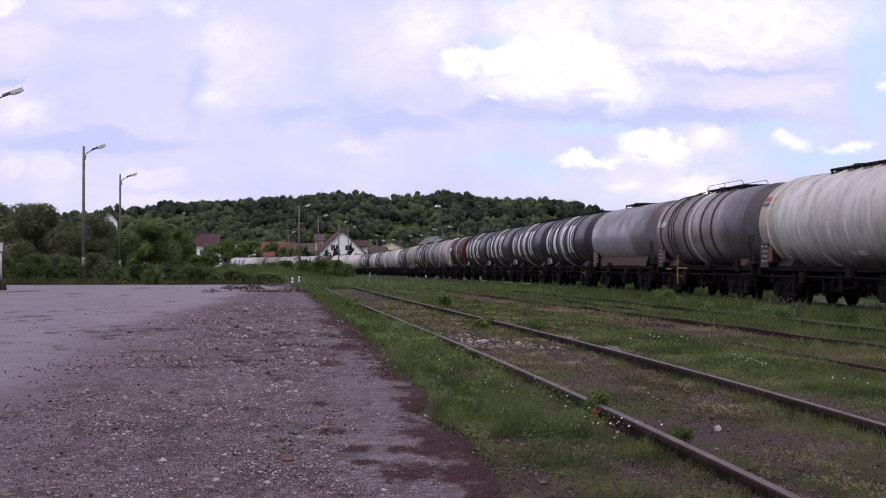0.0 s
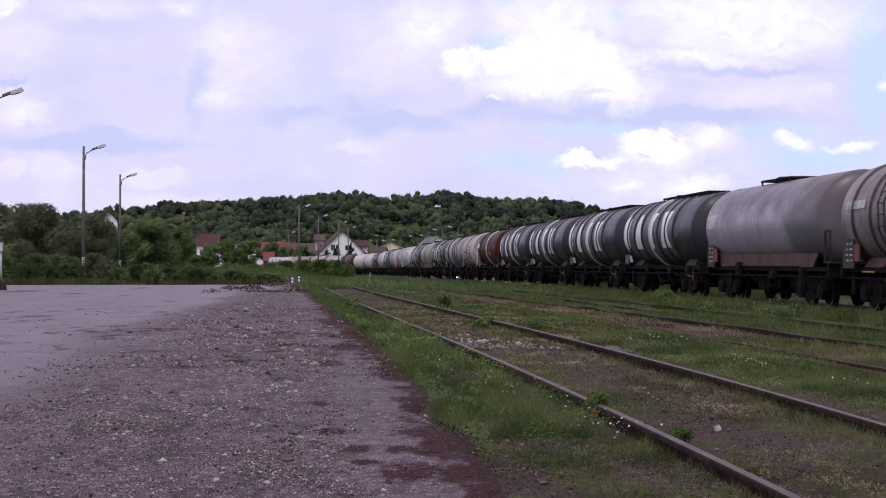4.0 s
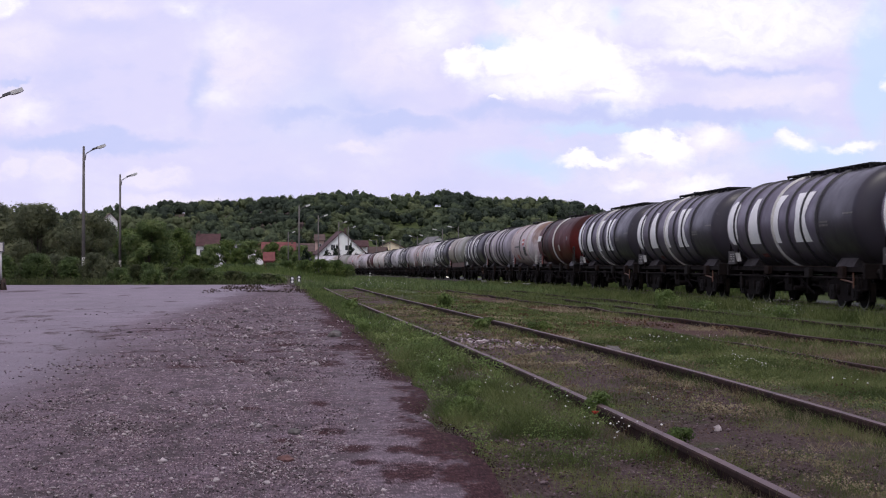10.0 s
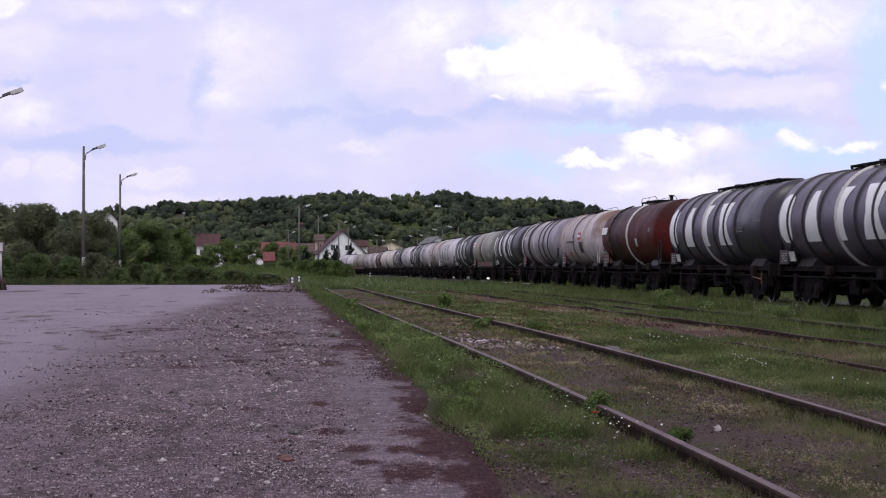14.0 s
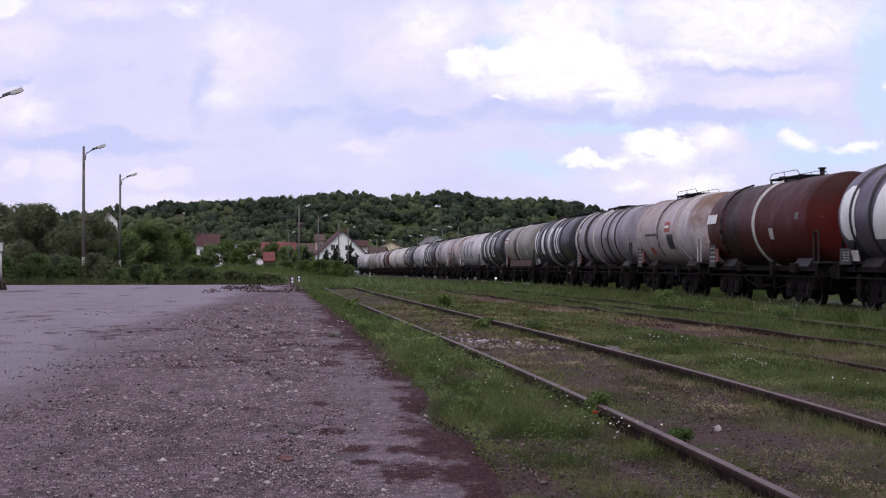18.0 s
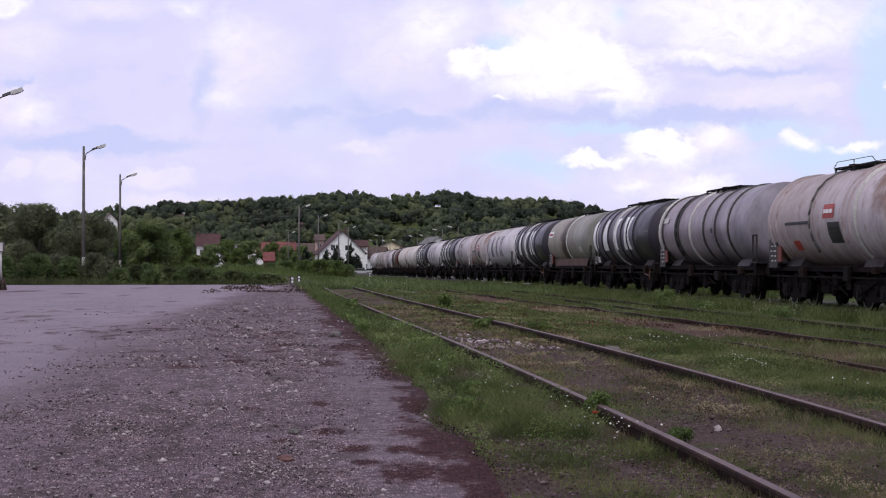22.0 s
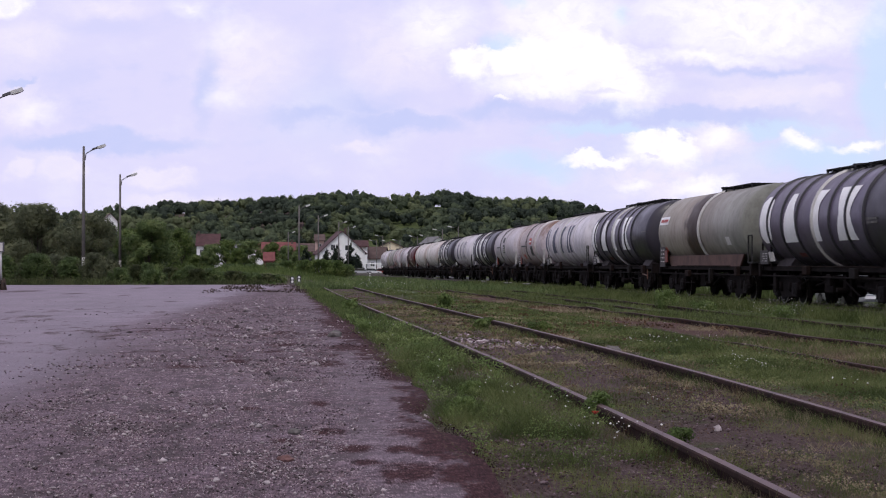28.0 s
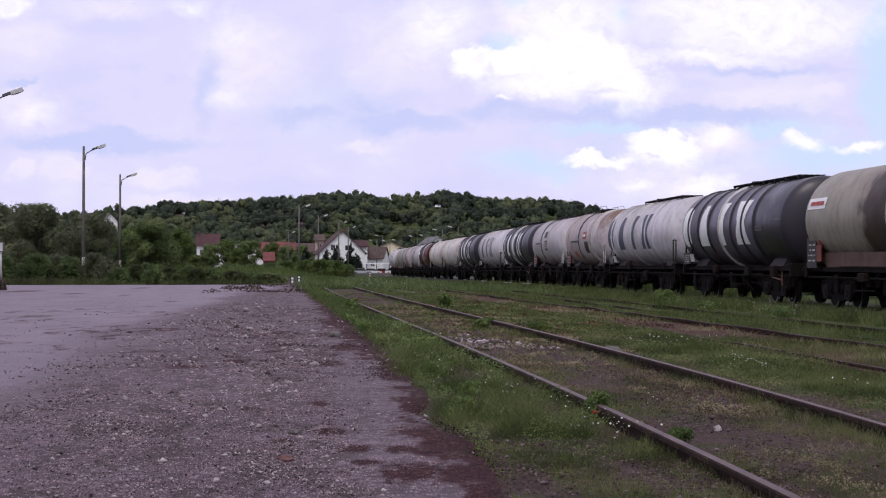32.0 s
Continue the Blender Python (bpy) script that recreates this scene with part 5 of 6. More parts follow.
for i, (x, y, h, w) in enumerate(((-52.5, 500, 14.5, 13), (-45, 505, 15.5, 13), (-37, 512, 15, 12), (-59.5, 505, 12.5, 11), (-30, 520, 13, 11))):
    broadleaf("tree", x, y, h, w, (L_bright, L_mid)[i % 2], 180 + i, "sunlit leafy tree on the hillside", 3600, 0.23, low=0.05, group="trees on the hillside", base=0.2)
conifer(11.2, 417, 8.4, 5.4, 1, 0.2)
conifer(8.6, 419, 7.2, 4.8, 2, 0.2)
conifer(14.9, 416, 9.2, 4.2, 3, 0.2)
conifer(16.5, 420, 6.0, 4.6, 4, 0.2)
conifer(3.0, 430, 8.0, 5.0, 5, 0.2)


# ---- far wooded hill: one mass of crowns ----
def ico_skin():
    bm = bmesh.new()
    bmesh.ops.create_icosphere(bm, subdivisions=1, radius=1)
    v = np.array([tuple(p.co) for p in bm.verts])
    f = np.array([[p.index for p in q.verts] for q in bm.faces])
    bm.free()
    return v, f


ICO_V, ICO_F = ico_skin()


def woods():
    rg = np.random.default_rng(11)
    P, K, LV, LF, KL, count = [], [], [], [], [], 0
    for i in range(1750):
        y = 527 + 313 * rg.random() ** 0.9
        x = rg.uniform(-0.30, 0.27) * y
        z = far_hill(x, y) + 0.3
        r = rg.uniform(2.8, 5.0) * (1.25 if rg.random() < 0.10 else 1)
        tall = rg.uniform(0.75, 1.15)
        # a crown of five to eight uneven lobes
        m = int(rg.integers(6, 10))
        ld = rg.normal(size=(m, 3))
        ld[:, 2] = np.abs(ld[:, 2]) * 0.9 - 0.15
        ld /= np.linalg.norm(ld, axis=1)[:, None]
        lc = ld * np.array([r, r, r * tall]) * rg.uniform(0.3, 0.78, (m, 1)) + np.array([x, y, z + r * tall * 0.55])
        lr = r * rg.uniform(0.26, 0.52, m)
        # each lobe a rough-skinned clump, with loose sprays of leaves round it
        skin = lc[:, None, :] + ICO_V[None] * lr[:, None, None] * rg.uniform(0.62, 1.12, (m, len(ICO_V), 1)) * np.array([1, 1, 0.95])
        LV.append(skin.reshape(-1, 3))
        LF.append((ICO_F[None] + count + len(ICO_V) * np.arange(m)[:, None, None]).reshape(-1, 3))
        count += m * len(ICO_V)
        k = 28 * m
        d = rg.normal(size=(k, 3))
        d /= np.linalg.norm(d, axis=1)[:, None]
        rr = np.repeat(lr, 28)[:, None]
        p = np.repeat(lc, 28, axis=0) + d * rr * rg.uniform(0.82, 1.15, (k, 1))
        n = d + 0.3 * rg.normal(size=(k, 3)) + np.array([0, -0.2, 0.2])
        a = np.cross(n, rg.normal(size=(k, 3)))
        a /= np.linalg.norm(a, axis=1)[:, None] + 1e-9
        b = np.cross(n, a)
        b /= np.linalg.norm(b, axis=1)[:, None] + 1e-9
        s = rg.uniform(0.16, 0.42, (k, 1))
        P.append(np.stack([p - a * s, p - b * s * 0.8, p + a * s, p + b * s * 0.8], axis=1))
        # dark tall trees on the crest, lighter scrub at the foot
        crest = smooth(610, 720, y) * (0.6 + 0.8 * noise.noise((x * 0.012, y * 0.012, 4.0)))
        pick = rg.random() + 0.55 * noise.noise((x * 0.03, y * 0.02, 8.0))
        sort = 0 if pick < 0.18 + 0.5 * crest else (1 if pick < 0.78 else 2)
        K.append(np.full(k, sort))
        KL.append(np.full(m * len(ICO_F), sort))
    mats = []
    # Greens raised and greyed: the haze of distance is put into these colours.
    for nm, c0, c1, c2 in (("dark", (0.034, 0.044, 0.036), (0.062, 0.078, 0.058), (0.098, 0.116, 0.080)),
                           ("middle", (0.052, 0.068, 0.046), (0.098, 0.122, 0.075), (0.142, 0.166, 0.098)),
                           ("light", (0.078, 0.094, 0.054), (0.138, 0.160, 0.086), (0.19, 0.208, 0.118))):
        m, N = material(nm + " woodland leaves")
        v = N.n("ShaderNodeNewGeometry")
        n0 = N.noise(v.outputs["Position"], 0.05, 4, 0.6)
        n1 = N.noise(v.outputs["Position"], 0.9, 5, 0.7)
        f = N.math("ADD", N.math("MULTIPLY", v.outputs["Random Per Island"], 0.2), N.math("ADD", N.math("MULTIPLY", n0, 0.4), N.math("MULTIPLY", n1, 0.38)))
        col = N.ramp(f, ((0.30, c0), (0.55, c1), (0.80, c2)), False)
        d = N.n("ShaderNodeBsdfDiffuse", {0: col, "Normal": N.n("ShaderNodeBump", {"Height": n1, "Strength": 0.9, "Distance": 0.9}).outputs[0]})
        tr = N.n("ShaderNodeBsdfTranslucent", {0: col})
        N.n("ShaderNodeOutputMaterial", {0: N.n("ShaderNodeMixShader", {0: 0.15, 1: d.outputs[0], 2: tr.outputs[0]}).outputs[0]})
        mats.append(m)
    Q = np.concatenate(P)
    LV, LF = np.concatenate(LV), np.concatenate(LF)
    nl, nq = len(LF), len(Q)
    me = bpy.data.meshes.new("woods")
    me.vertices.add(len(LV) + 4 * nq)
    me.vertices.foreach_set("co", np.concatenate([LV, Q.reshape(-1, 3)]).astype(np.float32).ravel())
    me.loops.add(3 * nl + 4 * nq)
    me.loops.foreach_set("vertex_index", np.concatenate([LF.ravel(), len(LV) + np.arange(4 * nq)]).astype(np.int32))
    me.polygons.add(nl + nq)
    me.polygons.foreach_set("loop_start", np.concatenate([np.arange(0, 3 * nl, 3), 3 * nl + np.arange(0, 4 * nq, 4)]).astype(np.int32))
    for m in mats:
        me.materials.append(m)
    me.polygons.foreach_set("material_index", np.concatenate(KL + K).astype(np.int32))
    me.polygons.foreach_set("use_smooth", np.zeros(nl + nq, dtype=bool))
    me.update(calc_edges=True)
    tagged(new("woods", me), "dark green woodland covering the far hill", "woods", "", "stuff")


woods()

# ---- houses ----
M_wall_w = plain("white render", (0.93, 0.92, 0.92), 0.9, 0, 0.08, 0.5, 6, 0.05)
M_wall_y = plain("pale yellow render", (0.86, 0.74, 0.54), 0.9, 0, 0.1, 0.5, 6, 0.05)
M_wall_p = plain("pink render", (0.58, 0.40, 0.36), 0.9, 0, 0.15, 0.5, 6, 0.05)
M_roof_dk = plain("dark red roof tiles", (0.078, 0.036, 0.038), 0.85, 0, 0.3, 0.8, 8, 0.4)
M_roof_red = plain("red roof tiles", (0.19, 0.062, 0.062), 0.85, 0, 0.3, 0.8, 8, 0.4)
M_roof_br = plain("brown roof tiles", (0.10, 0.066, 0.060), 0.85, 0, 0.3, 0.8, 8, 0.4)
M_roof_gr = plain("grey roof", (0.16, 0.155, 0.16), 0.8, 0, 0.25, 0.8, 8, 0.3)
M_pane = plain("dark window glass", (0.02, 0.024, 0.03), 0.1, 0, 0.2, 2, 20, 0.0, 0.6)


def house(x, y, w, d, eave, ridge, wall, roof, label, turn=0, windows=(), base=0.2, chimney=None, gable_front=True):
    """A house with a gable. Front faces -y; windows: (x, z, w, h) on the front."""
    t = thing("house", pose(x, y, base, 0, 0, turn), label, "house", "houses of the town")
    bm = bmesh.new()
    if gable_front:
        prism(bm, [(-w / 2, -0.5), (w / 2, -0.5), (w / 2, eave), (0, ridge), (-w / 2, eave)], 0, d, "y")
    else:
        prism(bm, [(0, -0.5), (d, -0.5), (d, eave), (d / 2, ridge), (0, eave)], -w / 2, w / 2, "x")
    part("wall", bm, wall, t)
    for s in (-1, 1):
        bm = bmesh.new()
        o, th = 0.6, 0.25
        if gable_front:
            k = (ridge - eave) / (w / 2)
            a = (s * (w / 2 + o), eave - o * k)
            prism(bm, [(0, ridge + 0.01), a, (a[0], a[1] + th), (0, ridge + th)], -0.5, d + 0.5, "y")
        else:
            k = (ridge - eave) / (d / 2)
            yy = d / 2 - s * (d / 2 + o)
            prism(bm, [(d / 2, ridge + 0.01), (yy, eave - o * k), (yy, eave - o * k + th), (d / 2, ridge + th)], -w / 2 - 0.4, w / 2 + 0.4, "x")
        part("roof", bm, roof, t)
    for wx, wz, ww, wh in windows:
        f = part("window", box(bmesh.new(), wx - ww / 2, wx + ww / 2, -0.08, 0.06, wz - wh / 2, wz + wh / 2), M_white_paint, t)
        for k in (-1, 1):
            part("pane", box(bmesh.new(), wx + k * ww * 0.24 - ww * 0.2, wx + k * ww * 0.24 + ww * 0.2, -0.10, -0.05, wz - wh * 0.42, wz + wh * 0.42), M_pane, f)
    if chimney:
        part("chimney", box(bmesh.new(), chimney - 0.35, chimney + 0.35, d * 0.4, d * 0.4 + 0.7, ridge - 1.2, ridge + 1.0, 0.03), M_roof_br, t)
    return t


house(13.0, 430, 12.6, 9, 6.0, 11.8, M_wall_w, M_roof_dk, "white gabled house with dark red roof", 8, ((-2.6, 7.4, 1.3, 1.7), (1.6, 7.3, 1.8, 1.5), (-2.6, 3.2, 1.3, 1.5), (2.4, 3.2, 1.3, 1.5)), chimney=1.5)
house(18.6, 440, 3.6, 5, 8.0, 9.4, M_wall_w, M_roof_dk, "white dormer wing behind a gabled house", 0, (), gable_front=False)
house(21.5, 442, 7.0, 9, 4.6, 7.6, M_wall_w, M_roof_br, "low white house wing with brown roof", -14, ((0.5, 2.8, 1.2, 1.2),), gable_front=False)
house(28.2, 458, 10.8, 8, 7.0, 9.5, M_wall_y, M_roof_br, "pale yellow gabled house with brown roof", -5, ((1.2, 6.4, 1.3, 1.4), (-1.6, 3.4, 1.2, 1.3)))
house(43.5, 470, 8.0, 12, 8.0, 11.2, M_wall_w, M_roof_gr, "white gabled house with grey roof", 12, ((0.5, 7.2, 1.2, 1.2),))
house(-27.2, 490, 6.8, 9, 9.0, 12.4, M_wall_w, M_roof_dk, "white house with tall dark red roof", 0, ((-1.8, 6.9, 1.2, 1.5), (1.4, 6.9, 1.2, 1.5)), chimney=-3.0, gable_front=False)
house(-20.8, 505, 8.5, 9, 7.0, 9.3, M_wall_w, M_roof_gr, "house with low grey roof among trees", 0, (), gable_front=False)
house(-14.0, 515, 3.0, 6, 7.5, 10.6, M_wall_w, M_roof_br, "narrow white house among trees", 0, ((0, 8.0, 1.0, 1.0),))
house(-9.6, 495, 4.8, 9, 6.6, 9.9, M_wall_w, M_roof_red, "white house with bright red roof", 0, (), gable_front=False, chimney=1.9)
house(-3.4, 497, 6.6, 9, 6.6, 9.9, M_wall_p, M_roof_red, "pink house with red tiled roof", 0, (), gable_front=False, chimney=2.4)
house(-7.3, 440, 2.6, 3.5, 4.2, 6.0, M_roof_red, M_roof_red, "small red hut beside the line", 0, (), gable_front=False)
house(3.4, 500, 6.8, 9, 7.2, 9.6, M_wall_w, M_roof_br, "house with brown tiled roof", 0, ((-1.4, 6.4, 1.2, 0.8), (1.2, 6.4, 1.2, 0.8)), gable_front=False)
house(7.4, 470, 2.6, 6, 10.2, 11.8, M_wall_p, M_roof_br, "tall narrow pinkish house", 0, ((0, 8.6, 1.0, 1.0),), gable_front=False)
house(-65.3, 560, 5.0, 9, 18.6, 21.2, M_wall_w, M_roof_br, "white house high among the trees", 12, ((0.5, 17.6, 1.2, 1.2),))
house(-57.5, 540, 5.2, 9, 10.5, 13.6, M_wall_p, M_roof_br, "pinkish house among trees", 0, ((0.5, 9.0, 1.2, 1.2),), gable_front=False)


# ---- grass, weeds, stones ----
L_grass = leafy("meadow grass", (0.067, 0.088, 0.027), (0.130, 0.158, 0.050), (0.211, 0.225, 0.089), 1.1)
L_weed = leafy("weed leaves", (0.10, 0.15, 0.045), (0.17, 0.235, 0.07), (0.26, 0.31, 0.12))
L_grass2 = leafy("rank grass", (0.056, 0.084, 0.025), (0.113, 0.158, 0.046), (0.189, 0.225, 0.082), 1.1)
L_straw = leafy("dry straw", (0.15, 0.118, 0.07), (0.245, 0.198, 0.122), (0.36, 0.30, 0.195))
L_sorrel = leafy("rusty sorrel", (0.06, 0.034, 0.02), (0.11, 0.055, 0.03), (0.16, 0.09, 0.05))
L_lush = leafy("lush grass", (0.063, 0.086, 0.026), (0.112, 0.143, 0.043), (0.178, 0.196, 0.078), 1.1)
M_petal = plain("white petals", (0.58, 0.57, 0.54), 0.8, 0, 0.1, 20, 60, 0)
L_litter = leafy("brown litter", (0.030, 0.020, 0.017), (0.062, 0.041, 0.034), (0.115, 0.083, 0.066), 1.5)
L_moss = leafy("maroon moss", (0.018, 0.007, 0.006), (0.036, 0.015, 0.014), (0.072, 0.034, 0.030), 2.5)
M_stone_pale = plain("pale gravel", (0.44, 0.38, 0.385), 0.9, 0, 0.45, 2.5, 30, 0.4)
M_stone_grey = plain("grey gravel", (0.15, 0.135, 0.13), 0.9, 0, 0.5, 2.5, 30, 0.4)
M_brick = plain("broken brick", (0.17, 0.09, 0.085), 0.9, 0, 0.25, 20, 90, 0.4)


def tufts(name, count, box_x, box_y, height, width, mat, seed, label, keep, lean=0.35, power=1.6):
    """Grass blades as tapered quads, in tufts; keep(x, y) gives the chance that a tuft grows."""
    rg = np.random.default_rng(seed)
    per = 7
    n = count // per
    u = rg.random(n * 2)
    y0, y1 = box_y
    y = (y0 ** (1 - power) + u * (y1 ** (1 - power) - y0 ** (1 - power))) ** (1 / (1 - power))
    f = rg.random(n * 2)
    x0 = np.array([box_x[0](v) for v in y])
    x1 = np.array([box_x[1](v) for v in y])
    x = x0 + f * (x1 - x0)
    ok = np.array([rg.random() < keep(a, b) for a, b in zip(x, y)])
    x, y = x[ok][:n], y[ok][:n]
    n = len(x)
    z = np.array([land(a, b) for a, b in zip(x, y)])
    far = np.clip(y / 14, 0.8, 6)
    c = np.repeat(np.stack([x, y, z], axis=1), per, axis=0)
    far = np.repeat(far, per)
    m = len(c)
    c[:, :2] += rg.normal(size=(m, 2)) * 0.035 * far[:, None]
    h = height * rg.uniform(0.35, 1.35, m) * np.repeat(rg.uniform(0.35, 1.3, n), per)
    w = width * rg.uniform(0.7, 1.3, m) * far
    a = rg.uniform(0, 2 * np.pi, m)
    side = np.stack([np.cos(a), np.sin(a), np.zeros(m)], axis=1) * w[:, None]
    bend_ = rg.normal(size=(m, 3)) * lean * 1.7 * h[:, None]
    bend_[:, 2] = h
    top = c + bend_
    c[:, 2] -= 0.02
    q = np.stack([c - side, c + side, top + side * 0.25, top - side * 0.25], axis=1)
    ob = new(name, quads(name, q, mat))
    return tagged(ob, label, "grass", "", "stuff")


def patchy(scale, level, hard=6.0, seed=0.0):
    def keep(x, y):
        v = noise.fractal((x * scale, y * scale * 0.45, seed), 1.0, 2.0, 3)
        return min(1, max(0, 0.5 + hard * (v - level)))
    return keep


tufts("grass", 36000, (lambda y: lot_edge(y) + 0.0, lambda y: near_line(y) - 0.95), (8.6, 24), 0.125, 0.0017, L_lush, 1, "rank green grass between lot and rail", patchy(2.3, 0.13, 6, 2.0), 0.55, power=1.1)
tufts("grass", 26000, (lambda y: lot_edge(y) + 0.05, lambda y: near_line(y) - 0.82), (6.2, 26), 0.04, 0.0024, L_grass, 21, "short grass on the strip beside the rail", patchy(2.6, 0.10, 8, 2.5), power=1.2)
tufts("grass", 14000, (lambda y: lot_edge(y) + 0.0, lambda y: near_line(y) - 0.9), (22, 75), 0.13, 0.0024, L_grass2, 22, "rank grass along the far siding", patchy(0.8, -0.15, 5, 3.0), power=1.4)
tufts("grass", 40000, (lambda y: near_line(y) - 0.70, lambda y: near_line(y) + 0.70), (6.2, 70), 0.032, 0.0020, L_grass, 2, "thin grass between the siding rails", patchy(1.2, 0.10, 7, 5.0))
tufts("grass", 14000, (lambda y: lot_edge(y) + 0.1, lambda y: near_line(y) - 0.8), (6.0, 9.8), 0.028, 0.0022, L_grass, 23, "short yellow-green clumps by the lot", patchy(3.0, 0.04, 9, 61.0), power=1.2)
tufts("grass", 105000, (lambda y: near_line(y) + 0.82, lambda y: mid_line(y) - 0.85), (9, 80), 0.060, 0.0022, L_lush, 3, "short green grass between tracks", patchy(0.7, 0.02, 6, 7.0))
tufts("grass", 16000, (lambda y: mid_line(y) - 0.7, lambda y: mid_line(y) + 1.0), (13, 90), 0.08, 0.0026, L_grass, 4, "sparse grass over the buried track", patchy(0.5, 0.22, 5, 9.0))
tufts("grass", 80000, (lambda y: mid_line(y) + 0.9, lambda y: 15.7), (14, 110), 0.13, 0.0026, L_lush, 5, "tall meadow grass before the train", patchy(0.35, -0.12, 5, 11.0), power=1.3)
tufts("grass", 36000, (lambda y: 13.6, lambda y: 15.5), (24, 130), 0.24, 0.0030, L_lush, 24, "tall grass along the running track", patchy(0.4, -0.15, 5, 63.0), power=1.3)
tufts("grass", 26000, (lambda y: 15.6, lambda y: 21.6), (30, 130), 0.20, 0.0040, L_grass, 6, "grass strip beyond the train", patchy(0.3, -0.4, 5, 12.0), power=1.2)
tufts("grass", 50000, (lambda y: -40.0 if y > 101 else lot_edge(y), lambda y: 13.0), (75, 240), 0.28, 0.0032, L_mid, 7, "rank grass bank beyond the lot", patchy(0.12, -0.25, 4, 13.0), power=1.1)
tufts("grass", 22000, (lambda y: -32.0, lambda y: -2.0), (100.5, 112), 0.34, 0.0030, L_olive, 25, "tall rank grass along the lot's far edge", patchy(0.15, -0.3, 4, 14.0), 0.16, power=1.1)
tufts("grass", 10000, (lambda y: -13.0, lambda y: 4.0), (116, 190), 0.5, 0.0030, L_bright, 26, "tall grass bank before the bend", patchy(0.15, -0.3, 4, 17.0), 0.16, power=1.1)
tufts("grass", 22000, (lambda y: mid_line(y) - 0.75, lambda y: mid_line(y) + 0.75), (12, 80), 0.07, 0.0028, L_lush, 27, "green tufts over the buried track", patchy(0.45, 0.12, 9, 19.5))
tufts("dry_grass", 22000, (lambda y: mid_line(y) - 0.72, lambda y: mid_line(y) + 0.72), (12, 70), 0.05, 0.0030, L_straw, 28, "straw and dead stalks over the buried track", patchy(0.8, 0.10, 8, 23.5), lean=0.9)
tufts("grass", 16000, (lambda y: 19.4, lambda y: 21.6), (64, 150), 1.05, 0.0030, L_grass2, 29, "tall grass along the road beyond the railway", patchy(0.3, -0.5, 5, 15.5), 0.16, power=1.2)
for k, side in enumerate((-0.84, -0.68, 0.66, 0.86)):
    tufts("grass", 6500, (lambda y: near_line(y) + side - 0.10, lambda y: near_line(y) + side + 0.08), (6.4, 60), 0.075, 0.0019, (L_lush, L_grass)[k % 2], 90 + k, "grass grown up against the rail", patchy(1.3, 0.10, 8, 91.0 + k), power=1.5)
    tufts("dry_grass", 2600, (lambda y: near_line(y) + side - 0.10, lambda y: near_line(y) + side + 0.08), (6.4, 40), 0.07, 0.0017, L_straw, 95 + k, "dead stalks standing against the rail", patchy(1.5, 0.18, 8, 97.0 + k), power=1.5)
tufts("dry_grass", 14000, (lambda y: near_line(y) - 0.72, lambda y: near_line(y) + 1.2), (6.5, 50), 0.035, 0.003, L_straw, 8, "dry straw tufts between the rails", patchy(1.3, 0.18, 10, 15.0), lean=0.8)
tufts("dry_grass", 5000, (lambda y: mid_line(y) - 0.9, lambda y: mid_line(y) + 1.2), (13, 60), 0.08, 0.004, L_straw, 9, "dry straw along the buried track", patchy(0.9, 0.18, 8, 16.0), lean=0.7)
tufts("sorrel", 7000, (lambda y: lot_edge(y) + 0.3, lambda y: 8.5), (8, 60), 0.10, 0.0022, L_sorrel, 10, "rust-brown sorrel among the grass", patchy(0.8, 0.26, 8, 18.0), lean=0.3)


def ground_cover(name, count, x_of, y0, y1, size, mat, seed, label, keep, top=0.035):
    """Low leaves and litter lying about as small tilted quads."""
    rg = np.random.default_rng(seed)
    y = y0 * (y1 / y0) ** rg.random(count * 2)
    f = rg.random(count * 2)
    x = np.array([x_of[0](v) for v in y]) * (1 - f) + np.array([x_of[1](v) for v in y]) * f
    ok = np.array([rg.random() < keep(a, b) for a, b in zip(x, y)])
    x, y = x[ok][:count], y[ok][:count]
    n = len(x)
    z = np.array([land(a, b) for a, b in zip(x, y)]) + rg.uniform(0.0, top, n)
    p = np.stack([x, y, z], axis=1)
    nn = rg.normal(size=(n, 3)) * 0.7 + np.array([0, -0.3, 0.8])
    nn /= np.linalg.norm(nn, axis=1)[:, None]
    a = np.cross(nn, rg.normal(size=(n, 3)))
    a /= np.linalg.norm(a, axis=1)[:, None] + 1e-9
    b = np.cross(nn, a)
    s = (size * rg.uniform(0.5, 1.5, n) * np.clip(y / 12, 0.7, 3))[:, None]
    q = np.stack([p - a * s, p - b * s * 0.6, p + a * s, p + b * s * 0.6], axis=1)
    return tagged(new(name, quads(name, q, mat)), label, "ground cover", "", "stuff")


def between_rails(keep, thin):
    """Thinner growth on the trodden bed between the siding's rails."""
    return lambda x, y: keep(x, y) * (thin if abs(x - near_line(y)) < 0.8 else 1)


COVER = (lambda y: lot_edge(y) + 0.02, lambda y: mid_line(y) - 0.9)
ground_cover("ground_cover", 52000, COVER, 6.0, 40, 0.008, L_grass, 51, "low green ground cover beside the rails", between_rails(patchy(1.3, 0.08, 5, 41.0), 0.5))
ground_cover("ground_cover", 38000, COVER, 6.0, 40, 0.0075, L_lush, 52, "bright green clover patches beside the rails", between_rails(patchy(1.1, 0.14, 7, 44.0), 0.5))
ground_cover("litter", 22000, COVER, 6.0, 40, 0.008, L_straw, 53, "dry leaf litter and straw beside the rails", patchy(1.5, 0.16, 10, 47.0))
ground_cover("litter", 12000, COVER, 6.0, 40, 0.008, L_sorrel, 54, "brown dead leaves beside the rails", patchy(1.2, 0.05, 5, 49.0))
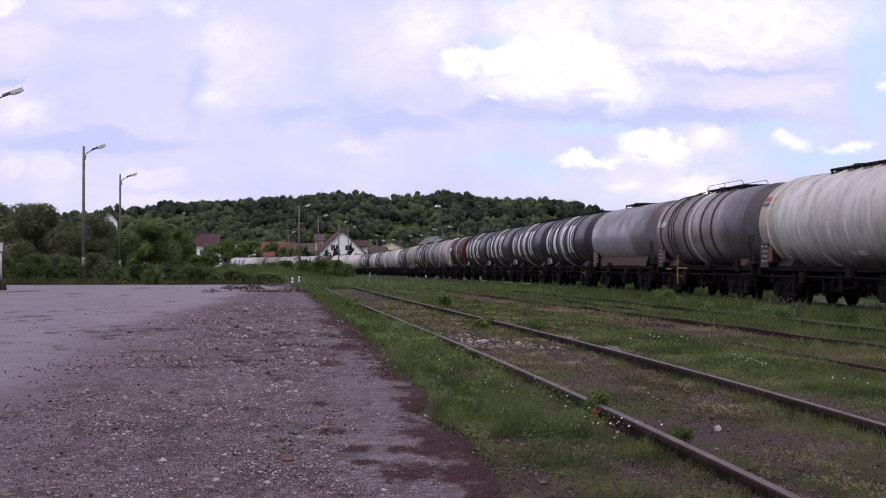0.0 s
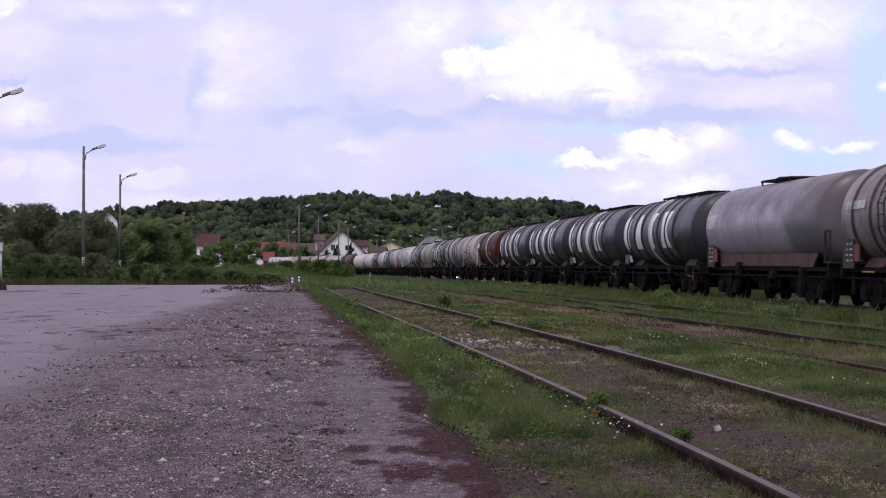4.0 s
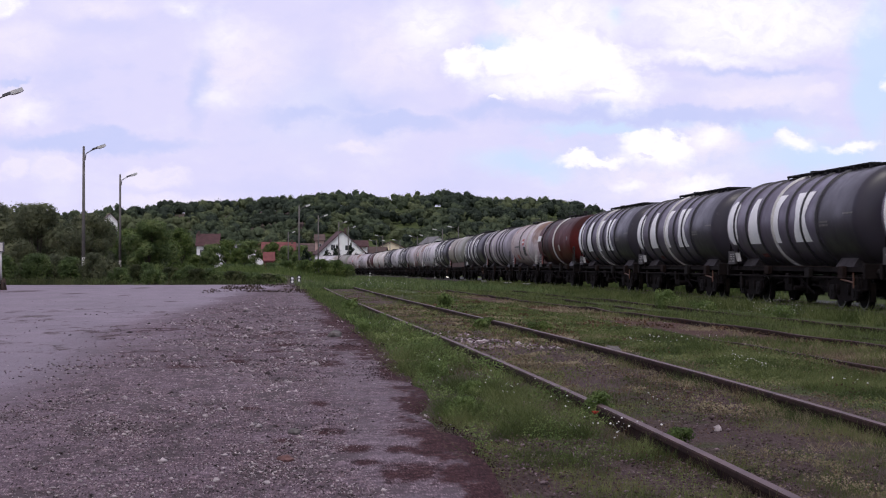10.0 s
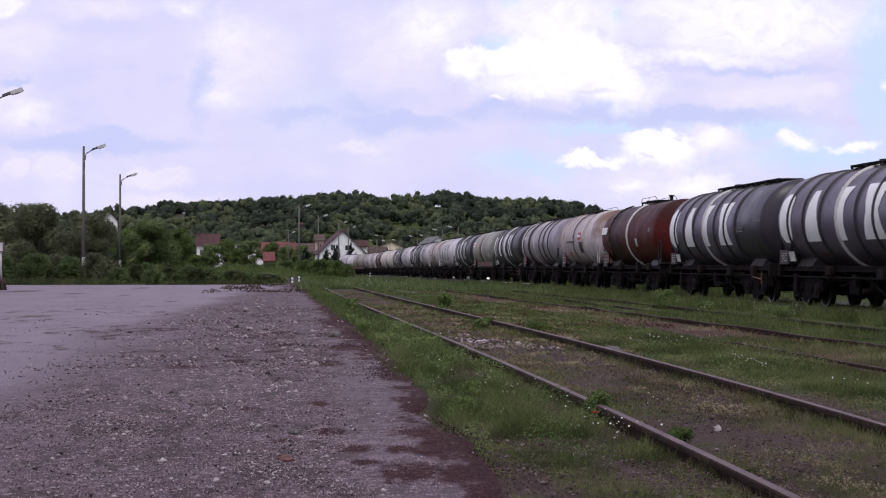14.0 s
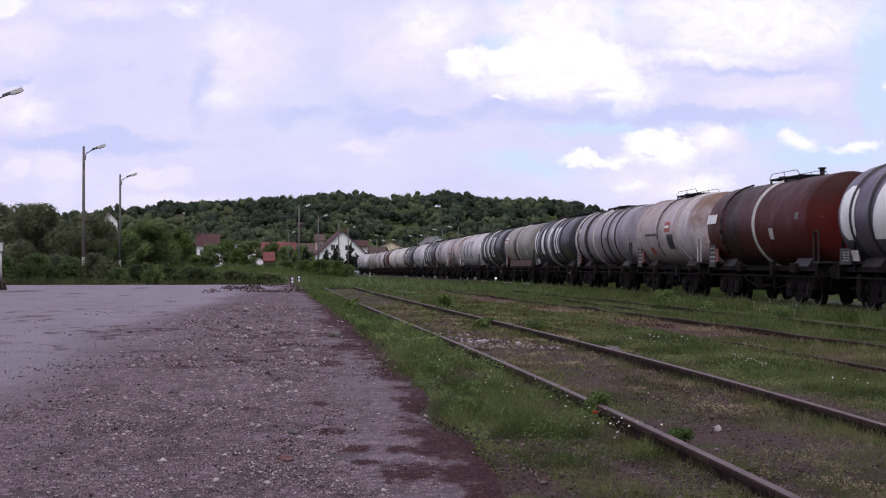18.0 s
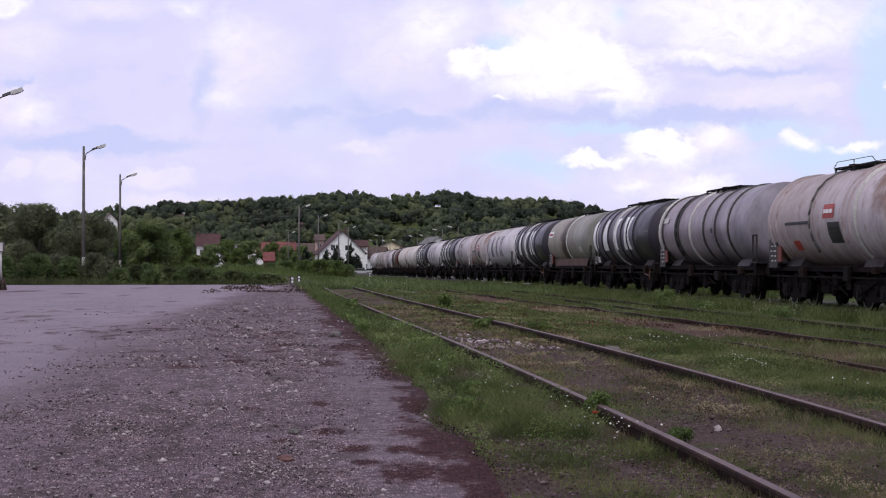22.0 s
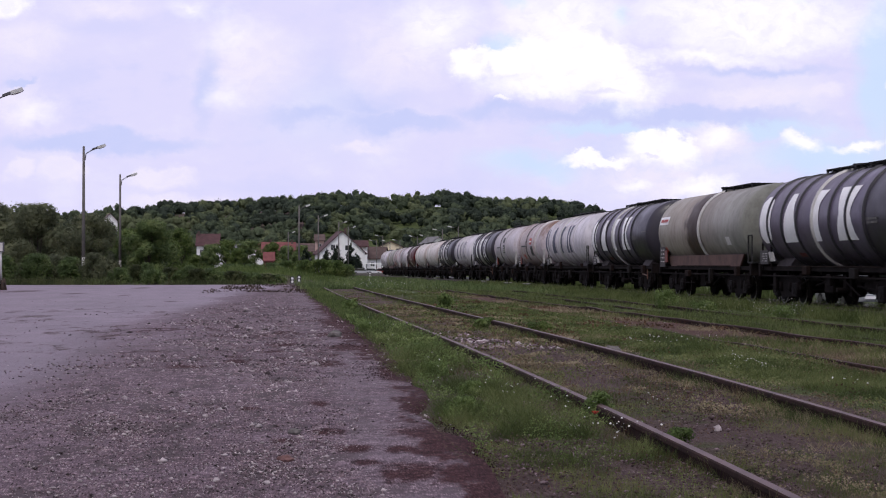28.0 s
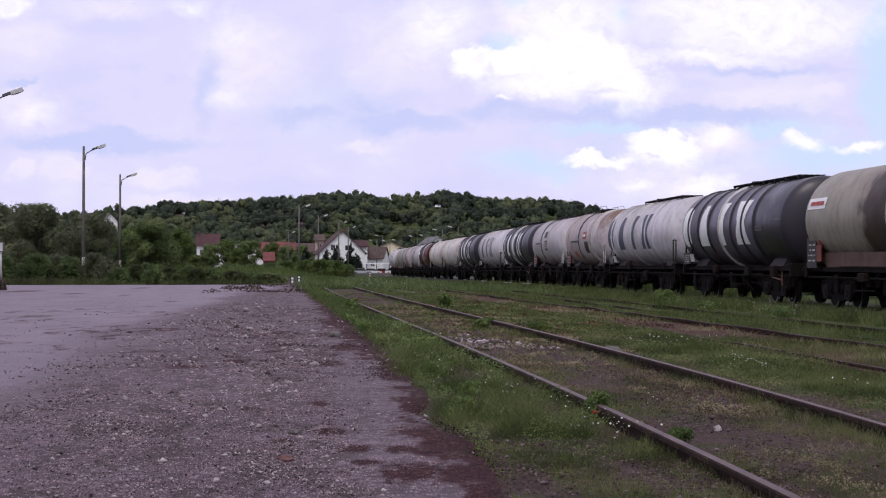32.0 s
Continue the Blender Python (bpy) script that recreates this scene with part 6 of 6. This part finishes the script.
ground_cover("moss", 24000, (lambda y: lot_edge(y) - 0.6, lambda y: lot_edge(y) + 0.12), 6.0, 30, 0.007, L_moss, 55, "rust-brown moss along the lot's edge", patchy(1.1, 0.12, 7, 52.0))


BED = (lambda y: near_line(y) - 0.68, lambda y: near_line(y) + 0.68)
ground_cover("straw", 26000, BED, 7.0, 34, 0.010, L_straw, 59, "flat mats of pale straw between the rails", patchy(1.9, 0.27, 16, 81.0), 0.03)
ground_cover("straw", 9000, (lambda y: near_line(y) + 0.8, lambda y: near_line(y) + 1.9), 9.0, 40, 0.010, L_straw, 60, "flat mats of pale straw beside the rail", patchy(1.2, 0.2, 14, 83.0), 0.03)
ground_cover("sorrel", 9000, (lambda y: near_line(y) + 0.9, lambda y: mid_line(y) + 0.9), 12.0, 45, 0.010, L_sorrel, 61, "rust-red sorrel patches between the tracks", patchy(0.7, 0.2, 12, 85.0), 0.07)
ground_cover("litter", 3600, (lambda y: -3.8, lambda y: lot_edge(y)), 62.0, 99, 0.014, L_litter, 62, "brown litter swept to the lot's far edge", patchy(0.55, 0.05, 9, 87.0), 0.10)


STRIP = (lambda y: lot_edge(y) + 0.02, lambda y: near_line(y) - 0.8)
ground_cover("herbs", 15000, STRIP, 8.4, 30, 0.008, L_weed, 56, "leafy green herbs in the grass strip", patchy(1.7, 0.06, 7, 66.0), 0.13)
ground_cover("herbs", 9000, STRIP, 6.0, 14, 0.006, L_grass, 57, "small leafy herbs beside the lot", patchy(2.4, 0.05, 8, 68.0), 0.04)
ground_cover("herbs", 14000, (lambda y: near_line(y) + 0.85, lambda y: mid_line(y) - 0.8), 11, 45, 0.010, L_lush, 58, "leafy green herbs between the tracks", patchy(0.8, 0.08, 7, 69.0), 0.06)


def pebbles(name, count, spots, size, mat, seed, label, lot=False):
    """Loose stones, six-cornered and uneven; spots(rg) gives a place."""
    rg = np.random.default_rng(seed)
    base = np.array([(1, 0, 0), (-1, 0, 0), (0, 1, 0), (0, -1, 0), (0, 0, 1), (0, 0, -1)], float)
    tri = np.array([(0, 2, 4), (2, 1, 4), (1, 3, 4), (3, 0, 4), (2, 0, 5), (1, 2, 5), (3, 1, 5), (0, 3, 5)])
    at = np.array([spots(rg) for _ in range(count)])
    z = np.array([rise(y) + 0.038 if lot else land(x, y) + 0.015 for x, y in at])
    s = size * rg.uniform(0.45, 1.5, count) * np.where(rg.random(count) < 0.04, 1.9, 1) * (np.clip(at[:, 1] / 11, 0.8, 2.2) if lot else 1)
    a = rg.uniform(0, 6.28, count)
    p = (base + rg.normal(size=(count, 6, 3)) * 0.22) * np.array([1.2, 0.9, 0.62]) * s[:, None, None]
    c, d = np.cos(a)[:, None], np.sin(a)[:, None]
    p = np.stack([p[:, :, 0] * c - p[:, :, 1] * d, p[:, :, 0] * d + p[:, :, 1] * c, p[:, :, 2]], axis=2)
    V = (p + np.stack([at[:, 0], at[:, 1], z], axis=1)[:, None, :]).reshape(-1, 3)
    F = (tri[None] + 6 * np.arange(count)[:, None, None]).reshape(-1, 3)
    me = bpy.data.meshes.new(name)
    me.vertices.add(len(V))
    me.vertices.foreach_set("co", V.astype(np.float32).ravel())
    me.loops.add(3 * len(F))
    me.loops.foreach_set("vertex_index", F.astype(np.int32).ravel())
    me.polygons.add(len(F))
    me.polygons.foreach_set("loop_start", np.arange(0, 3 * len(F), 3, dtype=np.int32))
    me.materials.append(mat)
    me.update(calc_edges=True)
    return tagged(new(name, me), label, "gravel", "", "stuff")


def gravel_spot(rg):
    while True:
        y = 1 / rg.uniform(1 / 60, 1 / 6.2)
        x = rg.uniform(-0.22 * y, lot_edge(y) + 0.02)
        d = noise.fractal((x * 0.9, y * 0.42, 21.0), 1.0, 2.0, 3)
        if rg.random() < (0.22 + 0.8 * max(0, d + 0.05)) * (0.03 + 0.97 * smooth(-2.9, -0.9, x + 0.5 * d)) * (1 - 0.75 * smooth(0.2, 0.6, x)):
            return x, y


def ballast_spot(rg):
    while True:
        y = 18 + 5.5 * rg.random()
        x = near_line(y) + rg.uniform(-0.6, 0.66)
        if noise.noise((x * 0.7, y * 0.25, 31.0)) > 0.12:
            return x, y


M_stone_dark = plain("dark gravel", (0.055, 0.040, 0.042), 0.9, 0, 0.5, 2.5, 30, 0.4)
M_stone_mauve = plain("mauve gravel", (0.215, 0.152, 0.168), 0.9, 0, 0.5, 2.5, 30, 0.4)
pebbles("gravel", 700, gravel_spot, 0.0125, M_stone_pale, 48, "scattered pale stone chips on the lot", True)
pebbles("gravel", 120, gravel_spot, 0.017, M_stone_dark, 49, "scattered dark stones on the lot", True)
pebbles("gravel", 8000, gravel_spot, 0.0058, M_stone_dark, 41, "loose dark gravel on the lot", True)
pebbles("gravel", 18000, gravel_spot, 0.0058, M_stone_mauve, 45, "loose mauve-grey gravel on the lot", True)
pebbles("gravel", 8000, gravel_spot, 0.0054, M_stone_pale, 42, "loose pale gravel on the lot", True)
def soil_spot(rg):
    while True:
        y = 1 / rg.uniform(1 / 40, 1 / 6.0)
        x = rg.uniform(lot_edge(y) + 0.1, near_line(y) + 1.2)
        if rg.random() < 0.2 + 1.5 * noise.noise((x * 1.1, y * 0.5, 71.0)):
            return x, y


M_clod = plain("soil clods", (0.095, 0.064, 0.064), 0.95, 0, 0.6, 4, 30, 0.5, 0.1)
pebbles("soil_clods", 9000, soil_spot, 0.008, M_clod, 46, "crumbly brown soil clods beside the rails")
pebbles("soil_clods", 3000, soil_spot, 0.007, M_stone_mauve, 47, "small grey stones beside the rails")
pebbles("ballast", 220, ballast_spot, 0.024, M_stone_mauve, 43, "old ballast stones between the rails")
pebbles("ballast", 70, ballast_spot, 0.026, M_stone_pale, 44, "pale ballast stones between the rails")


def rock(name, x, y, s, mat, label, category="stone", squash=0.7, seed=0, z=None):
    bm = bmesh.new()
    bmesh.ops.create_icosphere(bm, subdivisions=2, radius=1)
    for v in bm.verts:
        n = noise.noise(v.co * 1.3 + Vector((seed * 3.1, 0, 0)))
        v.co = Vector((v.co.x, v.co.y * 0.8, v.co.z * squash)) * s * (1 + 0.45 * n)
    zz = (land(x, y) if x > lot_edge(y) else rise(y) + 0.035) + s * squash * 0.45 if z is None else z
    ob = new(name, mesh_of(bm, name, mat))
    ob.location = (x, y, zz)
    return tagged(ob, label, category)


rock("stone", 2.78, 10.05, 0.028, M_stone_pale, "white angular stone between the rails", seed=1, squash=1.0)
rock("stone", 1.86, 10.3, 0.05, M_stone_pale, "pale flat stone in the grass", seed=2, squash=0.4)
rock("stone", 3.55, 17.2, 0.11, M_stone_grey, "grey stone leaning on the rail", seed=3)
rock("brick_fragment", -0.05, 8.72, 0.045, M_brick, "broken red brick piece on the asphalt", "brick piece", 0.55, 4)
rock("stone", 0.55, 21.5, 0.09, M_stone_grey, "grey lump at the lot's edge", seed=5)
rock("stone", -0.40, 8.05, 0.018, M_stone_pale, "pale stone on the asphalt", seed=6)
rock("stone", -0.14, 7.95, 0.018, M_stone_pale, "pale stone on the asphalt", seed=7)
rock("stone", -0.62, 10.9, 0.02, M_stone_pale, "pale stone on the asphalt", seed=8)
rock("stone", 0.0, 9.9, 0.04, M_stone_grey, "dark stone on the asphalt", seed=9)


def weed(x, y, h, w, mat, seed, label, leaves=500, size=0.035):
    return broadleaf("weed", x, y, h, w, mat, seed, label, leaves, size, trunk=0.25, low=0.05, category="weed", group="weeds by the tracks")


weed(2.13, 10.75, 0.20, 0.26, L_weed, 301, "bright green weed against the rail", 2200, 0.008)
weed(2.30, 9.2, 0.13, 0.22, L_bright, 302, "dark green weed under the rail", 1600, 0.008)
weed(3.30, 34.0, 0.42, 0.40, L_weed, 303, "green weed between tracks", 500, 0.035)
weed(1.15, 33.0, 0.32, 0.5, L_weed, 304, "green weed beside the lot", 500, 0.035)
weed(2.95, 24.5, 0.16, 0.35, L_weed, 305, "low green weed between the rails", 400, 0.028)
weed(1.30, 14.6, 0.14, 0.34, L_weed, 306, "green weed in the grass strip", 2200, 0.008)
weed(1.20, 11.0, 0.16, 0.36, L_weed, 307, "leafy weed at the lot's edge", 2600, 0.008)
weed(1.45, 12.6, 0.12, 0.34, L_weed, 308, "olive weed in the grass strip", 2400, 0.008)
weed(10.9, 45.0, 0.60, 1.0, L_weed, 309, "tall yellow-green weed before the train", 2200, 0.022)
weed(11.9, 44.5, 0.34, 1.2, L_weed, 310, "low weed before the train", 2000, 0.022)
weed(11.6, 36.5, 0.42, 0.9, L_weed, 311, "weed with pale flowers", 2000, 0.018)
weed(1.38, 17.5, 0.15, 0.4, L_weed, 312, "leafy weed in the grass strip", 2000, 0.010)
weed(1.10, 23.0, 0.18, 0.45, L_weed, 313, "grey-green weed in the grass strip", 1600, 0.013)


weed(4.10, 41.57, 0.24, 0.4, L_bright, 330, "dark green weed beside the far rail", 1800, 0.014)
weed(3.14, 25.44, 0.15, 0.3, L_bright, 331, "dark green weed between the rails", 1800, 0.014)
weed(3.76, 23.46, 0.16, 0.6, L_bright, 332, "low dark green weed beside the rail", 1800, 0.014)


def daisies(name, spots, seed, label):
    """White flower heads on thin stems."""
    rg = np.random.default_rng(seed)
    Q = []
    for x, y, n, sx, sy, h, r in spots:
        for _ in range(n):
            px, py = x + rg.normal() * sx, y + rg.normal() * sy
            z = land(px, py) + h * rg.uniform(0.4, 1.2)
            nrm = Vector((rg.normal() * 0.5, -0.5 + rg.normal() * 0.4, 1)).normalized()
            a = nrm.orthogonal().normalized()
            b = nrm.cross(a)
            c = Vector((px, py, z))
            s = r * rg.uniform(0.4, 0.9)
            Q.append([c + a * s, c + b * s, c - a * s, c - b * s])
            c2 = c + nrm * 0.002
            Q.append([c2 + (a + b) * s * 0.7, c2 + (b - a) * s * 0.7, c2 - (a + b) * s * 0.7, c2 + (a - b) * s * 0.7])
    return tagged(new(name, quads(name, np.array([[tuple(v) for v in q] for q in Q]), M_petal)), label, "wild flowers", "", "stuff")


daisies("daisies", [(2.02, 9.6, 22, 0.10, 0.30, 0.14, 0.011), (1.86, 11.2, 9, 0.08, 0.4, 0.16, 0.010), (2.75, 11.6, 7, 0.09, 0.15, 0.07, 0.011), (4.6, 15.8, 14, 0.22, 0.4, 0.12, 0.010),
                    (4.55, 19.8, 9, 0.2, 0.3, 0.12, 0.010), (5.7, 14.0, 8, 0.25, 0.3, 0.12, 0.009), (1.35, 12.5, 10, 0.2, 0.8, 0.2, 0.008), (1.3, 17.0, 10, 0.2, 1.2, 0.2, 0.009)], 5, "small white daisies in the grass")
daisies("daisies", [(4.57, 15.17, 26, 0.16, 0.35, 0.1, 0.011), (4.88, 19.50, 18, 0.25, 0.55, 0.1, 0.011), (6.02, 21.18, 16, 0.30, 0.66, 0.1, 0.011), (4.71, 12.92, 8, 0.12, 0.26, 0.1, 0.01), (4.22, 19.16, 8, 0.10, 0.22, 0.1, 0.01), (1.68, 12.18, 10, 0.07, 0.15, 0.12, 0.009), (1.62, 13.17, 10, 0.08, 0.18, 0.14, 0.009)], 7, "clusters of small white daisies between the tracks")
daisies("yarrow", [(11.6, 36.3, 120, 0.40, 0.5, 0.5, 0.013), (3.9, 49, 70, 0.5, 2.5, 0.45, 0.015), (3.3, 66, 80, 0.5, 4, 0.5, 0.022), (10.8, 38.5, 20, 0.5, 0.8, 0.35, 0.013), (4.9, 23.5, 20, 0.5, 1.2, 0.2, 0.010),
                   (2.0, 40, 24, 0.4, 4, 0.3, 0.012), (1.25, 22, 16, 0.25, 1.5, 0.25, 0.009)], 6, "pale flowering weeds among the tracks")


def poppy(x, y, h):
    """A single red field poppy: stem, four cupped petals and a dark heart."""
    t = thing("poppy", pose(x, y, land(x, y)), "single red poppy beside the rail", "wild flower")
    part("stem", rod(bmesh.new(), (0, 0, -0.02), (0.01, 0, h), 0.0018, 6), L_weed, t)
    for k in range(4):
        bm = bmesh.new()
        a = k * math.pi / 2 + 0.3
        rows = []
        for r, z, w in ((0.004, 0.0, 0.004), (0.014, 0.006, 0.013), (0.023, 0.018, 0.012)):
            rows.append([bm.verts.new((0.01 + r * math.cos(a) - q * w * math.sin(a), r * math.sin(a) + q * w * math.cos(a), h + z + 0.004 * abs(q))) for q in (-1, 0, 1)])
        for A, B in zip(rows, rows[1:]):
            for q in range(2):
                bm.faces.new((A[q], A[q + 1], B[q + 1], B[q]))
        part("petal", bm, M_poppy, t)
    part("heart", rod(bmesh.new(), (0.01, 0, h - 0.002), (0.01, 0, h + 0.012), 0.005, 8), M_black, t)


M_poppy = plain("poppy petals", (0.52, 0.02, 0.02), 0.7, 0, 0.2, 20, 80, 0)
poppy(1.98, 10.21, 0.10)

# dark hedge behind the train
for i in range(20):
    rgx = random.Random(400 + i)
    broadleaf("hedge_bush", 33.5 + rgx.uniform(-1, 1), 34 + i * 9.5, rgx.uniform(2.6, 3.3), 10.5, L_conifer, 420 + i, "dark dense hedge behind the railway", 700, 0.34, low=0.02, category="hedge", group="hedge behind the railway", depth=11)


# ---- small things by the line ----
def dwarf_signal(x, y):
    t = thing("dwarf_signal", pose(x, y, land(x, y)), "low shunting signal with white discs", "railway signal")
    part("base", box(bmesh.new(), -0.2, 0.2, -0.2, 0.2, -0.1, 0.12, 0.03), M_concrete, t)
    part("head", box(bmesh.new(), -0.13, 0.13, -0.08, 0.08, 0.12, 0.56, 0.03), M_black, t)
    for z in (0.22, 0.43):
        part("disc", rod(bmesh.new(), (0, -0.10, z), (0, -0.08, z), 0.085, 16), M_white_paint, t, "white disc")


dwarf_signal(-0.18, 101.5)
dwarf_signal(0.28, 108)


def marker_post(x, y, h, label):
    t = thing("marker_post", pose(x, y, land(x, y)), label, "marker post", "marker posts")
    for k in range(4):
        part("band", rod(bmesh.new(), (0, 0, h * k / 4 - (0.2 if k == 0 else 0)), (0, 0, h * (k + 1) / 4), 0.12, 10), (M_white_paint, M_black)[k % 2], t)


marker_post(0.9, 262, 3.2, "black and white banded post by the line")
marker_post(2.6, 270, 3.2, "black and white banded post by the line")
marker_post(12.6, 262, 0.8, "short white and black post by the track")
for i, (x, y) in enumerate(((13.2, 225), (14.3, 200), (14.3, 180), (14.2, 158), (14.4, 130), (14.4, 118), (14.3, 104), (14.4, 96))):
    t = thing("point_box", pose(x, y, land(x, y), 0, 0, i * 23), "small pale trackside box in the grass", "trackside box", "trackside boxes")
    part("casing", box(bmesh.new(), -0.2, 0.2, -0.15, 0.15, -0.05, 0.24, 0.03), M_concrete, t)
    part("lid", box(bmesh.new(), -0.22, 0.22, -0.17, 0.17, 0.242, 0.28, 0.012), M_hoop, t)


# ---- cars on the road and by the station ----
M_car = {k: plain(k + " car paint", c, 0.25, 0.2, 0.06, 2, 40, 0.0, 0.6) for k, c in (("blue", (0.05, 0.08, 0.22)), ("silver", (0.42, 0.43, 0.45)), ("white", (0.72, 0.72, 0.72)), ("red", (0.35, 0.03, 0.03)), ("dark", (0.03, 0.03, 0.04)))}
M_glass = plain("car glass", (0.02, 0.022, 0.026), 0.08, 0, 0.1, 2, 20, 0.0, 0.7)
M_tyre = plain("tyre rubber", (0.02, 0.02, 0.02), 0.9, 0, 0.2, 8, 40, 0.2)
M_headlight, _N = material("lit headlight")
_N.n("ShaderNodeOutputMaterial", {0: _N.n("ShaderNodeEmission", {0: (1, 0.97, 0.9, 1), 1: 1.6}).outputs[0]})


def car(x, y, z, turn, paint, label, lit=False):
    """A hatchback; it faces -y."""
    t = thing("car", pose(x, y, z, 0, 0, turn), label, "car", "cars")
    bm = prism(bmesh.new(), [(-2.1, 0.28), (-2.12, 0.62), (-1.95, 0.78), (-1.1, 0.92), (1.95, 0.98), (2.08, 0.8), (2.1, 0.3)], -0.86, 0.86, "x")
    bmesh.ops.bevel(bm, geom=list(bm.edges), offset=0.06, segments=2, affect="EDGES")
    body = part("body", bm, M_car[paint], t)
    bm = prism(bmesh.new(), [(-1.15, 0.90), (-0.45, 1.40), (1.2, 1.44), (1.85, 0.97)], -0.72, 0.72, "x")
    bmesh.ops.bevel(bm, geom=list(bm.edges), offset=0.05, segments=2, affect="EDGES")
    part("cabin", bm, M_glass, t, "dark glazed cabin")
    part("roof", box(bmesh.new(), -0.66, 0.66, -0.42, 1.18, 1.425, 1.475, 0.02), M_car[paint], t)
    for sx in (-1, 1):
        for yy in (-1.35, 1.35):
            wl = part("wheel", shared("car wheel", lambda bm: rod(bm, (-0.1, 0, 0), (0.1, 0, 0), 0.31, 18), M_tyre), None, t, at=pose(sx * 0.79, yy, 0.31))
            part("rim", shared("car rim", lambda bm: rod(bm, (-0.112, 0, 0), (0.112, 0, 0), 0.19, 12), M_zinc), None, wl)
        part("headlight", box(bmesh.new(), sx * 0.62 - 0.16, sx * 0.62 + 0.16, -2.14, -2.05, 0.58, 0.74, 0.02), M_headlight if lit else M_hoop, t)
        part("tail_light", box(bmesh.new(), sx * 0.68 - 0.12, sx * 0.68 + 0.12, 2.03, 2.10, 0.62, 0.84, 0.02), M_red, t)
    part("number_plate", box(bmesh.new(), -0.26, 0.26, -2.145, -2.11, 0.40, 0.51), M_white_paint, t)
    return t


ROAD_X = 24.0
rv, rf = [], []
RY = list(range(-60, 640, 10))
for y in RY:
    z = land(30, y) + 0.05
    rv += [(ROAD_X - 2.2, y, z), (ROAD_X + 2.2, y, z), (ROAD_X + 2.2, y, z - 0.2), (ROAD_X - 2.2, y, z - 0.2)]
for i in range(len(RY) - 1):
    for j in range(4):
        rf.append((i * 4 + j, i * 4 + (j + 1) % 4, (i + 1) * 4 + (j + 1) % 4, (i + 1) * 4 + j))
M_road = plain("road asphalt", (0.035, 0.034, 0.035), 0.9, 0, 0.25, 0.6, 20, 0.3)
tagged(new("road", raw("road", rv, rf, M_road)), "narrow asphalt road beyond the railway", "road", "", "structure")
TRAFFIC = []
# paint, time and distance along y at which it is glimpsed under the train, speed
for paint, t0, y0, v, lab in (("blue", 16.5, 58.5, 12.5, "blue car driving along the road"), ("dark", 22.0, 84.0, 12.0, "dark car with lit headlights on the road"), ("silver", 27.5, 68.0, 12.0, "silver car driving along the road"), ("white", 29.5, 69.0, 12.0, "white car driving along the road")):
    TRAFFIC.append((car(ROAD_X - 1.2, y0, land(30, y0) + 0.05, 0, paint, lab, True), t0, y0, v))
for x, y, turn, paint in ((15.2, 352, 80, "silver"), (17.6, 356, 95, "white"), (20.3, 360, 88, "red"), (22.4, 352, 90, "white"), (14.4, 362, 85, "dark")):
    car(x, y, land(x, y) + 0.02, turn, paint, paint + " car parked by the station")


def shelter(x, y, w, d, h):
    t = thing("shelter", pose(x, y, land(x, y)), "flat-roofed open station shelter on thin posts", "shelter")
    part("roof", box(bmesh.new(), -w / 2, w / 2, -d / 2, d / 2, h, h + 0.25, 0.04), M_wall_w, t)
    for sx in (-1, 1):
        for sy in (-1, 1):
            part("post", rod(bmesh.new(), (sx * (w / 2 - 0.3), sy * (d / 2 - 0.3), -0.1), (sx * (w / 2 - 0.3), sy * (d / 2 - 0.3), h), 0.07, 8), M_zinc, t)


shelter(19.6, 368, 6.0, 3.0, 2.5)
tagged(new("platform", mesh_of(box(bmesh.new(), 11.5, 24, 338, 350, -0.1, 0.62, 0.03), "platform", M_concrete)), "low concrete platform edge", "platform", "", "structure")


motions()
